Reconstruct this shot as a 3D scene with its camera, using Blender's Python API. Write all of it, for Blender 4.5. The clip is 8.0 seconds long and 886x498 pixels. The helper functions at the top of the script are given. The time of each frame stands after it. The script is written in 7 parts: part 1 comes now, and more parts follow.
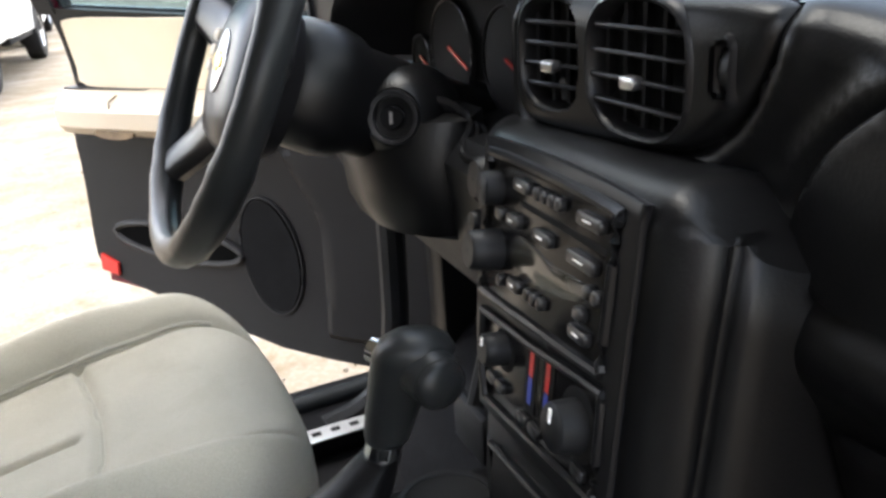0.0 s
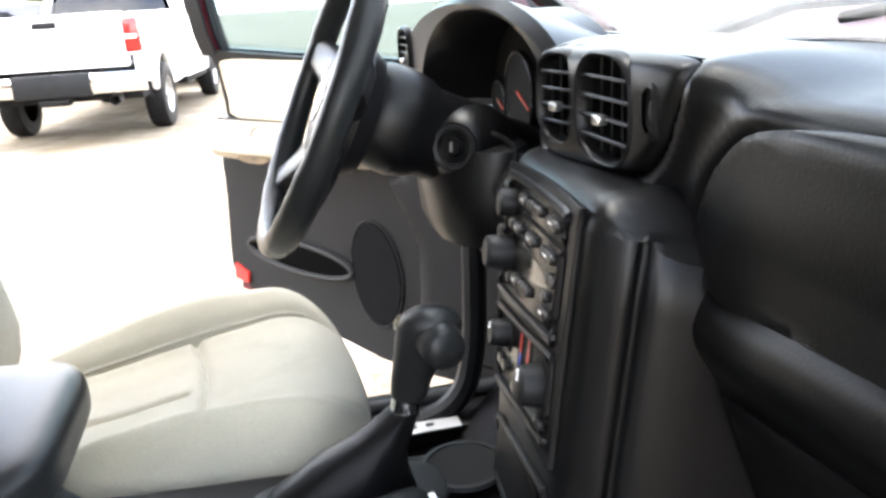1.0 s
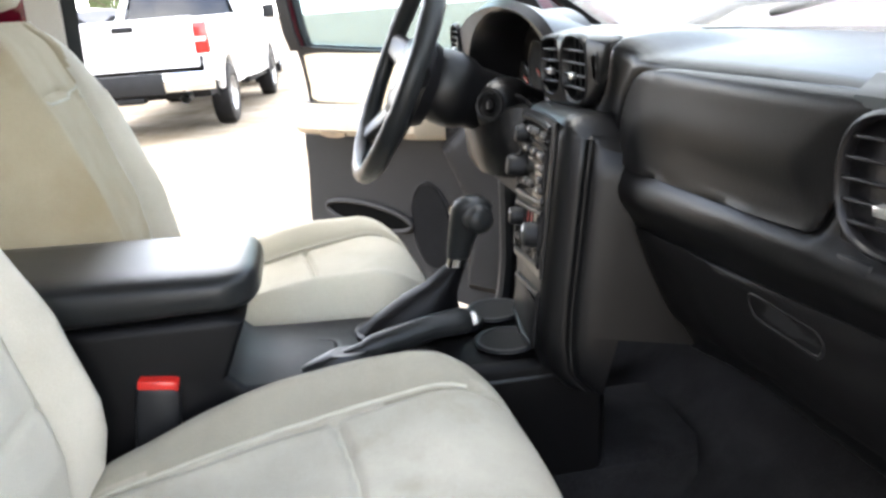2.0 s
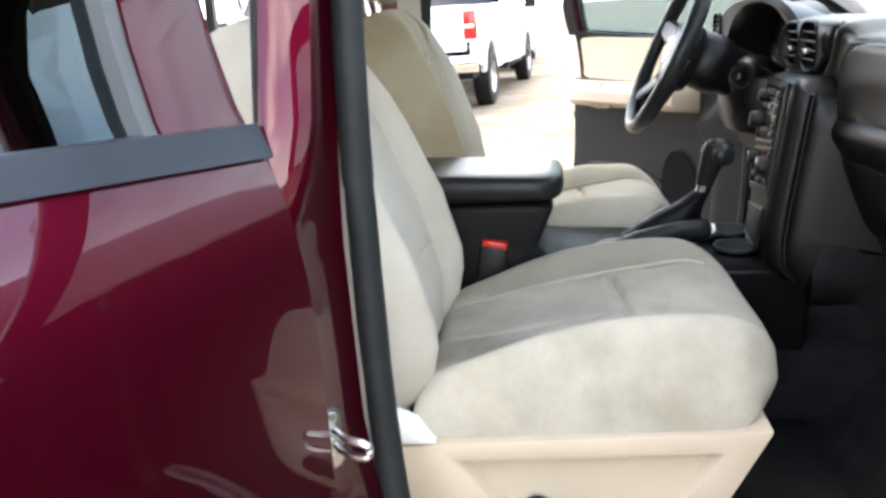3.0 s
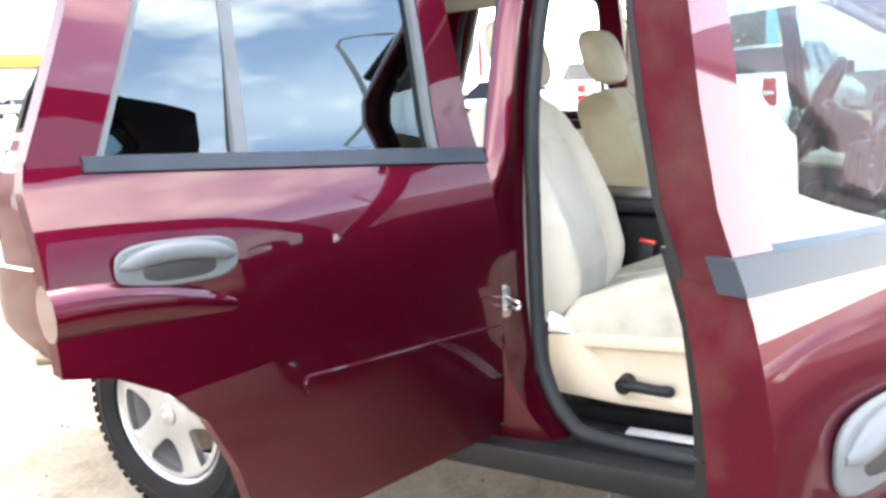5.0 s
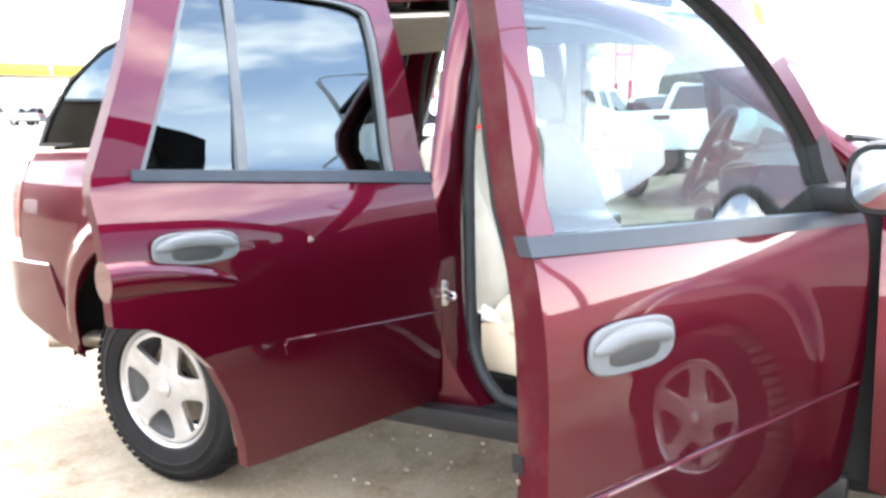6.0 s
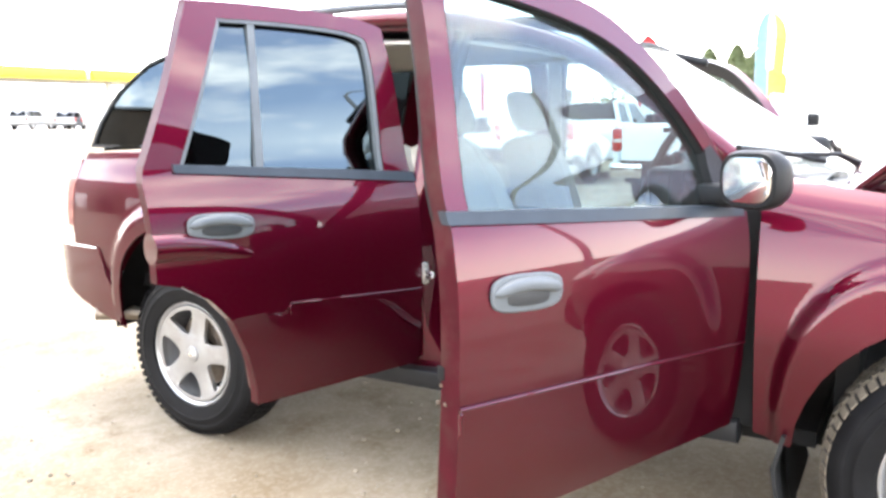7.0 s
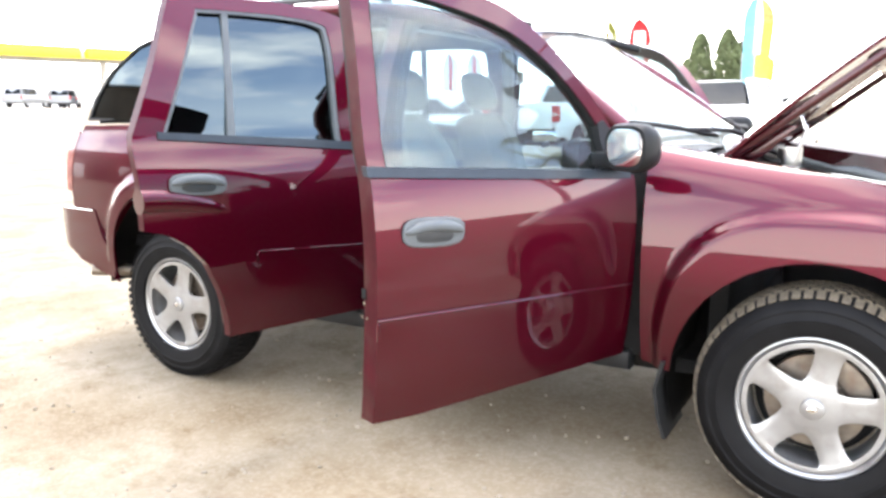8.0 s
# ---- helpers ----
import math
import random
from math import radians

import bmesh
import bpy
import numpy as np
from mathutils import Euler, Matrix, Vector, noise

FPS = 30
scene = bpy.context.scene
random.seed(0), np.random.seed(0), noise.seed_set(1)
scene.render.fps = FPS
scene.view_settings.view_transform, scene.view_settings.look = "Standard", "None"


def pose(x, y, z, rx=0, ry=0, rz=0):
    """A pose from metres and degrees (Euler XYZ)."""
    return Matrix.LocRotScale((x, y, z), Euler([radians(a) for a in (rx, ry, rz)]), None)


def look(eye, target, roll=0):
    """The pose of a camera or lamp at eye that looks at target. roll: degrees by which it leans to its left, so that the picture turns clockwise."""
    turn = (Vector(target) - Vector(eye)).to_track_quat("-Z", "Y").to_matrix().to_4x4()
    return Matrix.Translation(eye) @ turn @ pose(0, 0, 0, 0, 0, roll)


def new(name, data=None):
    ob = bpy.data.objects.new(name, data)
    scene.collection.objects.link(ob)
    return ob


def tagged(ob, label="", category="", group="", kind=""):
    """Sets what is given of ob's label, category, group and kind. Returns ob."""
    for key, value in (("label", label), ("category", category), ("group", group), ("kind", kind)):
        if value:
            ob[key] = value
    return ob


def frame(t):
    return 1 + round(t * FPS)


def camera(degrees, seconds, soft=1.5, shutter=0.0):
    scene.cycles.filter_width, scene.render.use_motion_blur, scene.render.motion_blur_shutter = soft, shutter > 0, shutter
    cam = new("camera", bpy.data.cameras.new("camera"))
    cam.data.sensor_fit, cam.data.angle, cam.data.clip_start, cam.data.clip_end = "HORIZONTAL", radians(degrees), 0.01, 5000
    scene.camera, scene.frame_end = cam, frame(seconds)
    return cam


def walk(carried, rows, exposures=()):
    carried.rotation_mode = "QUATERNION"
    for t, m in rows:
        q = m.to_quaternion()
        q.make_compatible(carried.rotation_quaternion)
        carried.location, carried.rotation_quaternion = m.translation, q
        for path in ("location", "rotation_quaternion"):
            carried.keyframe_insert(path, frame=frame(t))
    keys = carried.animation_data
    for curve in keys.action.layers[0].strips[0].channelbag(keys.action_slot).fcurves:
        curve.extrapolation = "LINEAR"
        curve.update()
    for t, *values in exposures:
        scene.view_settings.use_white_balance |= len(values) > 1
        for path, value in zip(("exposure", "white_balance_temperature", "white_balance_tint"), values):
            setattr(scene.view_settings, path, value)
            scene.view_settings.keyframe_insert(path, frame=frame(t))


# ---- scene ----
cam = camera(58.5, 8.0, soft=3.0)
PATH = [
    (0, (-1.28, -0.465, 1.253), (-0.565, 1.253, 0.519), -4.3),
    (0.5, (-1.268, -0.498, 1.257), (-0.615, 1.273, 0.596), -5.1),
    (1, (-1.239, -0.647, 1.26), (-0.827, 1.215, 0.656), -3.6),
    (1.2, (-1.255, -0.715, 1.264), (-0.9, 1.157, 0.656), -4.9),
    (2.3, (-1.354, -1.244, 1.271), (-1.147, 0.66, 0.695), -3.4),
    (2.5, (-1.376, -1.336, 1.279), (-1.316, 0.584, 0.722), -3.8),
    (3, (-1.437, -1.623, 1.278), (-1.723, 0.271, 0.703), -4.4),
    (3.5, (-1.348, -1.814, 1.277), (-2.01, -0.021, 0.688), -3.8),
    (4, (-1.198, -2.008, 1.286), (-2.033, -0.262, 0.783), -4.3),
    (4.5, (-1.083, -2.258, 1.294), (-2.021, -0.566, 0.787), -3.8),
    (4.7, (-0.996, -2.34, 1.294), (-1.998, -0.661, 0.869), -4.1),
    (5.8, (-0.673, -2.821, 1.346), (-1.638, -1.104, 0.997), -2.3),
    (6, (-0.584, -2.875, 1.339), (-1.532, -1.146, 1.009), -1.8),
    (6.5, (-0.371, -3.033, 1.347), (-1.383, -1.344, 0.996), -1.6),
    (7, (-0.207, -3.229, 1.339), (-1.214, -1.529, 1.033), -1.0),
    (7.5, (0.0, -3.374, 1.33), (-1.048, -1.697, 1.032), -1.8),
    (8, (0.195, -3.533, 1.317), (-0.8, -1.834, 0.967), -0.5),
]
walk(cam, [(t, look(eye, target, roll)) for t, eye, target, roll in PATH],
     exposures=[(0.0, 1.0), (0.5, 1.45), (1.0, 1.64), (2.5, 1.44), (3.3, 0.96), (4.0, 1.18), (4.5, 1.46), (6.0, 1.54), (7.0, 1.34), (8.0, 1.0)])

# ---- light ----
world = bpy.data.worlds.new("world")
scene.world = world
world.use_nodes = True
wn, wl = world.node_tree.nodes, world.node_tree.links
wn.clear()
SUN_EL, SUN_AZ = 76.0, 105.0          # azimuth from +x towards +y
sky = wn.new("ShaderNodeTexSky")
sky.sky_type, sky.sun_disc = "NISHITA", False
sky.sun_elevation, sky.sun_rotation = radians(SUN_EL), radians(90 - SUN_AZ)
sky.dust_density = 1.5
wco = wn.new("ShaderNodeTexCoord")
wmap = wn.new("ShaderNodeMapping")
wmap.inputs["Scale"].default_value = (1.0, 1.0, 1.7)
wl.new(wco.outputs["Generated"], wmap.inputs["Vector"])
cloud = wn.new("ShaderNodeTexNoise")
cloud.inputs["Scale"].default_value, cloud.inputs["Detail"].default_value, cloud.inputs["Roughness"].default_value = 2.6, 8.0, 0.58
wl.new(wmap.outputs["Vector"], cloud.inputs["Vector"])
cramp = wn.new("ShaderNodeValToRGB")
cramp.color_ramp.elements[0].color = (0.10, 0.10, 0.10, 1)
cramp.color_ramp.elements[0].position, cramp.color_ramp.elements[1].position = 0.45, 0.66
wl.new(cloud.outputs["Fac"], cramp.inputs["Fac"])
wmix = wn.new("ShaderNodeMixRGB")
wmix.inputs["Color2"].default_value = (20.0, 19.0, 17.9, 1)
wsep = wn.new("ShaderNodeSeparateXYZ")
wl.new(wco.outputs["Generated"], wsep.inputs["Vector"])
haze = wn.new("ShaderNodeMapRange")
for key, v in (("From Min", 0.0), ("From Max", 0.42), ("To Min", 0.85), ("To Max", 0.0)):
    haze.inputs[key].default_value = v
wl.new(wsep.outputs["Z"], haze.inputs["Value"])
wmax = wn.new("ShaderNodeMath")
wmax.operation = "MAXIMUM"
wl.new(cramp.outputs["Color"], wmax.inputs[0])
wl.new(haze.outputs["Result"], wmax.inputs[1])
wl.new(wmax.outputs[0], wmix.inputs["Fac"])
bright = wn.new("ShaderNodeMixRGB")
bright.blend_type = "MULTIPLY"
bright.inputs["Fac"].default_value, bright.inputs["Color2"].default_value = 1.0, (1.78, 1.84, 1.90, 1)
wl.new(sky.outputs["Color"], bright.inputs["Color1"])
wl.new(bright.outputs["Color"], wmix.inputs["Color1"])
wbg = wn.new("ShaderNodeBackground")
wbg.inputs["Strength"].default_value = 0.285
wl.new(wmix.outputs["Color"], wbg.inputs["Color"])
wout = wn.new("ShaderNodeOutputWorld")
wl.new(wbg.outputs["Background"], wout.inputs["Surface"])

sun = new("sun", bpy.data.lights.new("sun", "SUN"))
sun.data.energy, sun.data.angle, sun.data.color = 1.1, radians(18), (1.0, 0.94, 0.86)
sun_to = Vector((math.cos(radians(SUN_EL)) * math.cos(radians(SUN_AZ)), math.cos(radians(SUN_EL)) * math.sin(radians(SUN_AZ)), math.sin(radians(SUN_EL))))
sun.matrix_world = look(sun_to * 30, (0, 0, 0))


# ---- materials ----
def material(name, color, rough=0.5, metal=0.0, coat=0.0, var=0.0, var_scale=8.0, grain=0.0, grain_scale=200.0, fine=0.0, fine_scale=300.0,
             stain=None, stain_amount=0.0, stain_scale=6.0, rough_var=0.0, sheen=0.0, spec=0.5, coat_ior=1.5):
    """Principled surface: colour varied at two scales, patches of stain, fine relief."""
    m = bpy.data.materials.new(name)
    m.use_nodes = True
    n, l = m.node_tree.nodes, m.node_tree.links
    b = n["Principled BSDF"]
    b.inputs["Base Color"].default_value = (*color, 1)
    b.inputs["Roughness"].default_value = rough
    b.inputs["Metallic"].default_value = metal
    b.inputs["Coat Weight"].default_value = coat
    b.inputs["Coat Roughness"].default_value = 0.02
    b.inputs["Coat IOR"].default_value = coat_ior
    b.inputs["Specular IOR Level"].default_value = spec
    b.inputs["Sheen Weight"].default_value = sheen
    co = n.new("ShaderNodeTexCoord")
    src = co.outputs["Object"]
    col = None

    def noise_tex(scale, detail=4.0, rgh=0.55):
        t = n.new("ShaderNodeTexNoise")
        t.inputs["Scale"].default_value, t.inputs["Detail"].default_value, t.inputs["Roughness"].default_value = scale, detail, rgh
        l.new(src, t.inputs["Vector"])
        return t.outputs["Fac"]

    def mixed(fac, a, bcol, blend="MIX"):
        x = n.new("ShaderNodeMixRGB")
        x.blend_type = blend
        if isinstance(fac, float):
            x.inputs["Fac"].default_value = fac
        else:
            l.new(fac, x.inputs["Fac"])
        for sock, v in (("Color1", a), ("Color2", bcol)):
            if isinstance(v, tuple):
                x.inputs[sock].default_value = (*v, 1)
            else:
                l.new(v, x.inputs[sock])
        return x.outputs["Color"]

    def ramp(fac, lo, hi):
        r = n.new("ShaderNodeMapRange")
        r.inputs["From Min"].default_value, r.inputs["From Max"].default_value = lo, hi
        l.new(fac, r.inputs["Value"])
        return r.outputs["Result"]

    col = color
    if var:
        lo = tuple(max(0, c * (1 - var)) for c in color)
        hi = tuple(min(1, c * (1 + var)) for c in color)
        col = mixed(ramp(noise_tex(var_scale), 0.3, 0.7), lo, hi)
    if fine:
        dark = tuple(c * (1 - fine) for c in (1, 1, 1))
        f = mixed(ramp(noise_tex(fine_scale, 2.0), 0.35, 0.65), dark, (1.0, 1.0, 1.0))
        col = mixed(1.0, col, f, "MULTIPLY")
    if stain:
        fac = n.new("ShaderNodeMath")
        fac.operation = "MULTIPLY"
        fac.inputs[1].default_value = stain_amount
        l.new(ramp(noise_tex(stain_scale, 6.0, 0.6), 0.48, 0.72), fac.inputs[0])
        col = mixed(fac.outputs[0], col, stain)
    if not isinstance(col, tuple):
        l.new(col, b.inputs["Base Color"])
    if rough_var:
        r = n.new("ShaderNodeMapRange")
        r.inputs["To Min"].default_value, r.inputs["To Max"].default_value = max(0.02, rough - rough_var), rough + rough_var
        l.new(noise_tex(var_scale * 2, 5.0), r.inputs["Value"])
        l.new(r.outputs["Result"], b.inputs["Roughness"])
    if grain:
        bump = n.new("ShaderNodeBump")
        bump.inputs["Strength"].default_value, bump.inputs["Distance"].default_value = grain, 0.002
        l.new(noise_tex(grain_scale, 3.0), bump.inputs["Height"])
        l.new(bump.outputs["Normal"], b.inputs["Normal"])
    return m


def glass_material(name, tint, gloss_ior=1.5, gloss_scale=1.0, sheen=(1.0, 1.0, 1.0)):
    """A thin pane: clear or tinted, with mirror gloss by Fresnel."""
    m = bpy.data.materials.new(name)
    m.use_nodes = True
    n, l = m.node_tree.nodes, m.node_tree.links
    n.clear()
    out = n.new("ShaderNodeOutputMaterial")
    tr = n.new("ShaderNodeBsdfTransparent")
    tr.inputs["Color"].default_value = (*tint, 1)
    gl = n.new("ShaderNodeBsdfGlossy")
    gl.inputs["Color"].default_value = (*sheen, 1)
    gl.inputs["Roughness"].default_value = 0.005
    fr = n.new("ShaderNodeLayerWeight")
    fr.inputs["Blend"].default_value = 0.5
    rise = n.new("ShaderNodeMath")
    rise.operation = "POWER"
    rise.inputs[1].default_value = 5.0
    l.new(fr.outputs["Facing"], rise.inputs[0])
    f0 = ((gloss_ior - 1) / (gloss_ior + 1)) ** 2
    mul = n.new("ShaderNodeMath")
    mul.operation, mul.use_clamp = "MULTIPLY_ADD", True
    mul.inputs[1].default_value, mul.inputs[2].default_value = (1 - f0), f0 * gloss_scale
    l.new(rise.outputs[0], mul.inputs[0])
    mx = n.new("ShaderNodeMixShader")
    l.new(mul.outputs[0], mx.inputs["Fac"])
    l.new(tr.outputs["BSDF"], mx.inputs[1])
    l.new(gl.outputs["BSDF"], mx.inputs[2])
    l.new(mx.outputs["Shader"], out.inputs["Surface"])
    return m


PAINT = material("maroon_paint", (0.066, 0.0013, 0.0094), rough=0.42, metal=0.80, coat=1.0, coat_ior=1.46, var=0.08, var_scale=2.0, fine=0.12, fine_scale=900, spec=0.03)
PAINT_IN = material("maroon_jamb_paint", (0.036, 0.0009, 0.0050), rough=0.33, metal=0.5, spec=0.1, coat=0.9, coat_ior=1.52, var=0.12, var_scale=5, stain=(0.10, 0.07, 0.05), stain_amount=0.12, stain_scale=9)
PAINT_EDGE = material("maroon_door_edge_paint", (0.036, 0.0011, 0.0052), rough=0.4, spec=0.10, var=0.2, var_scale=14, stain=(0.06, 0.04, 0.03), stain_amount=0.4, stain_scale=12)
BELT = material("dark_belt_plastic", (0.020, 0.026, 0.034), rough=0.34, spec=0.22, var=0.15, var_scale=14, rough_var=0.06)
GREY_TRIM = material("grey_plastic_trim", (0.085, 0.094, 0.100), spec=0.28, rough=0.44, var=0.12, var_scale=14, grain=0.15, grain_scale=500, rough_var=0.08)
HANDLE_SHADE = material("handle_hollow_shade", (0.016, 0.018, 0.02), rough=0.5, var=0.2, var_scale=30)
BLACK_TRIM = material("black_plastic_trim", (0.010, 0.0105, 0.0115), rough=0.45, spec=0.2, var=0.2, var_scale=10, grain=0.1, grain_scale=900, rough_var=0.1)
RUBBER = material("black_rubber", (0.010, 0.0105, 0.011), rough=0.62, spec=0.3, var=0.25, var_scale=18, rough_var=0.1)
SEAL = material("grey_rubber_seal", (0.013, 0.0155, 0.017), rough=0.6, spec=0.25, var=0.2, var_scale=20)
DASH = material("charcoal_dash_plastic", (0.0030, 0.0031, 0.0034), rough=0.34, spec=0.21, var=0.12, var_scale=6, grain=0.12, grain_scale=420, rough_var=0.05)
DASH2 = material("grey_dash_plastic", (0.0075, 0.0075, 0.0082), rough=0.30, spec=0.16, var=0.12, var_scale=6, grain=0.05, grain_scale=500, rough_var=0.05)
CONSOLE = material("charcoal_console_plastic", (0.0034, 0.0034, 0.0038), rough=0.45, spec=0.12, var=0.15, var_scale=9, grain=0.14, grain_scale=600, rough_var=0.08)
LEATHER = material("black_leather", (0.012, 0.013, 0.0135), rough=0.30, spec=0.2, var=0.2, var_scale=12, grain=0.14, grain_scale=800, rough_var=0.03)
CLOTH = material("beige_seat_cloth", (0.46, 0.432, 0.345), rough=0.95, var=0.10, var_scale=5, fine=0.14, fine_scale=700, grain=0.5, grain_scale=900,
                 stain=(0.25, 0.21, 0.135), stain_amount=0.55, stain_scale=4.0, sheen=0.08, spec=0.15)
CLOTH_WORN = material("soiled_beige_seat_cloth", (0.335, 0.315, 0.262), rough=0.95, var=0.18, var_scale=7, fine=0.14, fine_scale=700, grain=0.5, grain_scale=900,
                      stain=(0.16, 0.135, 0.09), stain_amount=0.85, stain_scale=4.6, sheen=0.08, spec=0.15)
CLOTH_SIDE = material("beige_seat_bolster_cloth", (0.47, 0.448, 0.382), rough=0.95, var=0.08, var_scale=5, fine=0.12, fine_scale=700, grain=0.4, grain_scale=900,
                      stain=(0.30, 0.26, 0.18), stain_amount=0.35, stain_scale=4.2, sheen=0.08, spec=0.15)
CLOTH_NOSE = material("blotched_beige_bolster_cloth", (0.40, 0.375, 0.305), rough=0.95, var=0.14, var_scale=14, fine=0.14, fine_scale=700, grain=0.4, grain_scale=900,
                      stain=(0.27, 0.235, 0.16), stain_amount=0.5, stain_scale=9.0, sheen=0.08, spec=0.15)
CLOTH_DRIVER = material("stained_beige_backrest_cloth", (0.31, 0.27, 0.19), rough=0.95, var=0.12, var_scale=4, fine=0.12, fine_scale=700, grain=0.4, grain_scale=900,
                        stain=(0.23, 0.175, 0.095), stain_amount=0.75, stain_scale=3.2, sheen=0.08, spec=0.15)
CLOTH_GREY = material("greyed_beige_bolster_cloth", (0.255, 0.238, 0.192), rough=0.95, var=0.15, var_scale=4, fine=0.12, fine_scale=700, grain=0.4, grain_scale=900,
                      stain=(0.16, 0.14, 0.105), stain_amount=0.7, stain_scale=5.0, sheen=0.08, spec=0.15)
SEAM = material("pale_seam_cloth", (0.36, 0.345, 0.285), rough=0.95, var=0.1, var_scale=20, spec=0.1)
TAN = material("tan_plastic", (0.47, 0.40, 0.30), rough=0.48, var=0.05, var_scale=6, grain=0.2, grain_scale=500, rough_var=0.06,
               stain=(0.45, 0.36, 0.24), stain_amount=0.25, stain_scale=7)
TAN_SEAM_SHADE = material("brown_seam_and_shade", (0.16, 0.11, 0.06), rough=0.6, var=0.3, var_scale=40)
TAN_CLOTH = material("tan_vinyl", (0.62, 0.53, 0.38), rough=0.6, var=0.06, var_scale=8, grain=0.3, grain_scale=450)
DOOR_GREY = material("dark_grey_door_plastic", (0.0075, 0.0075, 0.0083), rough=0.5, spec=0.18, var=0.15, var_scale=6, grain=0.25, grain_scale=500, rough_var=0.08)
POCKET_SHADE = material("pocket_shade_black", (0.0012, 0.0012, 0.0012), rough=0.9, spec=0.05, var=0.2, var_scale=20)
POCKET_LIP = material("pale_grey_pocket_lip", (0.022, 0.021, 0.0205), rough=0.5, spec=0.2, var=0.2, var_scale=20)
SPEAKER = material("speaker_cloth", (0.0062, 0.0062, 0.0068), rough=0.85, spec=0.1, var=0.2, var_scale=30, fine=0.3, fine_scale=500)
CARPET = material("charcoal_carpet", (0.015, 0.015, 0.016), rough=1.0, var=0.3, var_scale=20, fine=0.4, fine_scale=400, grain=1.0, grain_scale=500, spec=0.1)
HEADLINER = material("grey_headliner", (0.45, 0.43, 0.39), rough=0.95, var=0.05, fine=0.1, fine_scale=500, spec=0.1)
ALLOY = material("silver_alloy", (0.36, 0.365, 0.37), rough=0.34, metal=0.75, coat=0.2, var=0.10, var_scale=10, rough_var=0.08, stain=(0.16, 0.13, 0.09), stain_amount=0.35, stain_scale=14)
DISC = material("brake_steel", (0.20, 0.17, 0.14), rough=0.45, metal=0.8, var=0.3, var_scale=20, stain=(0.14, 0.07, 0.03), stain_amount=0.5, stain_scale=18)
CHROME = material("chrome", (0.8, 0.8, 0.8), rough=0.08, metal=1.0, var=0.04)
STEEL = material("bright_steel", (0.6, 0.6, 0.6), rough=0.28, metal=1.0, var=0.15, var_scale=40)
TYRE = material("tyre_rubber", (0.0075, 0.0075, 0.008), rough=0.58, spec=0.10, var=0.3, var_scale=12, grain=0.12, grain_scale=160, rough_var=0.12)
TREAD = material("dusty_tyre_tread", (0.15, 0.125, 0.09), rough=0.9, var=0.3, var_scale=25, fine=0.3, fine_scale=200)
DARK = material("black_underside", (0.007, 0.007, 0.007), rough=0.85, spec=0.2, var=0.3, var_scale=9)
GLOSS_BLACK = material("gloss_black_plastic", (0.005, 0.005, 0.0055), rough=0.20, spec=0.16, var=0.1, rough_var=0.05)
BUTTON = material("grey_button_plastic", (0.014, 0.014, 0.015), rough=0.28, spec=0.35, var=0.1)
RED = material("red_plastic", (0.5, 0.02, 0.015), rough=0.3, var=0.1)
BLUE = material("blue_plastic", (0.02, 0.05, 0.35), rough=0.4, var=0.1)
WHITE_MARK = material("white_marking", (0.8, 0.8, 0.78), rough=0.5, var=0.05)
GOLD = material("gold_badge", (0.65, 0.48, 0.18), rough=0.3, metal=0.9, var=0.1)
LCD = material("grey_display", (0.030, 0.029, 0.024), rough=0.12, spec=0.5, var=0.1, var_scale=20)
WHITE_PAINT = material("white_car_paint", (0.78, 0.79, 0.79), rough=0.3, coat=0.8, var=0.03, var_scale=3)
LAMP_RED = material("red_lamp_lens", (0.42, 0.008, 0.006), rough=0.2, coat=0.3, var=0.12, var_scale=30)
TAIL_LENS = material("dull_tail_lamp_lens", (0.20, 0.07, 0.06), rough=0.22, coat=0.5, var=0.25, var_scale=30)
LAMP_CLEAR = material("clear_lamp_lens", (0.75, 0.72, 0.68), rough=0.1, coat=1.0, var=0.1, var_scale=40)
SILL_PLATE = material("brushed_sill_plate", (0.72, 0.73, 0.73), rough=0.3, metal=0.6, var=0.08, var_scale=30)
MIRROR = material("mirror_glass", (0.9, 0.9, 0.9), rough=0.01, metal=1.0)
GLASS = glass_material("clear_glass", (0.50, 0.60, 0.62), 1.5, 1.35)
DUSTY_GLASS = glass_material("dusty_windscreen_glass", (0.68, 0.73, 0.72), 1.5, 1.6)


def add_dust(m, amount):
    """A thin film of dust that scatters light on both faces of a pane."""
    n, l = m.node_tree.nodes, m.node_tree.links
    dust, back = n.new("ShaderNodeBsdfDiffuse"), n.new("ShaderNodeBsdfTranslucent")
    dust.inputs["Color"].default_value = back.inputs["Color"].default_value = (0.75, 0.74, 0.70, 1)
    film, mixed = n.new("ShaderNodeMixShader"), n.new("ShaderNodeMixShader")
    mixed.inputs["Fac"].default_value = amount
    out = [k for k in n if k.type == "OUTPUT_MATERIAL"][0]
    source = out.inputs["Surface"].links[0].from_socket
    l.new(dust.outputs["BSDF"], film.inputs[1])
    l.new(back.outputs["BSDF"], film.inputs[2])
    l.new(source, mixed.inputs[1])
    l.new(film.outputs["Shader"], mixed.inputs[2])
    l.new(mixed.outputs["Shader"], out.inputs["Surface"])


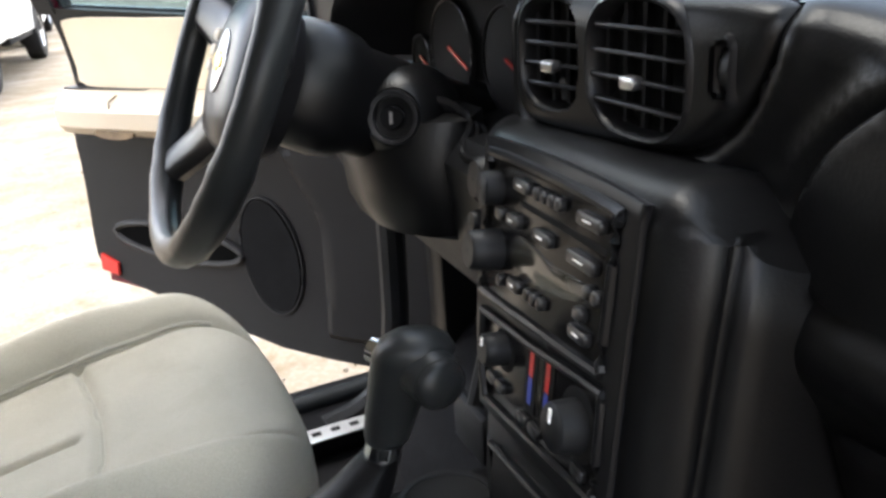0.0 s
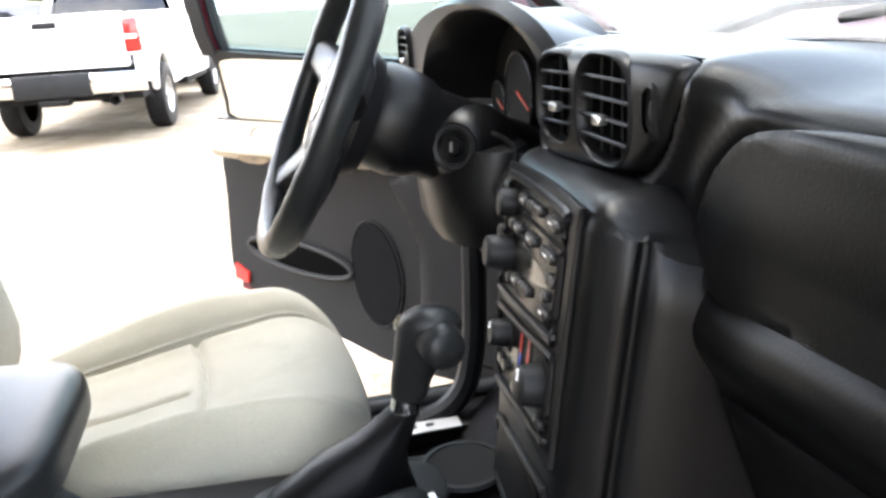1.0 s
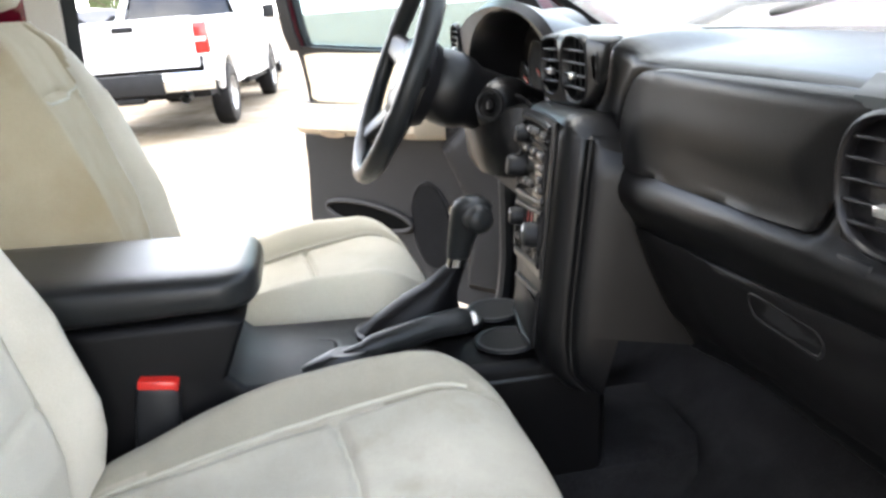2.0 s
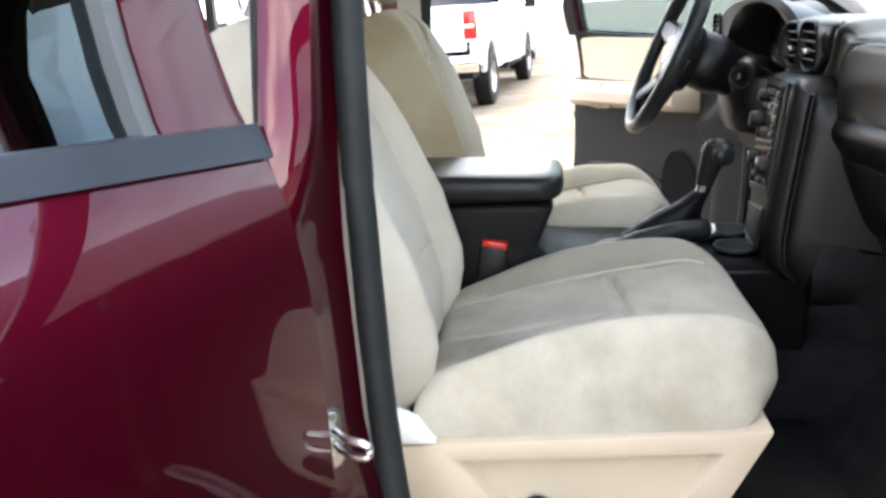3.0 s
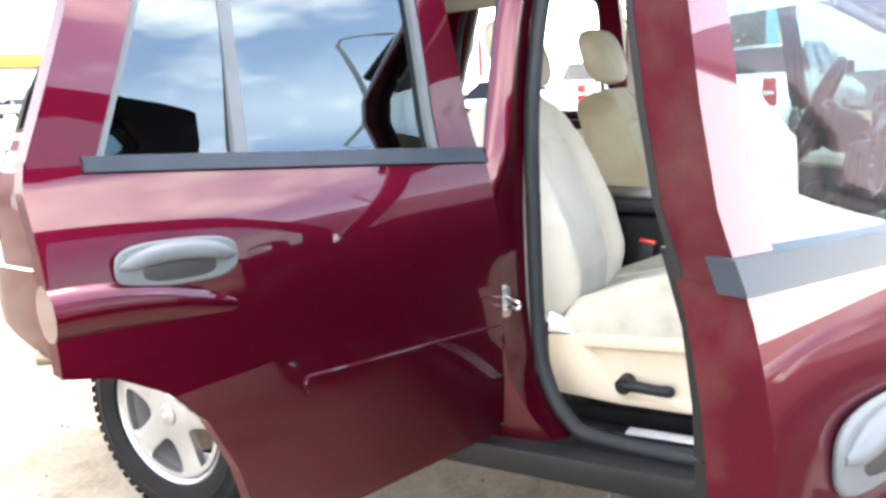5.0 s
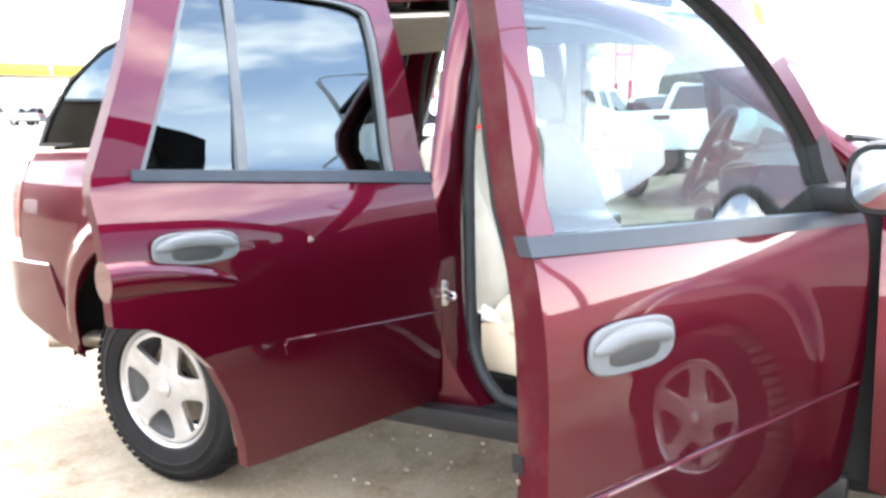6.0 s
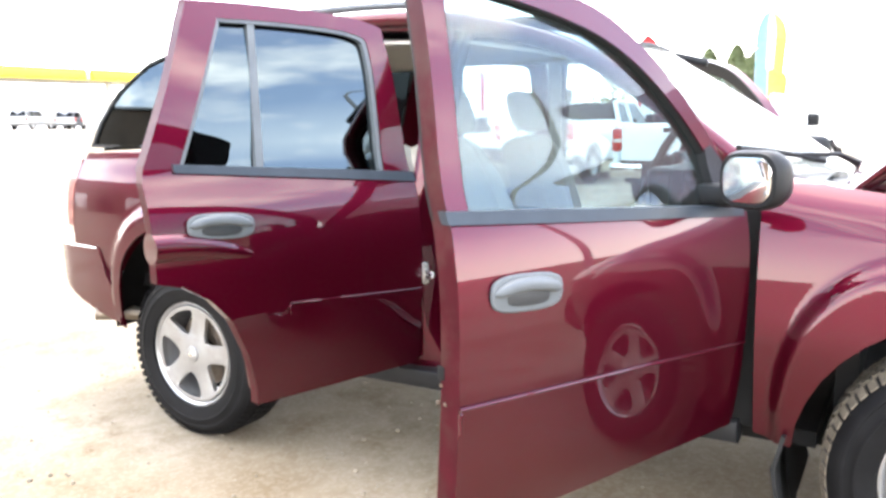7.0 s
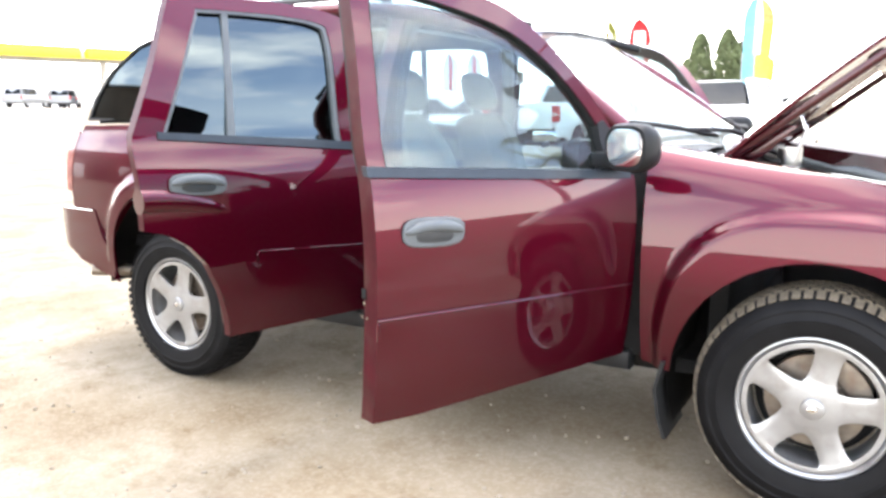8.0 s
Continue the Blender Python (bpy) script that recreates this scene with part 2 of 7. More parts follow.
add_dust(DUSTY_GLASS, 0.22)
add_dust(GLASS, 0.012)
# tinted panes: gloss raised and blued to paint in the reflected sky
TINTED = glass_material("tinted_glass", (0.055, 0.066, 0.072), 1.5, 2.3, (0.80, 0.95, 1.0))
DARK_GLASS = glass_material("dark_far_glass", (0.08, 0.09, 0.10), 1.5, 1.2)
YELLOW = material("yellow_fascia_paint", (0.85, 0.62, 0.02), rough=0.5, var=0.05)
CONCRETE = material("pale_render", (0.75, 0.74, 0.70), rough=0.9, var=0.06, var_scale=0.5, fine=0.08, fine_scale=30)
WALL_BROWN = material("brown_render", (0.105, 0.072, 0.050), rough=0.9, var=0.35, var_scale=0.25, fine=0.1, fine_scale=20)
BARK = material("bark", (0.12, 0.09, 0.06), rough=0.95, var=0.3, var_scale=8)
LEAF = material("leaf", (0.125, 0.150, 0.075), rough=0.8, spec=0.1, var=0.35, var_scale=1.5)
LEAF_YELLOW = material("yellowing_leaf", (0.22, 0.22, 0.05), rough=0.8, spec=0.1, var=0.4, var_scale=2.0)
FLAG_RED = material("red_flag_cloth", (0.6, 0.03, 0.03), rough=0.8, var=0.08)
FLAG_WHITE = material("white_flag_cloth", (0.8, 0.8, 0.78), rough=0.8, var=0.05)
POLE_GREY = material("galvanised_pole", (0.3, 0.31, 0.32), rough=0.5, metal=0.6, var=0.1)


# ---- mesh helpers ----
def link(name, bm, mat, parent=None, label="", smooth=35.0, mats=()):
    """One mesh object from a bmesh, under a parent if given."""
    bmesh.ops.recalc_face_normals(bm, faces=bm.faces)
    me = bpy.data.meshes.new(name)
    bm.to_mesh(me)
    bm.free()
    me.materials.append(mat)
    for extra in mats:
        me.materials.append(extra)
    me.polygons.foreach_set("use_smooth", [True] * len(me.polygons))
    me.set_sharp_from_angle(angle=radians(smooth))
    ob = new(name, me)
    if parent:
        ob.parent = parent
    if label:
        ob["label"] = label
    return ob


def darker_edges(ob):
    """Front and rear faces of a door skin in the darker, duller edge paint."""
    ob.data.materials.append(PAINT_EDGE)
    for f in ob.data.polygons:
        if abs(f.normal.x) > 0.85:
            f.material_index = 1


def part(name, bm, mat, parent, label="", smooth=35.0, mats=()):
    return link(name, bm, mat, parent, label, smooth, mats)


def empty(name, m=None, parent=None):
    e = new(name)
    e.empty_display_size = 0.1
    if parent:
        e.parent = parent
    if m is not None:
        e.matrix_basis = m
    return e


def box(x0, x1, y0, y1, z0, z1, bevel=0.0, seg=2, bm=None):
    bm = bm or bmesh.new()
    vs = [bm.verts.new((x, y, z)) for x in (x0, x1) for y in (y0, y1) for z in (z0, z1)]
    fs = [bm.faces.new([vs[i] for i in q]) for q in ((0, 1, 3, 2), (4, 6, 7, 5), (0, 4, 5, 1), (2, 3, 7, 6), (0, 2, 6, 4), (1, 5, 7, 3))]
    if bevel:
        es = list({e for f in fs for e in f.edges})
        bmesh.ops.bevel(bm, geom=es, offset=bevel, segments=seg, affect="EDGES", profile=0.5)
    return bm


def moved(bm, m, start=0):
    bm.verts.ensure_lookup_table()
    bmesh.ops.transform(bm, matrix=m, verts=bm.verts[start:])
    return bm


def smooth_line(pts, n=8, closed=False):
    """Catmull-Rom through the points."""
    p = [Vector(q) for q in pts]
    out = []
    k = len(p)
    for i in range(k if closed else k - 1):
        if closed:
            a, b, c, d = p[i - 1], p[i], p[(i + 1) % k], p[(i + 2) % k]
        else:
            a, b, c, d = p[max(i - 1, 0)], p[i], p[i + 1], p[min(i + 2, k - 1)]
        for j in range(n):
            t = j / n
            out.append(0.5 * ((2 * b) + (c - a) * t + (2 * a - 5 * b + 4 * c - d) * t * t + (3 * b - 3 * c + d - a) * t ** 3))
    if not closed:
        out.append(p[-1])
    return out


def loft(rings, closed_ring=True, caps=True, bm=None):
    """Skin over rings of equal length."""
    bm = bm or bmesh.new()
    vr = [[bm.verts.new(p) for p in r] for r in rings]
    n = len(rings[0])
    for a, b in zip(vr, vr[1:]):
        for j in range(n if closed_ring else n - 1):
            bm.faces.new((a[j], a[(j + 1) % n], b[(j + 1) % n], b[j]))
    if caps and closed_ring:
        bm.faces.new(vr[0])
        bm.faces.new(vr[-1][::-1])
    return bm


def tube(pts, r, seg=10, squash=1.0, bm=None, up=(0, 0, 1), caps=True):
    """A bar along a line; r a number or one per point."""
    pts = [Vector(p) for p in pts]
    rings = []
    for i, p in enumerate(pts):
        d = (pts[min(i + 1, len(pts) - 1)] - pts[max(i - 1, 0)]).normalized()
        a = d.cross(Vector(up))
        a = a.normalized() if a.length > 1e-4 else d.orthogonal().normalized()
        b = a.cross(d).normalized()
        rr = r[i] if isinstance(r, (list, tuple)) else r
        rings.append([p + a * rr * math.cos(t) + b * rr * squash * math.sin(t) for t in (2 * math.pi * k / seg for k in range(seg))])
    return loft(rings, caps=caps, bm=bm)


def prism(poly, axis, lo, hi, bevel=0.0, seg=2, bm=None):
    """A flat outline drawn along an axis ('x', 'y' or 'z'), edges rounded."""
    bm = bm or bmesh.new()
    def at(p, h):
        return {"x": (h, p[0], p[1]), "y": (p[0], h, p[1]), "z": (p[0], p[1], h)}[axis]
    a = [bm.verts.new(at(p, lo)) for p in poly]
    b = [bm.verts.new(at(p, hi)) for p in poly]
    fs = [bm.faces.new(a), bm.faces.new(b[::-1])]
    k = len(poly)
    for i in range(k):
        fs.append(bm.faces.new((a[i], b[i], b[(i + 1) % k], a[(i + 1) % k])))
    bmesh.ops.recalc_face_normals(bm, faces=fs)
    if bevel:
        es = [e for f in fs[:2] for e in f.edges]
        bmesh.ops.bevel(bm, geom=es, offset=bevel, segments=seg, affect="EDGES", profile=0.5)
    return bm


def turned(profile, seg=40, bm=None):
    """A profile of (radius, height) turned about the y axis."""
    bm = bm or bmesh.new()
    rings = [[Vector((r * math.cos(t), h, r * math.sin(t))) for t in (2 * math.pi * k / seg for k in range(seg))] for r, h in profile]
    return loft(rings, caps=False, bm=bm)


def rounded(w, h, r, n=5, cx=0.0, cy=0.0):
    """Outline of a rounded rectangle."""
    out = []
    for sx, sy, a0 in ((1, 1, 0), (-1, 1, 90), (-1, -1, 180), (1, -1, 270)):
        for k in range(n + 1):
            a = radians(a0 + 90 * k / n)
            out.append((cx + sx * (w / 2 - r) + r * math.cos(a), cy + sy * (h / 2 - r) + r * math.sin(a)))
    return out


def oval(w, h, n=24, cx=0.0, cy=0.0, power=2.0):
    out = []
    for k in range(n):
        a = 2 * math.pi * k / n
        c, s = math.cos(a), math.sin(a)
        out.append((cx + w / 2 * math.copysign(abs(c) ** (2 / power), c), cy + h / 2 * math.copysign(abs(s) ** (2 / power), s)))
    return out


# ---- body surface of the car ----
Z_TAB = (0.35, 0.42, 0.50, 0.62, 0.77, 0.95, 1.06, 1.13, 1.19, 1.23, 1.34, 1.45, 1.55, 1.65, 1.72, 1.80)
Y_TAB = (0.845, 0.868, 0.888, 0.905, 0.918, 0.921, 0.912, 0.894, 0.866, 0.852, 0.836, 0.815, 0.789, 0.756, 0.728, 0.692)


def side(x, z):
    """Half width of the body at x, z."""
    y = sum(float(np.interp(z + d, Z_TAB, Y_TAB)) for d in (-0.04, -0.03, -0.02, -0.01, 0, 0.01, 0.02, 0.03, 0.04)) / 9
    if x > 0.1:
        y -= 0.22 * (x - 0.1) ** 2
    if x < -3.15:
        y -= 0.155 * (x + 3.15) ** 2
    if z < 1.10:
        for cx in (0.0, -2.87):
            flare = 0.030 if cx == 0.0 else 0.038 if x < -2.74 else 0.0
            if cx == 0.0:
                d = 0.575 * ((abs(x) / 0.500) ** 2.8 + (abs(z - 0.40) / 0.575) ** 2.8) ** (1 / 2.8)
                t = min(1.0, max(0.0, (0.606 - d) / 0.050))
            else:
                d = ((abs(x - cx) / 0.43) ** 2.6 + (abs(z - 0.40) / 0.53) ** 2.6) ** (1 / 2.6)
                t = min(1.0, max(0.0, (1.24 - d) / 0.13))
            y += flare * t * t * (3 - 2 * t)
    return y


def skin(poly, f, thick, step=0.04, sign=-1, hinge=(0.0, 0.0), bm=None):
    """An outline in (x, z) laid on the body surface, with thickness inwards. sign -1: right side."""
    bm = bm or bmesh.new()
    face = bm.faces.new([bm.verts.new((x, 0, z)) for x, z in poly])
    xs, zs = [p[0] for p in poly], [p[1] for p in poly]
    for lo, hi, nrm, ax in ((min(xs), max(xs), (1, 0, 0), 0), (min(zs), max(zs), (0, 0, 1), 2)):
        n = max(1, int((hi - lo) / step))
        for k in range(1, n):
            c = [0, 0, 0]
            c[ax] = lo + (hi - lo) * k / n
            bmesh.ops.bisect_plane(bm, geom=bm.verts[:] + bm.edges[:] + bm.faces[:], plane_co=c, plane_no=nrm, dist=1e-5)
    outer = bm.verts[:]
    faces = bm.faces[:]
    inner = {}
    for v in outer:
        x, z = v.co.x, v.co.z
        y = f(x, z)
        inner[v] = bm.verts.new((x - hinge[0], sign * (y - thick) - hinge[1], z))
        v.co = (x - hinge[0], sign * y - hinge[1], z)
    border = [e for e in bm.edges if len(e.link_faces) == 1]
    for fc in faces:
        bm.faces.new([inner[v] for v in fc.verts][::-1])
    for e in border:
        a, b = e.verts
        bm.faces.new((a, b, inner[b], inner[a]))
    return bm


def band(outer, inner, f, thick, sign=-1, hinge=(0.0, 0.0), closed=False, bm=None):
    """A frame between two lines in (x, z) on the body surface."""
    bm = bm or bmesh.new()
    rows = []
    for (ax, az), (bx, bz) in zip(outer, inner):
        ya, yb = f(ax, az), f(bx, bz)
        rows.append([bm.verts.new((ax - hinge[0], sign * ya - hinge[1], az)), bm.verts.new((bx - hinge[0], sign * yb - hinge[1], bz)),
                     bm.verts.new((bx - hinge[0], sign * (yb - thick) - hinge[1], bz)), bm.verts.new((ax - hinge[0], sign * (ya - thick) - hinge[1], az))])
    n = len(rows)
    for i in range(n if closed else n - 1):
        a, b = rows[i], rows[(i + 1) % n]
        for j in range(4):
            bm.faces.new((a[j], a[(j + 1) % 4], b[(j + 1) % 4], b[j]))
    if not closed:
        bm.faces.new(rows[0])
        bm.faces.new(rows[-1][::-1])
    return bm


def pane(poly, f, sign=-1, hinge=(0.0, 0.0), inset=0.02):
    """A pane with a little thickness, laid on the body surface."""
    return skin(poly, lambda x, z: f(x, z) - inset, 0.004, 0.045, sign, hinge)


def arc(cx, cz, r, a0, a1, n=14):
    return [(cx + r * math.cos(radians(a0 + (a1 - a0) * k / n)), cz + r * math.sin(radians(a0 + (a1 - a0) * k / n))) for k in range(n + 1)]


def line(bm_path, r=0.004):
    return tube(bm_path, r, 6)


# ---- ground ----
def ground_material():
    m = bpy.data.materials.new("pale_gravel")
    m.use_nodes = True
    n, l = m.node_tree.nodes, m.node_tree.links
    b = n["Principled BSDF"]
    b.inputs["Roughness"].default_value = 0.95
    b.inputs["Specular IOR Level"].default_value = 0.15
    co = n.new("ShaderNodeTexCoord")
    big = n.new("ShaderNodeTexNoise")
    big.inputs["Scale"].default_value, big.inputs["Detail"].default_value = 1.1, 6.0
    mid = n.new("ShaderNodeTexNoise")
    mid.inputs["Scale"].default_value, mid.inputs["Detail"].default_value, mid.inputs["Roughness"].default_value = 4.5, 8.0, 0.66
    grit = n.new("ShaderNodeTexVoronoi")
    grit.inputs["Scale"].default_value = 75.0
    grit2 = n.new("ShaderNodeTexVoronoi")
    grit2.inputs["Scale"].default_value = 190.0
    for t in (big, mid, grit, grit2):
        l.new(co.outputs["Object"], t.inputs["Vector"])
    def mix(fac, a, c, blend="MIX"):
        x = n.new("ShaderNodeMixRGB")
        x.blend_type = blend
        for sock, v in (("Fac", fac), ("Color1", a), ("Color2", c)):
            if isinstance(v, float):
                x.inputs[sock].default_value = v
            elif isinstance(v, tuple):
                x.inputs[sock].default_value = (*v, 1)
            else:
                l.new(v, x.inputs[sock])
        return x.outputs["Color"]
    def ramp(fac, lo, hi, a=0.0, c=1.0):
        r = n.new("ShaderNodeMapRange")
        for key, v in (("From Min", lo), ("From Max", hi), ("To Min", a), ("To Max", c)):
            r.inputs[key].default_value = v
        l.new(fac, r.inputs["Value"])
        return r.outputs["Result"]
    base = mix(ramp(big.outputs["Fac"], 0.35, 0.65), (0.165, 0.128, 0.082), (0.268, 0.232, 0.176))
    base = mix(ramp(mid.outputs["Fac"], 0.46, 0.70), base, (0.150, 0.112, 0.066))
    sep = n.new("ShaderNodeSeparateColor")
    l.new(grit.outputs["Color"], sep.inputs["Color"])
    stones = mix(ramp(sep.outputs["Red"], 0.0, 1.0, 0.6, 1.35), (0.36, 0.325, 0.275), (0.41, 0.38, 0.34))
    k = n.new("ShaderNodeMath")
    k.operation = "MULTIPLY"
    k.inputs[1].default_value = 0.12
    l.new(ramp(sep.outputs["Green"], 0.55, 0.75), k.inputs[0])
    base = mix(k.outputs[0], base, stones)
    base = mix(0.16, base, mix(ramp(sep.outputs["Blue"], 0.0, 1.0), (0.82, 0.82, 0.82), (1.08, 1.08, 1.08)), "MULTIPLY")
    l.new(base, b.inputs["Base Color"])
    bump = n.new("ShaderNodeBump")
    bump.inputs["Strength"].default_value, bump.inputs["Distance"].default_value = 0.2, 0.005
    h = mix(0.35, grit.outputs["Distance"], grit2.outputs["Distance"])
    inv = n.new("ShaderNodeInvert")
    l.new(h, inv.inputs["Color"])
    l.new(inv.outputs["Color"], bump.inputs["Height"])
    l.new(bump.outputs["Normal"], b.inputs["Normal"])
    return m


GRAVEL = ground_material()
gb = bmesh.new()
edges_x = [-600, -200, -90, -75, -60, -50, -40, -30, -20, -8] + [-8 + 0.25 * k for k in range(1, 49)] + [8, 20, 60, 200, 600]
edges_y = [-600, -200, -60, -20, -7] + [-7 + 0.25 * k for k in range(1, 49)] + [9, 20, 60, 200, 600]


def far_rise(x):
    """Height of the lot, which climbs gently behind the car."""
    q = min(1.0, max(0.0, (-x - 22) / 44))
    return 1.70 * q * q * (3 - 2 * q)


grid = [[gb.verts.new((x, y, far_rise(x) if abs(x) > 12 or abs(y) > 12 else min(0.0, 0.010 * noise.noise((x * 0.9, y * 0.9, 3.0)) - 0.004))) for y in edges_y] for x in edges_x]
for i in range(len(edges_x) - 1):
    for j in range(len(edges_y) - 1):
        gb.faces.new((grid[i][j], grid[i + 1][j], grid[i + 1][j + 1], grid[i][j + 1]))
tagged(link("ground", gb, GRAVEL), "pale dusty gravel lot with small stones", "ground", kind="structure")

# loose stones round the car, too many to count
gs = bmesh.new()
rs = random.Random(5)
for k in range(900):
    x, y, r = rs.uniform(-4.2, 1.2), rs.uniform(-3.6, 2.6), 0.003 + 0.009 * rs.random() ** 3
    ang = rs.uniform(0, 6.28)
    top = gs.verts.new((x + rs.uniform(-0.3, 0.3) * r, y + rs.uniform(-0.3, 0.3) * r, r * rs.uniform(0.5, 1.0)))
    ring = [gs.verts.new((x + r * rs.uniform(0.8, 1.3) * math.cos(ang + q * 1.2566), y + r * rs.uniform(0.8, 1.3) * math.sin(ang + q * 1.2566), -0.006)) for q in range(5)]
    mid_r = [gs.verts.new((v.co.x * 0.9 + x * 0.1, v.co.y * 0.9 + y * 0.1, r * rs.uniform(0.25, 0.5))) for v in ring]
    for q in range(5):
        gs.faces.new((ring[q], ring[(q + 1) % 5], mid_r[(q + 1) % 5], mid_r[q]))
        gs.faces.new((mid_r[q], mid_r[(q + 1) % 5], top))
STONE = material("pale_stone", (0.21, 0.18, 0.135), rough=0.9, var=0.35, var_scale=3.0)
tagged(link("gravel_stones", gs, STONE), "small pale loose stones on the gravel lot", "gravel", kind="stuff")

# ---- the car ----
car = tagged(empty("sport_utility_vehicle"), "maroon sport utility vehicle with open doors and raised bonnet", "car")
XH_F, YH_F, TH_F = -0.602, -0.898, 68.8      # front right door: hinge and opening
XH_R, YH_R, TH_R = -1.722, -0.857, 74.0      # rear right door
XH_L, YH_L, TH_L = -0.62, 0.885, 49.0       # front left door

FENDER_TOP = ((-0.60, 1.195), (-0.34, 1.150), (-0.12, 1.118), (0.15, 1.078), (0.45, 1.02), (0.78, 0.93))


def fender_side(x, z):
    top = sum(float(np.interp(x + d, [p[0] for p in FENDER_TOP], [p[1] for p in FENDER_TOP])) for d in (-0.12, -0.08, -0.04, 0, 0.04, 0.08, 0.12)) / 7
    y = side(x, min(z, 1.05)) if z < 1.05 else side(x, 1.05)
    d = max(0.0, z - (top - 0.13))
    u = max(0.0, z - 0.70)
    return y - 4.6 * d * d - 0.12 * u * u / (u + 0.08)


def body_side(s):
    fend = [(-0.558, 0.44), (-0.50, 0.425)] + arc(0, 0.39, 0.455, 176, 4, 18) + [(0.62, 0.46), (0.80, 0.60), (0.80, 0.90)] + [p for p in FENDER_TOP[::-1]][1:-1] + [(-0.50, 1.177), (-0.562, 1.186)]
    part("front_fender", skin(fend, fender_side, 0.012, 0.011, s), PAINT, car)
    # inner edge of the fender along the engine bay
    bm = bmesh.new()
    rows = [[bm.verts.new((x, s * fender_side(x, z) - s * d, z + dz)) for d, dz in ((0.012, -0.001), (0.05, 0.004), (0.09, -0.012), (0.10, -0.10))] for x, z in FENDER_TOP]
    for a, b in zip(rows, rows[1:]):
        for j in range(3):
            bm.faces.new((a[j], a[j + 1], b[j + 1], b[j]))
    bmesh.ops.solidify(bm, geom=bm.faces[:], thickness=0.006)
    part("fender_flange", bm, PAINT_IN, car)
    # black colour on this pillar paints the shade in the door gap
    part("hinge_pillar", box(-0.70, -0.52, min(s * 0.70, s * 0.845), max(s * 0.70, s * 0.845), 0.44, 1.13, 0.015), DARK, car, "door hinge pillar coloured black as the gap's shade")
    liner = [(x, z) for x, z in arc(0, 0.39, 0.47, 200, -20, 22)]
    bm = bmesh.new()
    rows = [[bm.verts.new((x, s * y, z)) for y in (0.86, 0.45)] for x, z in liner]
    for a, b in zip(rows, rows[1:]):
        bm.faces.new((a[0], a[1], b[1], b[0]))
    bmesh.ops.solidify(bm, geom=bm.faces[:], thickness=0.01)
    part("wheel_arch_liner", bm, DARK, car)
    bm = bmesh.new()
    rows = [[bm.verts.new((x - 2.87, s * y, z)) for y in (0.86, 0.45)] for x, z in arc(0, 0.40, 0.56, 178, 30, 22)]
    for a, b in zip(rows, rows[1:]):
        bm.faces.new((a[0], a[1], b[1], b[0]))
    bmesh.ops.solidify(bm, geom=bm.faces[:], thickness=0.01)
    part("wheel_arch_liner", bm, DARK, car)
    # rear quarter, with the pillar behind the rear door
    q = [(-2.735, 0.918)] + [(-2.87 + 0.43 * math.copysign(abs(math.cos(radians(a))) ** 0.77, math.cos(radians(a))), 0.40 + 0.53 * math.sin(radians(a)) ** 0.77) for a in range(82, 179, 6)] + [(-3.335, 0.455), (-3.345, 0.55), (-3.42, 0.69), (-3.455, 0.812), (-3.66, 0.812), (-3.67, 1.14), (-3.58, 1.245), (-2.735, 1.245)]
    part("rear_quarter_panel", skin(q, side, 0.012, 0.02, s), PAINT, car)
    cp = [(-2.735, 1.245), (-2.90, 1.245), (-2.80, 1.50), (-2.70, 1.70), (-2.55, 1.72), (-2.62, 1.55)]
    part("rear_pillar", skin(cp, side, 0.03, 0.06, s), PAINT, car)
    qw = [(-2.905, 1.262), (-3.56, 1.270), (-3.50, 1.38), (-3.38, 1.52), (-3.20, 1.64), (-3.00, 1.70), (-2.72, 1.70), (-2.81, 1.50)]
    qwf = lambda x, z: side(x, z) + 0.004
    pn = part("quarter_window", pane(qw, qwf, s, inset=0.01), TINTED, car, "dark tinted quarter window")
    pn.visible_shadow = False
    inner = [(x * 0.93 + -3.12 * 0.07, z * 0.93 + 1.47 * 0.07) for x, z in qw]
    part("quarter_window_seal", band(qw, inner, qwf, 0.012, s, closed=True), RUBBER, car)
    # bumper corner
    bc = [(-3.30, 0.455), (-3.40, 0.470), (-3.52, 0.498), (-3.66, 0.545), (-3.78, 0.60), (-3.85, 0.665), (-3.885, 0.73), (-3.885, 0.775), (-3.82, 0.805), (-3.445, 0.805), (-3.41, 0.70), (-3.33, 0.56)]
    bside = lambda x, z: side(x, 0.8) - 0.10 * max(0, 0.62 - z) + 0.006 - 0.65 * max(0.0, -3.72 - x) ** 1.5
    part("rear_bumper_corner", skin(bc, bside, 0.02, 0.03, s), PAINT, car)
    # tail lamp
    tl = [(-3.655, 0.90), (-3.705, 0.90), (-3.70, 1.215), (-3.625, 1.215)]
    tside = lambda x, z: side(x, z) + 0.003
    part("tail_lamp", skin(tl, tside, 0.06, 0.03, s), TAIL_LENS, car, "dull smoked tail lamp")
    # sill
    part("sill", prism([(-0.60, 0.392), (-0.60, 0.462), (-2.46, 0.462), (-2.44, 0.392)], "y", s * 0.80, s * 0.880, 0.014), BLACK_TRIM, car, "black plastic sill cover")
    part("sill_step", prism([(-0.62, 0.40), (-0.62, 0.462), (-2.44, 0.466), (-2.44, 0.40)], "y", s * 0.69, s * 0.825, 0.012), DASH2, car)
    # A pillar and roof rail
    path = [(-0.555, s * 0.815, 1.155), (-0.870, s * 0.762, 1.392), (-1.135, s * 0.714, 1.556), (-1.40, s * 0.690, 1.653), (-1.80, s * 0.690, 1.728), (-2.60, s * 0.685, 1.745), (-2.90, s * 0.680, 1.728), (-3.06, s * 0.672, 1.690)]
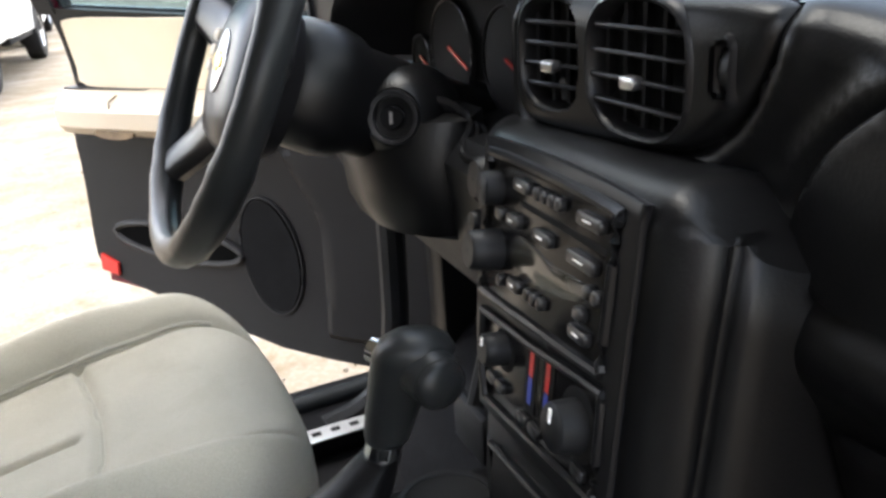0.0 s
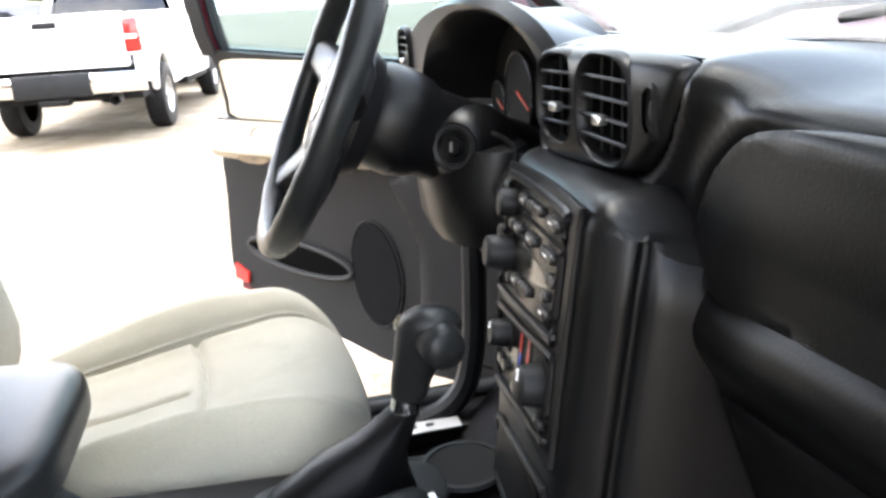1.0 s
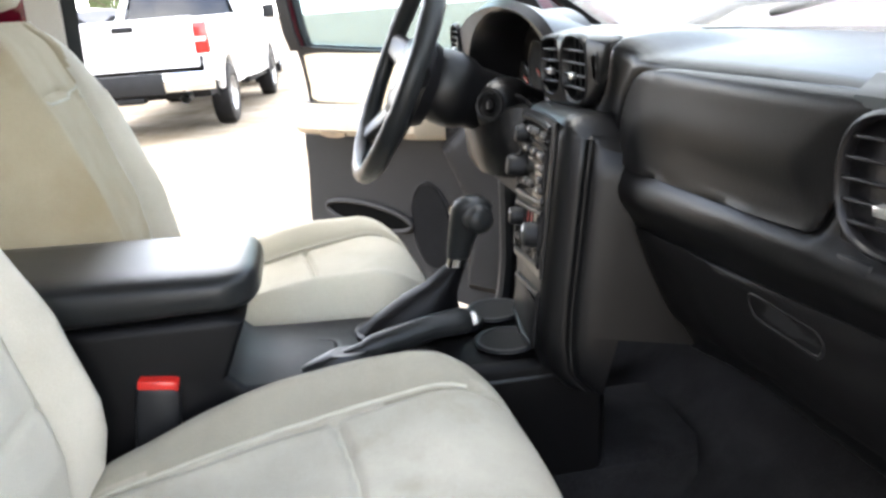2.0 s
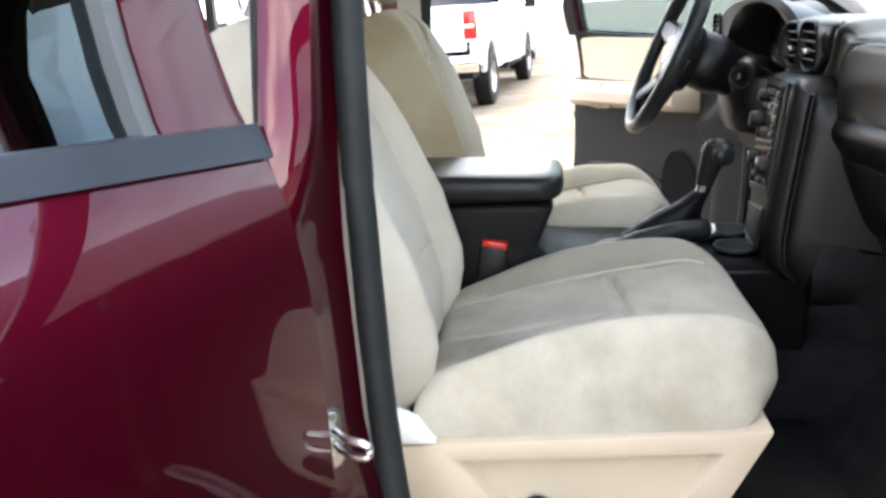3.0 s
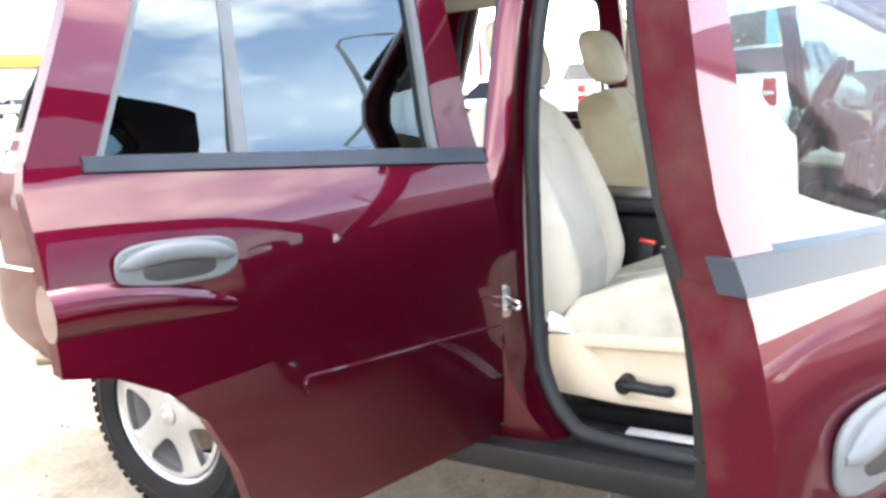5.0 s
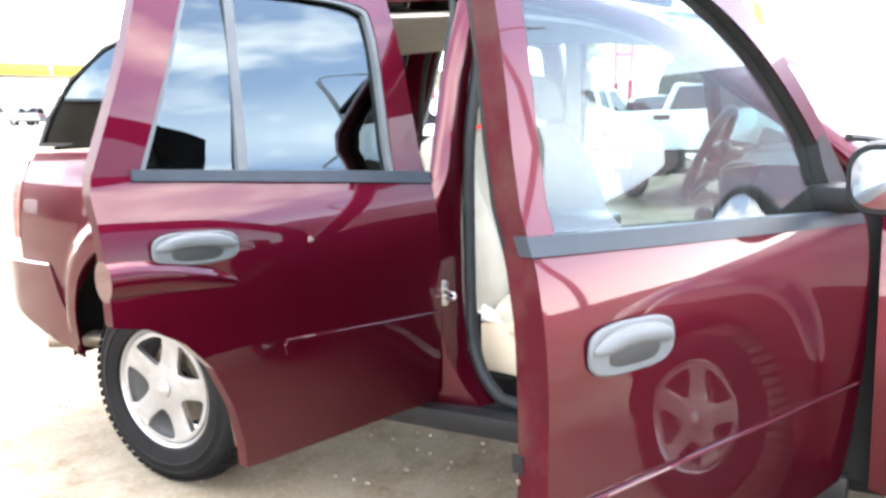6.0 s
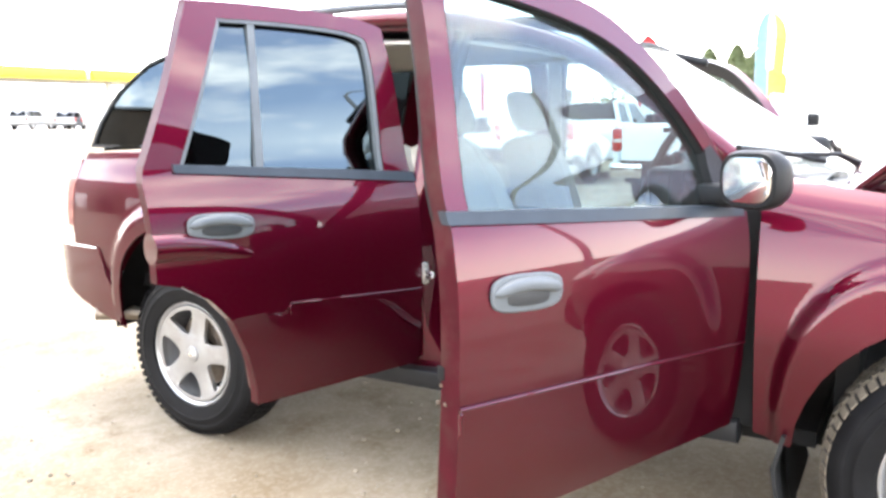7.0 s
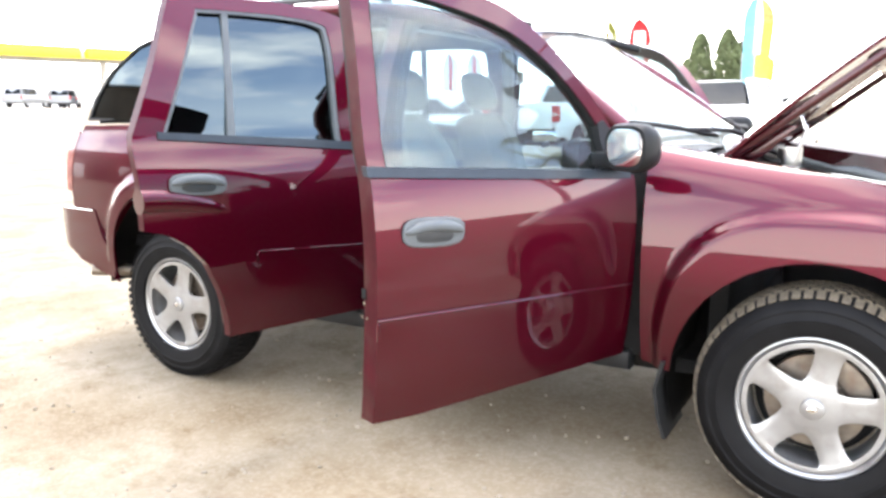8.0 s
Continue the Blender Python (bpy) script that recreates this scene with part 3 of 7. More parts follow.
    part("roof_side_rail", tube(smooth_line(path, 6), 0.036, 12, 0.9), PAINT, car)
    # B pillar
    bx = -0.14 if s > 0 else 0.0
    rings = []
    for z, xr, xo, xi in ((0.455, -1.84, -1.575, -1.53), (0.52, -1.82, -1.630, -1.578), (0.62, -1.80, -1.685, -1.632), (0.80, -1.775, -1.700, -1.652), (1.02, -1.758, -1.702, -1.654), (1.07, -1.756, -1.700, -1.652), (1.12, -1.752, -1.682, -1.650), (1.18, -1.748, -1.672, -1.646), (1.45, -1.73, -1.658, -1.632), (1.70, -1.70, -1.630, -1.605)):
        up_ = min(1.0, max(0.0, (z - 1.05) / 0.10))
        yo = side(-1.7, z) - 0.048 + 0.016 * up_
        yi = float(np.interp(z, (0.46, 0.62, 0.80, 1.15, 1.45, 1.70), (0.765, 0.755, 0.745, 0.735, 0.705, 0.645)))
        xr, xo, xi = xr + bx, xo + bx - 0.012, xi + bx - 0.036
        sec = [Vector((xr, s * (yo - 0.04), z))]
        for k in range(9):                 # convex outer face with a shallow flute
            t = k / 8
            sec.append(Vector((xr + (xo - xr) * (0.05 + 0.92 * t), s * (yo - 0.018 * max(0.0, (t - 0.15) / 0.85) ** 1.5 - 0.02 * max(0.0, 1 - t / 0.15) ** 2), z)))
        sec += [Vector((xo + 0.002, s * (yo - 0.036), z)), Vector((xi - 0.010, s * (yi + 0.018), z)), Vector((xi, s * yi, z)), Vector((xi - 0.03, s * (yi - 0.012), z)), Vector((xr, s * (yi - 0.012), z))]
        rings.append(sec)
    part("middle_pillar", loft(rings), PAINT, car, smooth=50)
    for z, r_ in ((1.035, 0.013), (1.018, 0.015), (0.925, 0.008), (0.885, 0.010), (0.66, 0.007)):
        part("pillar_bolt", moved(turned([(0.001, 0.004), (r_ * 0.7, 0.0035), (r_, 0.0), (r_, -0.004)], 14), Matrix.Translation((-1.722 + bx, s * (side(-1.7, z) - 0.046), z)) @ pose(0, 0, 0, 0 if s > 0 else 180, 0, 0)), PAINT_IN if z < 0.9 else STEEL, car)
    bi = [(-1.66, 0.46), (-1.665, 0.80), (-1.665, 1.15), (-1.65, 1.45), (-1.63, 1.68), (-1.70, 1.68), (-1.73, 1.15), (-1.76, 0.80), (-1.78, 0.46)]
    part("pillar_trim", skin([(x + bx, z) for x, z in bi], lambda x, z: float(np.interp(z, (0.46, 0.80, 1.15, 1.45, 1.70), (0.735, 0.725, 0.715, 0.685, 0.625))), 0.02, 0.06, s), HEADLINER, car, "grey plastic pillar trim")
    # door seal round the front opening
    seal = [(-1.07, s * 0.715, 1.615), (-1.35, s * 0.675, 1.685), (-1.57, s * 0.645, 1.68), (-1.63, s * 0.660, 1.60), (-1.660, s * 0.718, 1.30), (-1.668, s * 0.727, 1.0), (-1.662, s * 0.737, 0.72), (-1.640, s * 0.750, 0.60), (-1.575, s * 0.770, 0.505), (-1.47, s * 0.782, 0.475), (-1.0, s * 0.805, 0.468), (-0.72, s * 0.805, 0.475)]
    seal = [(x + bx * min(1.0, max(0.0, (-1.30 - x) / 0.25)), y, z) for x, y, z in seal]
    part("door_seal", tube(smooth_line(seal, 6), 0.019, 12), SEAL, car, "grey rubber door seal")
    seal = [(-1.76, s * 0.80, 0.50), (-1.755, s * 0.825, 0.75), (-1.745, s * 0.80, 1.15), (-1.72, s * 0.745, 1.50), (-1.715, s * 0.70, 1.66), (-1.80, s * 0.685, 1.71), (-2.45, s * 0.68, 1.71), (-2.60, s * 0.70, 1.62), (-2.70, s * 0.78, 1.25), (-2.71, s * 0.83, 1.0)]
    seal = [(x + bx * min(1.0, max(0.0, (2.2 + x) / 0.35)), y, z) for x, y, z in seal]
    part("door_seal", tube(smooth_line(seal, 6), 0.014, 8), SEAL, car, "grey rubber door seal")


body_side(-1)
body_side(1)

# latch striker on the right middle pillar
bm = moved(prism(rounded(0.026, 0.078, 0.012), "y", -0.004, 0.004, 0.002), pose(-1.702, -0.835, 0.815, 0, 0, 42))
tube(smooth_line([(-1.697, -0.838, 0.826), (-1.676, -0.858, 0.826), (-1.655, -0.866, 0.824), (-1.652, -0.862, 0.816), (-1.655, -0.866, 0.808), (-1.676, -0.858, 0.806), (-1.697, -0.838, 0.806)], 4), 0.0048, 8, bm=bm)
for dz_ in (-0.027, 0.027):
    moved(turned([(0.001, -0.006), (0.007, -0.006), (0.008, 0.0), (0.008, 0.003)], 12, bm=bm), pose(-1.702, -0.835, 0.815 + dz_, 0, 0, 42), len(bm.verts) - 48)
part("latch_striker", bm, STEEL, car, "bright steel latch striker")

# roof and headliner
def roof_z(x, y):
    e = float(np.interp(x, (-3.24, -3.15, -2.9, -2.2, -1.6, -1.30, -1.12), (1.675, 1.715, 1.765, 1.778, 1.745, 1.690, 1.632)))
    return e - 0.055 * (y / 0.69) ** 2


def sheet(xs, ys, fz, thick):
    bm = bmesh.new()
    g = [[bm.verts.new((x, y, fz(x, y))) for y in ys] for x in xs]
    for a, b in zip(g, g[1:]):
        for j in range(len(ys) - 1):
            bm.faces.new((a[j], a[j + 1], b[j + 1], b[j]))
    bmesh.ops.recalc_face_normals(bm, faces=bm.faces)
    bmesh.ops.solidify(bm, geom=bm.faces[:], thickness=thick)
    return bm


rx = [-3.24 + 2.12 * k / 30 for k in range(31)]
ry = [-0.69 + 1.38 * k / 16 for k in range(17)]
part("roof", sheet(rx, ry, roof_z, 0.012), PAINT, car)
part("headliner", sheet(rx, [y * 0.97 for y in ry], lambda x, y: roof_z(x, y) - 0.05, 0.012), HEADLINER, car, "pale grey cloth headliner")
for s in (-1, 1):
    bm = tube(smooth_line([(-1.78, s * 0.58, 1.755), (-1.88, s * 0.58, 1.80), (-2.4, s * 0.575, 1.815), (-3.1, s * 0.565, 1.795), (-3.2, s * 0.565, 1.74)], 5), 0.016, 8)
    part("roof_rack_rail", bm, GREY_TRIM, car)

# windscreen
def screen_pt(v, w):
    """v: 0 at the cowl, 1 at the roof; w: -1 to 1 across."""
    half = 0.775 - 0.105 * v
    x = -0.375 - 0.20 * w * w * (1 - 0.45 * v) - 0.73 * v - 0.02 * math.sin(math.pi * v)
    z = 1.155 + 0.480 * v - 0.050 * v * w * w + 0.02 * math.sin(math.pi * v)
    return Vector((x, w * half, z))


bm = bmesh.new()
g = [[bm.verts.new(screen_pt(i / 10, -1 + j / 8)) for j in range(17)] for i in range(11)]
for a, b in zip(g, g[1:]):
    for j in range(16):
        bm.faces.new((a[j], a[j + 1], b[j + 1], b[j]))
bmesh.ops.solidify(bm, geom=bm.faces[:], thickness=0.005)
ws = part("windscreen", bm, DUSTY_GLASS, car, "dusty curved windscreen")
ws.visible_shadow = False
rim = [screen_pt(v, -1) for v in (0, 0.25, 0.5, 0.75, 1)] + [screen_pt(1, w) for w in (-0.6, -0.2, 0.2, 0.6)] + [screen_pt(v, 1) for v in (1, 0.75, 0.5, 0.25, 0)]
part("windscreen_seal", tube(rim, 0.014, 6), RUBBER, car)
# cowl and wipers
part("cowl", loft([[Vector(screen_pt(0, w)) + Vector(d) for d in ((-0.01, 0, -0.005), (0.10, 0, -0.02), (0.17, 0, -0.05), (0.17, 0, -0.10), (-0.01, 0, -0.10))] for w in [-1 + k / 6 for k in range(13)]]), BLACK_TRIM, car)
for w0, w1 in ((0.15, -0.75), (0.85, 0.0)):
    a, b = screen_pt(-0.03, w0) + Vector((0.02, 0, 0.02)), screen_pt(0.10, w1) + Vector((0.0, 0, 0.03))
    bm = tube([a, a * 0.6 + b * 0.4 + Vector((0, 0, 0.030)), b], [0.014, 0.011, 0.007], 6)
    tube(smooth_line([b + (a - b) * -0.35, b + Vector((0, 0, 0.006)), b + (a - b) * 0.45], 4), 0.009, 6, bm=bm)
    part("wiper", bm, RUBBER, car)

# bonnet, propped open
bm = bmesh.new()
cols, rows_n = 14, 12
g = []
for i in range(rows_n + 1):
    u = i / rows_n
    row = []
    for j in range(cols + 1):
        w = -1 + 2 * j / cols
        half = 0.745 - 0.035 * u
        row.append(bm.verts.new((1.16 * u, w * half, 0.03 * math.sin(math.pi * min(1, u * 1.02)) - 0.02 * w * w - 0.022 * abs(w) ** 8)))
    g.append(row)
for a, b in zip(g, g[1:]):
    for j in range(cols):
        bm.faces.new((a[j], a[j + 1], b[j + 1], b[j]))
bmesh.ops.recalc_face_normals(bm, faces=bm.faces)
bmesh.ops.solidify(bm, geom=bm.faces[:], thickness=-0.012)
bonnet = part("bonnet", bm, PAINT, car, "maroon bonnet propped open")
bonnet.matrix_basis = pose(-0.37, 0, 1.165, 0, -37, 0)
bm = bmesh.new()
for y in (-0.69, 0.69):
    box(0.03, 1.10, y - 0.035, y + 0.030, -0.060, -0.030, 0.010, bm=bm)
for x in (0.05, 0.55, 1.08):
    box(x - 0.03, x + 0.03, -0.62, 0.62, -0.055, -0.015, 0.012, bm=bm)
part("bonnet_frame", bm, PAINT_IN, bonnet)
bm = tube([(-0.36, -0.66, 1.10), (-0.30, -0.66, 1.19), (-0.22, -0.66, 1.235), (-0.15, -0.66, 1.27)], 0.012, 8)
tube([(-0.13, -0.65, 1.30), (-0.10, -0.65, 1.24), (-0.13, -0.66, 1.13)], 0.008, 8, bm=bm)
part("bonnet_hinge", bm, STEEL, car)
bm = tube([(-0.36, 0.66, 1.10), (-0.30, 0.66, 1.19), (-0.22, 0.66, 1.235), (-0.15, 0.66, 1.27)], 0.012, 8)
part("bonnet_hinge", bm, STEEL, car)

# engine bay: tub, engine cover, air box, battery, reservoir
bm = box(-0.34, 0.80, -0.70, 0.70, 0.50, 0.53)
box(-0.36, -0.30, -0.74, 0.74, 0.50, 1.10, bm=bm)
box(0.78, 0.82, -0.74, 0.74, 0.50, 0.92, bm=bm)
part("engine_bay", bm, DARK, car)
part("engine_cover", box(-0.20, 0.45, -0.22, 0.22, 0.55, 1.00, 0.05, 3), BLACK_TRIM, car)
part("air_box", box(0.25, 0.65, -0.62, -0.28, 0.60, 0.96, 0.04, 3), BLACK_TRIM, car)
part("battery", box(0.30, 0.60, 0.35, 0.60, 0.60, 0.95, 0.015), DARK, car)
part("coolant_bottle", box(-0.22, 0.02, -0.66, -0.45, 0.80, 1.06, 0.04, 3), WHITE_PAINT, car, "pale coolant bottle")
bm = box(-0.30, -0.10, -0.60, -0.40, 1.06, 1.115, 0.02)
tube([(-0.15, -0.55, 1.09), (0.05, -0.58, 1.10), (0.2, -0.55, 1.06), (0.4, -0.5, 1.0)], 0.018, 8, bm=bm)
part("hose", bm, GREY_TRIM, car)

bm = prism([(-0.36, 1.115), (-0.345, 1.165), (-0.25, 1.185), (-0.15, 1.255), (-0.125, 1.25), (-0.21, 1.165), (-0.27, 1.120)], "y", -0.645, -0.635, 0.002)
part("bonnet_hinge", bm, PAINT_IN, car)
part("wiring_loom", tube(smooth_line([(-0.33, -0.60, 1.135), (-0.27, -0.57, 1.150), (-0.20, -0.60, 1.130), (-0.12, -0.57, 1.115), (0.02, -0.60, 1.09), (0.20, -0.58, 1.04)], 5), 0.011, 8), RUBBER, car)
part("wiring_loom", tube(smooth_line([(-0.34, -0.42, 1.155), (-0.26, -0.47, 1.165), (-0.18, -0.50, 1.140), (-0.09, -0.48, 1.12), (0.05, -0.50, 1.08)], 5), 0.009, 8), GREY_TRIM, car)
bm = turned([(0.001, 0.03), (0.026, 0.03), (0.030, 0.022), (0.030, 0.0), (0.036, -0.002), (0.040, -0.02), (0.040, -0.08)], 20)
part("reservoir_cap", moved(bm, pose(-0.155, -0.57, 1.095, 90, 0, 0) @ pose(0, 0, 0, 180, 0, 0)), STEEL, car, "pale metal reservoir cap")
part("relay_box", box(-0.30, -0.14, -0.47, -0.33, 1.00, 1.125, 0.012), GREY_TRIM, car)

# nose
part("front_bumper", loft([[Vector((0.79 + dx + 0.16 * (1 - (abs(y) / 0.8) ** 2.2), y, z)) for dx, z in ((-0.12, 0.40), (0.02, 0.42), (0.06, 0.52), (0.05, 0.66), (-0.02, 0.70), (-0.14, 0.70))] for y in [-0.80 + 1.6 * k / 16 for k in range(17)]]), PAINT, car)
part("grille", loft([[Vector((0.79 + dx + 0.12 * (1 - (abs(y) / 0.8) ** 2.2), y, z)) for dx, z in ((-0.10, 0.71), (0.0, 0.71), (-0.02, 0.92), (-0.10, 0.93))] for y in [-0.45 + 0.9 * k / 10 for k in range(11)]]), GREY_TRIM, car)
for s in (-1, 1):
    part("headlamp", loft([[Vector((0.79 + dx + 0.12 * (1 - (abs(y) / 0.8) ** 2.2), s * y, z)) for dx, z in ((-0.10, 0.71), (0.0, 0.71), (-0.02, 0.92), (-0.10, 0.93))] for y in [0.46 + 0.32 * k / 6 for k in range(7)]]), LAMP_CLEAR, car)

# tail: bumper, tailgate and its glass
part("rear_bumper", loft([[Vector((-3.80 + dx - 0.08 * (1 - (abs(y) / 0.78) ** 3), y, z)) for dx, z in ((0.12, 0.46), (0.0, 0.50), (-0.035, 0.58), (-0.035, 0.76), (0.02, 0.80), (0.14, 0.80))] for y in [-0.77 + 1.54 * k / 16 for k in range(17)]]), PAINT, car)
part("rear_step_pad", loft([[Vector((-3.80 - 0.10 * (1 - (abs(y) / 0.78) ** 3) + dx, y, z)) for dx, z in ((0.0, 0.765), (-0.03, 0.765), (-0.03, 0.805), (0.10, 0.81))] for y in [-0.74 + 1.48 * k / 12 for k in range(13)]]), BLACK_TRIM, car)
part("tailgate", loft([[Vector((dx, y, z)) for dx, z in ((-3.76, 0.81), (-3.77, 1.0), (-3.74, 1.22), (-3.70, 1.24), (-3.66, 1.2), (-3.66, 0.81))] for y in (-0.70, -0.4, 0, 0.4, 0.70)]), PAINT, car)
tg = part("tailgate_glass", loft([[Vector((dx, y * (1 - 0.12 * (z - 1.25)), z)) for dx, z in ((-3.655, 1.25), (-3.45, 1.50), (-3.25, 1.67), (-3.245, 1.66), (-3.44, 1.495), (-3.645, 1.25))] for y in (-0.69, -0.4, 0, 0.4, 0.69)]), TINTED, car, "dark tinted tailgate glass")
part("tailpipe", tube([(-3.30, -0.66, 0.44), (-3.42, -0.77, 0.470), (-3.54, -0.885, 0.482)], 0.034, 14, caps=False), DISC, car, "dull steel tailpipe")

# floor, firewall, underside
bm = box(-3.30, -0.40, -0.74, 0.74, 0.37, 0.42)
box(-3.0, 0.6, -0.45, 0.45, 0.27, 0.38, bm=bm)
part("underbody", bm, DARK, car)
bm = box(-2.55, -0.62, -0.72, 0.72, 0.40, 0.425)
box(-0.66, -0.60, -0.72, 0.72, 0.40, 1.10, bm=bm)
prism([(-0.95, 0.425), (-0.62, 0.425), (-0.62, 0.72)], "y", -0.72, 0.72, bm=bm)
prism([(-2.60, 0.425), (-0.80, 0.425), (-0.80, 0.60), (-2.60, 0.60)], "y", -0.13, 0.13, 0.04, bm=bm)
part("carpet", bm, CARPET, car, "charcoal floor carpet")
bm = box(-3.55, -2.55, -0.72, 0.72, 0.60, 0.66)
part("cargo_floor", bm, CARPET, car)
for s in (-1, 1):
    bm = prism([(-0.62, 0.42), (-0.62, 1.08), (-0.75, 1.05), (-0.80, 0.80), (-0.80, 0.47)], "y", s * 0.70, s * 0.78, 0.01)
    part("kick_panel", bm, DASH, car)
    ap = smooth_line([(-0.86, s * 0.735, 1.02), (-0.872, s * 0.735, 0.86), (-0.876, s * 0.735, 0.74), (-0.882, s * 0.735, 0.63), (-0.902, s * 0.735, 0.53), (-0.95, s * 0.735, 0.475), (-1.03, s * 0.735, 0.452)], 5)
    part("opening_trim", tube(ap, 0.024, 10), BLACK_TRIM, car, "black plastic trim round the door opening")
    bm = prism([(-2.62, 0.98), (-3.55, 0.98), (-3.60, 1.22), (-2.75, 1.22)], "y", s * 0.74, s * 0.79, 0.01)
    part("cargo_trim", bm, TAN, car)
# sill plate with worn lettering, passenger side and driver side
for s in (-1, 1):
    pl = part("sill_plate", box(-1.455, -0.93, s * 0.715, s * 0.675, 0.4665, 0.4715, 0.002), SILL_PLATE, car, "worn silver sill plate with grey marks")
    for k in range(9):
        x0 = -1.27 + 0.034 * k
        part("plate_mark", box(x0, x0 + 0.016, s * 0.702, s * 0.690, 0.4715, 0.4721), BUTTON, pl)
# mud flap behind the front wheel
for s in (-1, 1):
    bm = loft([[Vector((x + dx, s * y, z)) for dx, y in ((0, 0.93), (0.012, 0.93), (0.012, 0.68), (0, 0.68))] for x, z in ((-0.475, 0.46), (-0.50, 0.36), (-0.485, 0.26), (-0.46, 0.185))])
    part("mud_flap", bm, RUBBER, car, "black rubber mud flap")


# ---- wheels ----
def wheel(s, x, name="wheel", flip=1):
    w = empty(name, pose(x, s * 0.79, 0.372) if s < 0 else pose(x, s * 0.79, 0.372, 0, 0, 180), car)
    R, W = 0.374, 0.122
    prof = [(0.232, -W + 0.010), (0.238, -W - 0.004), (0.258, -W - 0.011), (0.284, -W - 0.013), (0.287, -W - 0.016), (0.292, -W - 0.016), (0.296, -W - 0.012), (0.318, -W - 0.007), (0.322, -W - 0.009), (0.327, -W - 0.008), (0.337, -W + 0.000), (0.356, -W + 0.014), (0.369, -W + 0.034), (R, -W + 0.06),
            (R, W - 0.06), (0.369, W - 0.034), (0.356, W - 0.014), (0.30, W + 0.01), (0.238, W), (0.232, W - 0.02)]
    ty = part("tyre", turned(prof, 72), TYRE, w, "black all-terrain tyre with dusty tread")
    bm = bmesh.new()
    for k in range(64):
        a = 2 * math.pi * k / 64
        for row, (y0, y1, off) in enumerate(((-0.118, -0.072, 0), (-0.064, -0.022, 0.5), (-0.016, 0.016, 0.0), (0.022, 0.064, 0.5), (0.072, 0.118, 0))):
            aa = a + off * 2 * math.pi / 64
            r0, r1 = 0.366, 0.380 if abs(y0) < 0.1 else 0.3775
            da = 0.034
            vs = []
            for r in (r0, r1):
                for y in (y0, y1):
                    rr = r - (0.016 if (abs(y) > 0.1 and r == r1) else 0)
                    rr = rr - (0.008 if abs(y) > 0.1 and r == r0 else 0)
                    for q in (-da, da):
                        vs.append(bm.verts.new((rr * math.cos(aa + q), y, rr * math.sin(aa + q))))
            for q in ((0, 1, 3, 2), (4, 6, 7, 5), (0, 4, 5, 1), (2, 3, 7, 6), (0, 2, 6, 4), (1, 5, 7, 3)):
                bm.faces.new([vs[i] for i in q])
    # rear tread coloured black, standing in for the shade under its arch
    part("tread", bm, TREAD if x > -1 else TYRE, ty, "dusty tan tread blocks" if x > -1 else "")
    # rim: barrel and lip, then the cast face with its five windows
    bm = turned([(0.222, 0.09), (0.205, 0.05), (0.198, -0.02), (0.203, -0.07), (0.212, -0.098), (0.222, -0.112), (0.2275, -0.1175), (0.233, -0.116), (0.235, -0.108), (0.232, -0.085)], 60)
    part("rim", bm, ALLOY, w, "silver five-spoke alloy rim")
    bm = bmesh.new()
    radii = (0.035, 0.06, 0.080, 0.090, 0.098, 0.110, 0.130, 0.150, 0.170, 0.184, 0.192, 0.197, 0.206, 0.2135)
    depth_at = lambda r: -float(np.interp(r, (0.03, 0.06, 0.09, 0.145, 0.19, 0.205, 0.2135), (0.112, 0.110, 0.105, 0.1035, 0.1085, 0.1115, 0.1105)))
    cells = {}
    for i, r in enumerate(radii):
        hw = 0.0405 + 0.012 * (abs(r - 0.1435) / 0.0535) ** 5 if r < 0.1971 else 0.0525
        ha = math.asin(min(0.6, hw / r)) if r > 0.085 else radians(28)
        for k in range(5):
            a0 = radians(77 + 72 * k + flip)
            for j in range(7):
                a = a0 + ha * (j - 3) / 3
                cells[i, k, j] = bm.verts.new((r * math.cos(a), depth_at(r) - (0.0 if 0 < j < 6 else -0.0035 if 0.09 < r < 0.196 else 0.0), r * math.sin(a)))
            for j in range(1, 6):
                a = a0 + ha + (radians(72) - 2 * ha) * j / 6
                if r < 0.0905 or r > 0.196:
                    cells[i, k, 6 + j] = bm.verts.new((r * math.cos(a), depth_at(r), r * math.sin(a)))
    for i in range(len(radii) - 1):
        whole = radii[i + 1] < 0.0905 or radii[i] > 0.196
        for k in range(5):
            cols = [(k, j) for j in range(12 if whole else 7)] + ([((k + 1) % 5, 0)] if whole else [])
            for c, d in zip(cols, cols[1:]):
                bm.faces.new((cells[(i,) + c], cells[(i,) + d], cells[(i + 1,) + d], cells[(i + 1,) + c]))
    bmesh.ops.recalc_face_normals(bm, faces=bm.faces)
    if sum(f.normal.y for f in bm.faces) > 0:
        bmesh.ops.reverse_faces(bm, faces=bm.faces)
    bmesh.ops.solidify(bm, geom=bm.faces[:], thickness=0.030)
    part("rim_face", bm, ALLOY, w, smooth=50)
    part("hub_cap", turned([(0.004, -0.124), (0.026, -0.1235), (0.033, -0.120), (0.0365, -0.110), (0.0365, -0.10), (0.03, -0.08)], 30), ALLOY, w)
    bd = box(-0.016, 0.016, -0.1265, -0.122, -0.0055, 0.0055, 0.002)
    box(-0.007, 0.007, -0.1262, -0.122, -0.010, 0.010, 0.002, bm=bd)
    part("badge", bd, CHROME, w)
    part("brake_disc", turned([(0.05, -0.03), (0.155, -0.03), (0.157, -0.02), (0.157, 0.0), (0.05, 0.0)], 40), DISC, w)
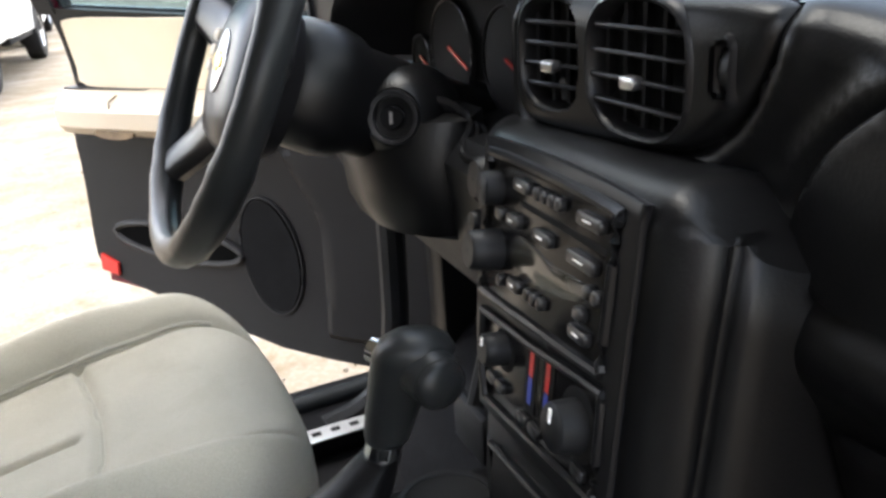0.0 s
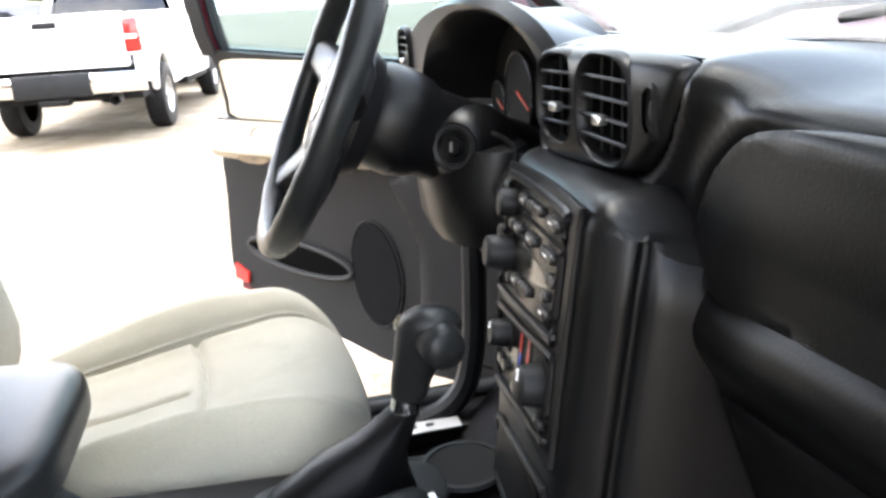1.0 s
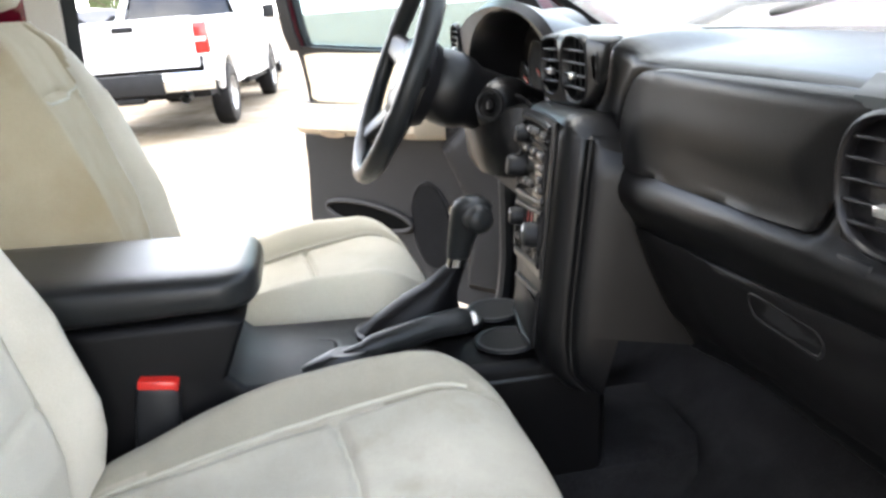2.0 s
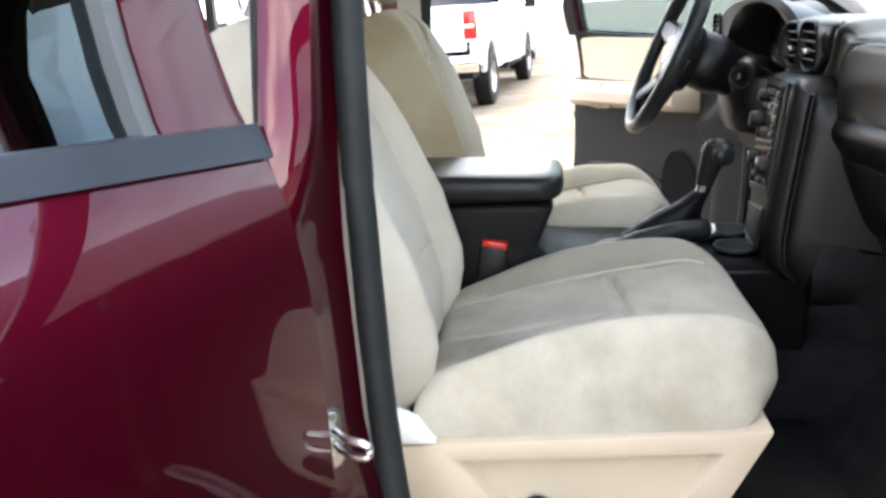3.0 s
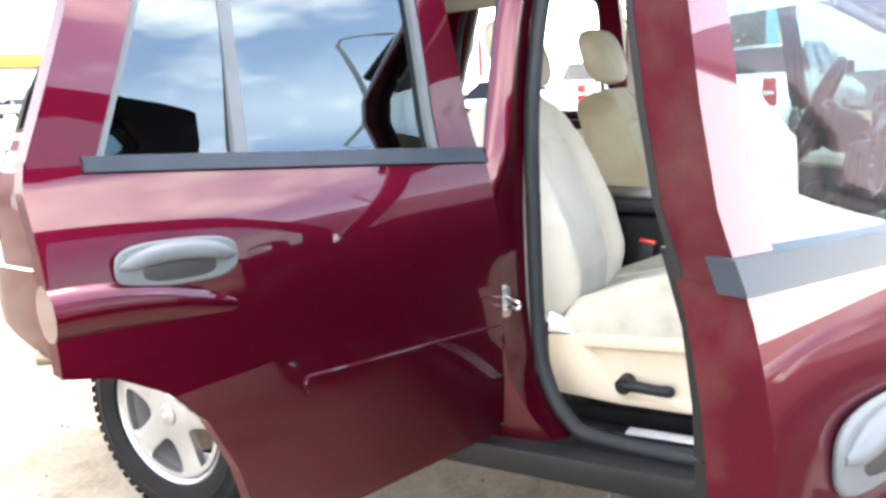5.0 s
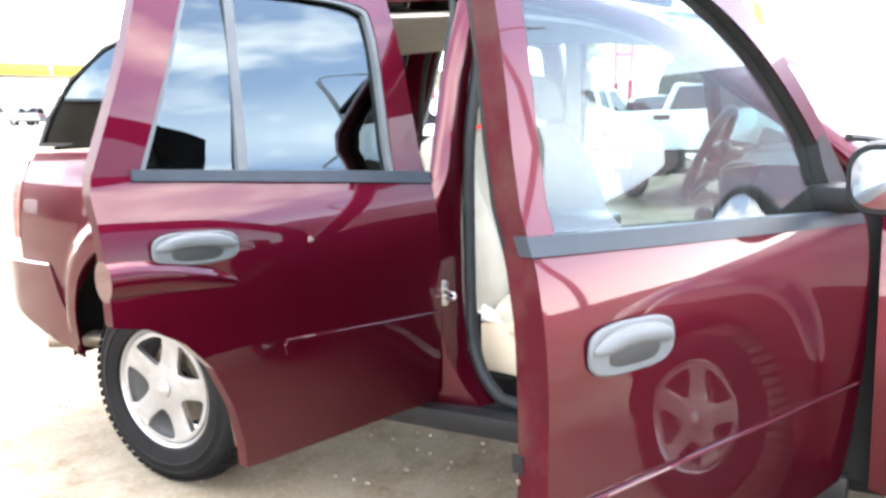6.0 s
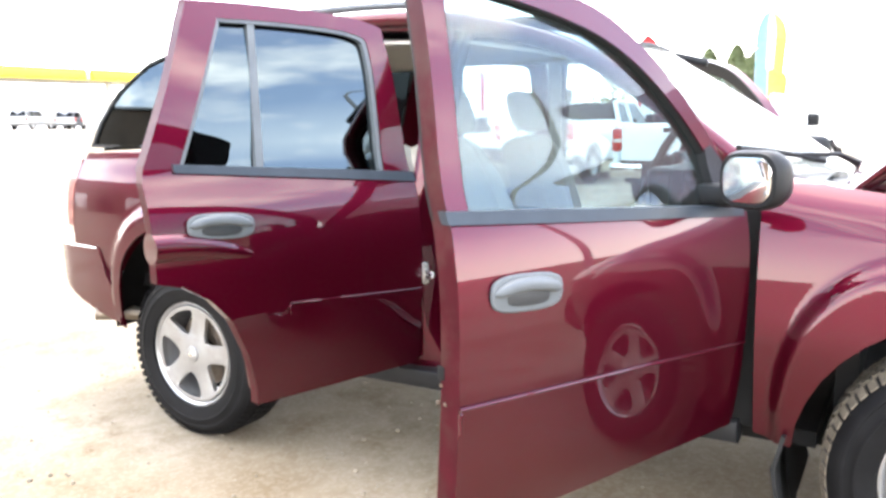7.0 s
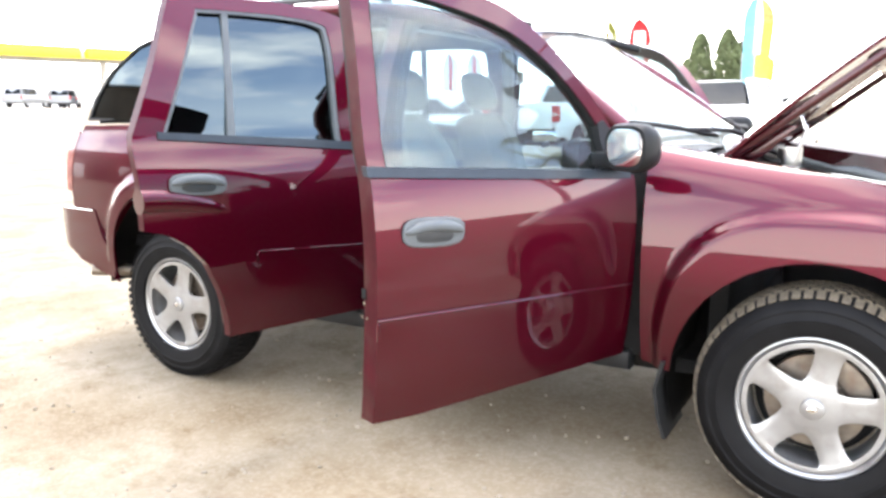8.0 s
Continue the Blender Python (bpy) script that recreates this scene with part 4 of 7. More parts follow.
    part("brake_caliper", prism(arc(0, 0, 0.175, 10, 70, 8) + arc(0, 0, 0.10, 70, 10, 8), "y", -0.055, 0.03, 0.008), DISC, w)
    part("hub_back", turned([(0.002, 0.02), (0.19, 0.02), (0.20, 0.06), (0.002, 0.06)], 30), DARK, w)
    return w


wheel(-1, 0.0)
wheel(-1, -2.87, flip=-1)
wheel(1, 0.0)
wheel(1, -2.87)

# ---- doors ----
def near_edge(poly, x, z):
    """Distance from a point to an outline."""
    best = 9.0
    for (ax_, az), (bx_, bz) in zip(poly, poly[1:] + poly[:1]):
        dx, dz = bx_ - ax_, bz - az
        t = max(0.0, min(1.0, ((x - ax_) * dx + (z - az) * dz) / max(1e-9, dx * dx + dz * dz)))
        best = min(best, math.hypot(x - ax_ - t * dx, z - az - t * dz))
    return best


def handle(parent, x, z, y, s, high=0.084, lean=3.0):
    """Grey pull handle in its oval surround; a dark plate paints the shade below the flap."""
    m = pose(x, y, z, 0, lean, 0)
    bm = prism(oval(0.212, high, 40, power=3.2), "y", 0.0, s * 0.009, 0.005, 3)
    h = part("door_handle", bm, GREY_TRIM, parent, "weathered grey plastic door handle")
    h.matrix_basis = m
    part("finger_well_shade", prism(oval(0.125, 0.036, 30, cx=0.0, cy=-0.010, power=3.0), "y", s * 0.0085, s * 0.0100, 0.0006), HANDLE_SHADE, h)
    rings = []
    for k in range(13):
        t = -1 + k / 6
        e = (1 - abs(t) ** 4) ** 0.5 if abs(t) < 1 else 0.0
        zc, hh, dd = 0.019 - 0.016 * t * t, 0.004 + 0.012 * e, 0.003 + 0.013 * e
        rings.append([Vector((0.099 * t, s * (0.009 + dd * max(0.0, math.sin(q)) - 0.003 * max(0.0, -math.sin(q))), zc + hh * math.copysign(abs(math.cos(q)) ** 0.8, math.cos(q)))) for q in [2 * math.pi * j / 16 for j in range(16)]])
    part("flap", loft(rings), GREY_TRIM, h)
    return h


def front_door(s, hx, hy, theta, name):
    d = empty(name, pose(hx, hy, 0, 0, 0, theta if s < 0 else -theta), car)
    x0 = -0.60                         # shut lines of the closed door
    H = (x0, s * 0.895)
    shell = [(x0 - 0.005, 0.46), (x0 - 0.005, 1.092), (x0 - 0.06, 1.098), (x0 - 1.050, 1.160), (x0 - 1.058, 1.08), (x0 - 1.062, 0.80), (x0 - 1.062, 0.62), (x0 - 1.058, 0.475), (x0 - 0.9, 0.462)]
    darker_edges(part("door_shell", skin(shell, side, 0.060 if s < 0 else 0.030, 0.035, s, H), PAINT, d))
    # window frame
    up = [(x0 - 0.03, 1.09), (x0 - 0.06, 1.235), (x0 - 0.17, 1.375), (x0 - 0.30, 1.50), (x0 - 0.44, 1.60), (x0 - 0.60, 1.652), (x0 - 0.80, 1.685), (x0 - 0.99, 1.695), (x0 - 1.02, 1.66), (x0 - 1.038, 1.45), (x0 - 1.053, 1.15)]
    lo = [(x0 - 0.10, 1.10), (x0 - 0.115, 1.225), (x0 - 0.20, 1.335), (x0 - 0.335, 1.458), (x0 - 0.47, 1.540), (x0 - 0.62, 1.588), (x0 - 0.80, 1.622), (x0 - 0.940, 1.634), (x0 - 0.968, 1.61), (x0 - 0.985, 1.45), (x0 - 0.998, 1.15)]
    up2 = [(p.x, p.y) for p in smooth_line([(a, b, 0) for a, b in up], 4)]
    lo2 = [(p.x, p.y) for p in smooth_line([(a, b, 0) for a, b in lo], 4)]
    darker_edges(part("window_frame", band(up2, lo2, side, 0.05, s, H), PAINT, d))
    part("inner_frame", band(up2, lo2, lambda x, z: side(x, z) - 0.0505, 0.008, s, H), DOOR_GREY, d, "dark grey window frame trim")
    rub = [(a * 0.984 + (x0 - 0.52) * 0.016, b * 0.984 + 1.38 * 0.016) for a, b in lo2]
    part("window_seal", band(lo2, rub, lambda x, z: side(x, z) - 0.006, 0.03, s, H), RUBBER, d)
    # corner sail of the mirror
    part("mirror_sail", skin([(x0 - 0.03, 1.09), (x0 - 0.055, 1.22), (x0 - 0.105, 1.275), (x0 - 0.135, 1.265), (x0 - 0.130, 1.09)], lambda x, z: side(x, z) + 0.003, 0.045, 0.06, s, H), BLACK_TRIM, d)
    gl = lo2 + []
    pn = part("window_pane", pane([(x, z) for x, z in gl], side, s, H, 0.024), GLASS, d, "clear door glass")
    pn.visible_shadow = False
    # belt moulding
    bl = band([(x0 - 0.03, 1.110), (x0 - 0.35, 1.129), (x0 - 0.7, 1.150), (x0 - 1.062, 1.172)], [(x0 - 0.03, 1.081), (x0 - 0.35, 1.100), (x0 - 0.7, 1.121), (x0 - 1.062, 1.145)], lambda x, z: side(x, z) + 0.008, 0.025, s, H)
    part("belt_moulding", bl, BELT, d, "grey plastic belt moulding")
    # crease low on the door
    pts = [(x - H[0], s * (side(x, z) + 0.003) - H[1], z) for x, z in [(x0 - 0.01 - 1.052 * k / 12, 0.718 + 0.053 * k / 12) for k in range(13)]]
    pts += [(pts[-1][0] + 0.002, pts[-1][1], pts[-1][2] - 0.010), (pts[-1][0] + 0.003, pts[-1][1] + s * -0.003, pts[-1][2] - 0.055)]
    part("lower_crease", tube(pts, 0.0055, 8, 0.8), PAINT, d)
    handle(d, -0.872, 0.988, s * (side(-1.5, 1.0)) - H[1], s, 0.083, 3.2)
    # inner trim
    hi = lambda x, z: side(x, z) - 0.091
    upper = lambda x, z: side(x, z) - (0.091 if s < 0 else 0.056)
    depth = 0.061 if s < 0 else 0.031
    low = [(x0 - 0.03, 0.49), (x0 - 0.03, 0.965), (x0 - 1.03, 0.985), (x0 - 1.03, 0.90), (x0 - 1.02, 0.55), (x0 - 0.99, 0.495)]
    if s > 0:                          # the driver's trim dips towards the hinge
        low = [(x0 - 0.03, 0.405), (x0 - 0.03, 0.965), (x0 - 1.03, 0.985), (x0 - 1.035, 0.90), (x0 - 1.035, 0.62), (x0 - 1.030, 0.570), (x0 - 1.012, 0.538), (x0 - 0.98, 0.520), (x0 - 0.87, 0.495), (x0 - 0.66, 0.447), (x0 - 0.46, 0.412), (x0 - 0.33, 0.405)]
    part("inner_panel", skin(low, lambda x, z: side(x, z) - depth, 0.091 - depth, 0.05, s, H), DOOR_GREY, d, "dark grey moulded door trim")
    top = [(x0 - 0.03, 0.967), (x0 - 0.03, 1.10), (x0 - 1.02, 1.165), (x0 - 1.03, 0.987)]
    part("upper_trim", skin(top, lambda x, z: side(x, z) - depth, 0.030 if s < 0 else 0.025, 0.05, s, H), DOOR_GREY, d)
    pad = [(p.x, p.y) for p in smooth_line([(x0 - 0.47, 0.985, 0), (x0 - 0.44, 1.01, 0), (x0 - 0.44, 1.09, 0), (x0 - 0.50, 1.128, 0), (x0 - 0.75, 1.136, 0), (x0 - 0.95, 1.140, 0), (x0 - 0.985, 1.115, 0), (x0 - 0.99, 1.03, 0), (x0 - 0.97, 0.985, 0), (x0 - 0.72, 0.982, 0)], 3, True)]
    part("inner_insert", skin(pad, upper, 0.016, 0.06, s, H), TAN_CLOTH, d, "tan vinyl door insert")
    # arm rest
    rings = []
    for k in range(13):
        t = k / 12
        x = x0 - 0.42 - (0.575 if s < 0 else 0.612) * t
        w = (0.062 if s < 0 else 0.092) * (1 - abs(2 * t - 1) ** 6) ** 0.5 + 0.006
        yb = s * hi(x, 0.93) - H[1]
        hgt = 0.05
        rings.append([Vector((x - H[0], yb - s * dy * w, 0.935 + dz * hgt)) for dy, dz in ((-0.2, 0.9), (0.35, 0.9), (0.8, 0.75), (1.0, 0.3), (1.0, -0.4), (0.8, -0.8), (0.3, -1.0), (-0.2, -1.0))])
    arm = part("armrest", loft(rings), TAN, d, "tan padded armrest")
    if s > 0:                          # seam, and a brown oval painting the shade under the pull
        xm = x0 - 0.80
        ym = s * hi(xm, 0.93) - H[1] - s * 0.092
        part("pad_seam", tube([(xm - H[0], ym + s * 0.03, 0.981), (xm - H[0], ym + s * 0.004, 0.972), (xm - H[0], ym - s * 0.001, 0.945), (xm - H[0], ym - s * 0.001, 0.915)], 0.0022, 6), TAN_SEAM_SHADE, arm)
        part("pull_hollow", prism([(xm - H[0] + a, 0.903 + b) for a, b in oval(0.115, 0.026, 22)], "y", ym - s * 0.0012, ym + s * 0.008), TAN_SEAM_SHADE, arm, "brown patch painting the pull hollow's shade")
    # map pocket, speaker, red reflector
    pk = lambda cx, cz, w, h, tilt: [(cx + a * math.cos(tilt) - b * math.sin(tilt), cz + a * math.sin(tilt) + b * math.cos(tilt)) for a, b in oval(w, h, 22)]
    # pocket mouth is a flat black oval that paints its inner shade
    part("map_pocket", skin(pk(x0 - 0.755, 0.628, 0.37, 0.066, -0.075), lambda x, z: hi(x, z) - 0.002, 0.004, 0.08, s, H), POCKET_SHADE, d)
    rimp = [(x - H[0], s * (hi(x, z) - 0.006) - H[1], z) for x, z in pk(x0 - 0.755, 0.625, 0.385, 0.078, -0.075)]
    part("pocket_rim", tube(rimp + rimp[:1], 0.0085, 8), POCKET_LIP, d)
    part("speaker_grille", skin(pk(x0 - 0.485, 0.620, 0.145, 0.255, 0.22), hi, 0.006, 0.06, s, H), SPEAKER, d)
    rims = [(x - H[0], s * (hi(x, z) - 0.002) - H[1], z) for x, z in pk(x0 - 0.485, 0.620, 0.158, 0.268, 0.22)]
    part("speaker_rim", tube(rims + rims[:1], 0.004, 8), DOOR_GREY, d)
    swell = [(x0 - 0.03, 0.45), (x0 - 0.03, 1.00), (x0 - 0.28, 1.00), (x0 - 0.44, 0.865), (x0 - 0.352, 0.715), (x0 - 0.345, 0.45)]
    part("front_swell", skin(swell, lambda x, z: hi(x, z) + 0.002 - 0.050 * min(1.0, near_edge(swell, x, z) / 0.034), -0.004, 0.017, s, H), DOOR_GREY, d, smooth=30)
    part("reflector", skin([(x0 - 0.955, 0.525), (x0 - 1.01, 0.535), (x0 - 1.01, 0.575), (x0 - 0.955, 0.555)], hi, 0.008, 0.06, s, H), RED, d, "red door reflector")
    # latch on the rear edge
    part("latch", box(-1.0635, -1.060, s * -0.035 - 0.011, s * -0.035 + 0.011, 0.82, 0.85, 0.0015), DARK, d)
    for dz, dy in ((-0.03, -0.012), (-0.03, 0.012), (0.008, 0.0)):
        part("latch_screw", box(-1.0645, -1.060, s * -0.035 + dy - 0.004, s * -0.035 + dy + 0.004, 0.80 + dz - 0.004, 0.80 + dz + 0.004, 0.0015), DISC, d)
    # hinges
    for z in (0.50, 0.98):
        part("hinge", box(-0.05, 0.045, s * -0.06 - 0.015, s * -0.06 + 0.015, z - 0.03, z + 0.03, 0.006), STEEL, d)
    # mirror
    rings = []
    for t, sc in ((0.0, 0.90), (0.010, 0.97), (0.025, 1.0), (0.05, 0.97), (0.075, 0.86), (0.090, 0.66), (0.096, 0.40)):
        ol = rounded(0.172 * sc, 0.150 * sc, 0.055 * sc, 5)
        rings.append([Vector((-0.20 + t, s * 0.122 + s * (a + 0.012 * t / 0.11), 1.192 + b)) for a, b in ol])
    mi = part("door_mirror", loft(rings), BLACK_TRIM, d, "black door mirror housing")
    bm = prism([(a + s * 0.122, b + 1.192) for a, b in rounded(0.132, 0.114, 0.042, 5)], "x", -0.2035, -0.1985, 0.0008)
    part("mirror_glass", bm, MIRROR, mi, "mirror glass")
    bm = box(-0.17, -0.06, min(s * -0.06, s * 0.06), max(s * -0.06, s * 0.06), 1.115, 1.175, 0.02)
    part("mirror_arm", bm, BLACK_TRIM, mi)
    return d


def rear_door(s, hx, hy, theta, name):
    d = empty(name, pose(hx, hy, 0, 0, 0, theta if s < 0 else -theta), car)
    x0 = -1.745
    H = (x0, s * 0.890)
    shell = [(x0 - 0.0, 0.485), (x0 - 0.0, 1.16), (x0 - 0.96, 1.245), (x0 - 0.972, 1.20), (x0 - 0.975, 0.925), (x0 - 0.90, 0.905), (x0 - 0.82, 0.855), (x0 - 0.755, 0.78), (x0 - 0.705, 0.67), (x0 - 0.675, 0.56), (x0 - 0.668, 0.495), (x0 - 0.40, 0.49)]
    darker_edges(part("door_shell", skin(shell, side, 0.040, 0.022, s, H), PAINT, d))
    part("door_core", skin([(x0 - 0.012, 0.52), (x0 - 0.012, 1.14), (x0 - 0.92, 1.21), (x0 - 0.93, 0.98), (x0 - 0.80, 0.92), (x0 - 0.69, 0.72), (x0 - 0.655, 0.53)], lambda x, z: side(x, z) - 0.0405, 0.0405, 0.06, s, H), PAINT_IN, d)
    up = [(x0 - 0.006, 1.16), (x0 - 0.014, 1.40), (x0 - 0.018, 1.64), (x0 - 0.045, 1.698), (x0 - 0.30, 1.728), (x0 - 0.70, 1.725), (x0 - 0.755, 1.70), (x0 - 0.86, 1.46), (x0 - 0.965, 1.23)]
    lo = [(x0 - 0.122, 1.16), (x0 - 0.110, 1.40), (x0 - 0.098, 1.60), (x0 - 0.130, 1.655), (x0 - 0.32, 1.675), (x0 - 0.63, 1.675), (x0 - 0.665, 1.655), (x0 - 0.765, 1.44), (x0 - 0.86, 1.23)]
    up2 = [(p.x, p.y) for p in smooth_line([(a, b, 0) for a, b in up], 4)]
    lo2 = [(p.x, p.y) for p in smooth_line([(a, b, 0) for a, b in lo], 4)]
    darker_edges(part("window_frame", band(up2, lo2, side, 0.05, s, H), PAINT, d))
    rub = [(a * 0.955 + (x0 - 0.48) * 0.045, b * 0.955 + 1.42 * 0.045) for a, b in lo2]
    part("window_seal", band(lo2, rub, lambda x, z: side(x, z) - 0.004, 0.03, s, H), GREY_TRIM, d)
    if s < 0:                          # the left pane is wound down
        pn = part("window_pane", pane([(x0 - 0.122, 1.16)] + lo2[1:-1] + [(x0 - 0.86, 1.23)], side, s, H, 0.022), TINTED, d, "dark tinted door glass")
        pn.visible_shadow = False
    part("window_divider", band([(x0 - 0.585, 1.21), (x0 - 0.526, 1.68)], [(x0 - 0.612, 1.21), (x0 - 0.551, 1.68)], lambda x, z: side(x, z) - 0.006, 0.03, s, H), GREY_TRIM, d)
    bl = band([(x0 + 0.002, 1.183), (x0 - 0.35, 1.209), (x0 - 0.7, 1.234), (x0 - 0.878, 1.247)], [(x0 + 0.002, 1.149), (x0 - 0.35, 1.179), (x0 - 0.7, 1.208), (x0 - 0.878, 1.222)], lambda x, z: side(x, z) + 0.008, 0.025, s, H)
    part("belt_moulding", bl, BELT, d, "grey plastic belt moulding")
    pts = [(x - H[0], s * (side(x, z) + 0.001) - H[1], z) for x, z in [(x0 - 0.01 - 0.540 * k / 8, 0.767 + 0.036 * k / 8) for k in range(9)]]
    pts += [(pts[-1][0] - 0.008, pts[-1][1], pts[-1][2] - 0.012), (pts[-1][0] - 0.004, pts[-1][1], pts[-1][2] - 0.035)]
    part("lower_crease", tube(pts, 0.0045, 8, 0.8), PAINT, d)
    # swell that runs on from the wheel arch
    rings = []
    for k in range(15):
        t = k / 14
        x = x0 - 0.975 + 0.40 * t
        z = 1.02 - 0.085 * t * t
        r = 0.037 * (1 - t ** 2.5) + 0.002
        yc = s * (side(x, z) - 0.022) - H[1]
        rings.append([Vector((x - H[0], yc + s * 1.1 * r * math.cos(a), z + 1.15 * r * math.sin(a))) for a in [2 * math.pi * q / 14 for q in range(14)]])
    part("arch_swell", loft(rings), PAINT, d)
    handle(d, -0.770, 1.066, s * side(-2.4, 1.05) - H[1], s, 0.076, 3.5)
    inn = [(x0 - 0.03, 0.52), (x0 - 0.03, 1.15), (x0 - 0.93, 1.22), (x0 - 0.94, 0.97), (x0 - 0.80, 0.90), (x0 - 0.67, 0.70), (x0 - 0.63, 0.53)]
    part("inner_panel", skin(inn, lambda x, z: side(x, z) - 0.082, 0.03, 0.06, s, H), DOOR_GREY, d, "dark grey moulded door trim")
    part("inner_insert", skin([(x0 - 0.15, 0.99), (x0 - 0.15, 1.12), (x0 - 0.85, 1.17), (x0 - 0.85, 1.01)], lambda x, z: side(x, z) - 0.112, 0.018, 0.08, s, H), TAN_CLOTH, d)
    for z in (0.58, 1.02):
        part("hinge", box(-0.05, 0.045, s * -0.06 - 0.015, s * -0.06 + 0.015, z - 0.03, z + 0.03, 0.006), STEEL, d)
    return d


front_door(-1, XH_F, YH_F, TH_F, "front_door")
rear_door(-1, XH_R, YH_R, TH_R, "rear_door")
front_door(1, XH_L, YH_L, TH_L, "front_door")
rear_door(1, -1.885, 0.890, 0.0, "rear_door")

# ---- seats ----
def bump_at(d, w):
    return math.exp(-(d / w) ** 2)


def cushion_rings(yc, x0=-1.665, x1=-1.130, half=0.250):
    n, m = 110, 120
    rings = []
    zb = 0.678
    for i in range(n + 1):
        u = i / n
        x = x0 + (x1 - x0) * u
        nose = max(0.0, (u - 0.80) / 0.20)
        tail = max(0.0, (0.10 - u) / 0.10)
        fall = math.sqrt(max(0.0, 1 - nose ** 2.6)) * math.sqrt(max(0.0, 1 - tail ** 2.6))
        zc = 0.738 + 0.092 * u ** 1.2
        w = half - 0.072 * nose ** 2.6 - 0.012 * (1 - u)
        bot = zb + 0.058 * nose ** 2
        ring = []
        for j in range(m + 1):
            t = -1 + 2 * j / m
            a = abs(t)
            edge = (1 - a ** 7) ** 0.5
            bol = 0.066 * math.exp(-((a - 0.80) / 0.165) ** 2) * (0.10 + 1.0 * math.sin(math.pi * min(1.0, 0.03 + u * 0.88)) ** 1.2) - 0.016 * max(0.0, 1 - (a / 0.62) ** 2)
            g = 0.0
            g += 0.013 * bump_at((a - 0.60) * half, 0.007)
            if u < 0.60:
                g += 0.007 * bump_at(t * half - 0.012, 0.005)
            if a < 0.60:
                g += 0.010 * bump_at((u - 0.60) * 0.53 - 0.02 * (1 - (a / 0.6) ** 2), 0.006)
            wr = 0.0025 * noise.noise((x * 14, t * 5, yc))
            z = bot + (zc + bol - g + wr - bot) * edge * max(fall, 0.0)
            ring.append(Vector((x + 0.022 * nose * (1 - a * a), yc + w * t * (1.0 - 0.02 * (1 - edge)), z)))
        for j in range(m - 1, 0, -10):
            t = -1 + 2 * j / m
            ring.append(Vector((x, yc + w * t * 0.97, bot - 0.012)))
        rings.append(ring)
    return rings


def back_rings(yc, dx=0.0, half=0.252):
    n, m = 120, 110
    rings = []
    for i in range(n + 1):
        u = i / n
        z = 0.690 + 0.600 * u
        xc = float(np.interp(z, (0.69, 0.80, 0.95, 1.10, 1.20, 1.29), (-1.655, -1.655, -1.690, -1.750, -1.793, -1.832))) + dx * ((z - 0.69) * 3.0 - 0.5)
        top = max(0.0, (u - 0.90) / 0.10)
        low = max(0.0, (0.05 - u) / 0.05)
        round_ = math.sqrt(max(0.0, 1 - top ** 2.4)) * math.sqrt(max(0.0, 1 - low ** 2))
        w = float(np.interp(u, (0, 0.15, 0.45, 0.70, 0.86, 0.95, 1.0), (0.225, 0.245, half, 0.238, 0.217, 0.190, 0.150)))
        th = 0.115 * max(round_, 0.25)
        ring = []
        for j in range(m + 1):
            t = -1 + 2 * j / m
            a = abs(t)
            edge = (1 - a ** 7) ** 0.5
            bol = 0.064 * math.exp(-((a - 0.80) / 0.17) ** 2) * float(np.interp(u, (0.0, 0.08, 0.25, 0.75, 0.92, 1.0), (0.0, 0.6, 1.0, 0.85, 0.45, 0.2)))
            g = 0.013 * bump_at((a - 0.58) * half, 0.007)
            if a < 0.58:
                g += 0.006 * bump_at((u - 0.80) * 0.6 + 0.02 * (a / 0.58) ** 2, 0.006)
                g += 0.004 * bump_at((u - 0.30) * 0.6, 0.006)
            wr = 0.0025 * noise.noise((z * 12, t * 5, yc + 4))
            x = xc - th + (th + bol - g + wr) * edge * max(round_, 0.02) + th * (1 - max(round_, 0.02)) * 0.4
            ring.append(Vector((x, yc + w * t, z)))
        for j in range(m - 1, 0, -10):
            t = -1 + 2 * j / m
            ring.append(Vector((xc - th * (1.05 - 0.15 * t * t), yc + w * t * 0.96, z)))
        rings.append(ring)
    return rings


def seam_lines(rings, m, along, across, up):
    """Piping on a padded surface: lines at t along it, and one cross line."""
    out = []
    for t, i0, i1 in along:
        j = round((t + 1) / 2 * m)
        out.append(tube([rings[i][j] + up for i in range(i0, i1, 3)], 0.0034, 8))
    for i, t0, t1, bend in across:
        js = range(round((t0 + 1) / 2 * m), round((t1 + 1) / 2 * m) + 1, 3)
        n = len(js)
        out.append(tube([rings[i + round(bend * (1 - (2 * k / (n - 1) - 1) ** 2))][j] + up for k, j in enumerate(js)], 0.0030, 8))
    return out


def headrest_mesh(xc, yc, zc, w=0.27, h=0.20, d=0.115):
    rings = []
    for i in range(21):
        v = -1 + i / 10
        k = (1 - abs(v) ** 3.2) ** 0.5 if abs(v) < 1 else 0.02
        ring = []
        for a in [2 * math.pi * q / 28 for q in range(28)]:
            c, s_ = math.cos(a), math.sin(a)
            ring.append(Vector((xc - 0.03 * v + d / 2 * k * math.copysign(abs(c) ** 0.75, c), yc + w / 2 * (0.93 + 0.07 * k) * max(k, 0.05) ** 0.4 * math.copysign(abs(s_) ** 0.7, s_), zc + h / 2 * v)))
        rings.append(ring)
    return loft(rings)


def soil_and_shade(ob, mat):
    """The middle panel and inner bolster of a backrest, browned for dirt and painted shade."""
    ob.data.materials.append(mat)
    for f in ob.data.polygons:
        if f.center.y < 0.132 and f.normal.x > -0.3:
            f.material_index = 1


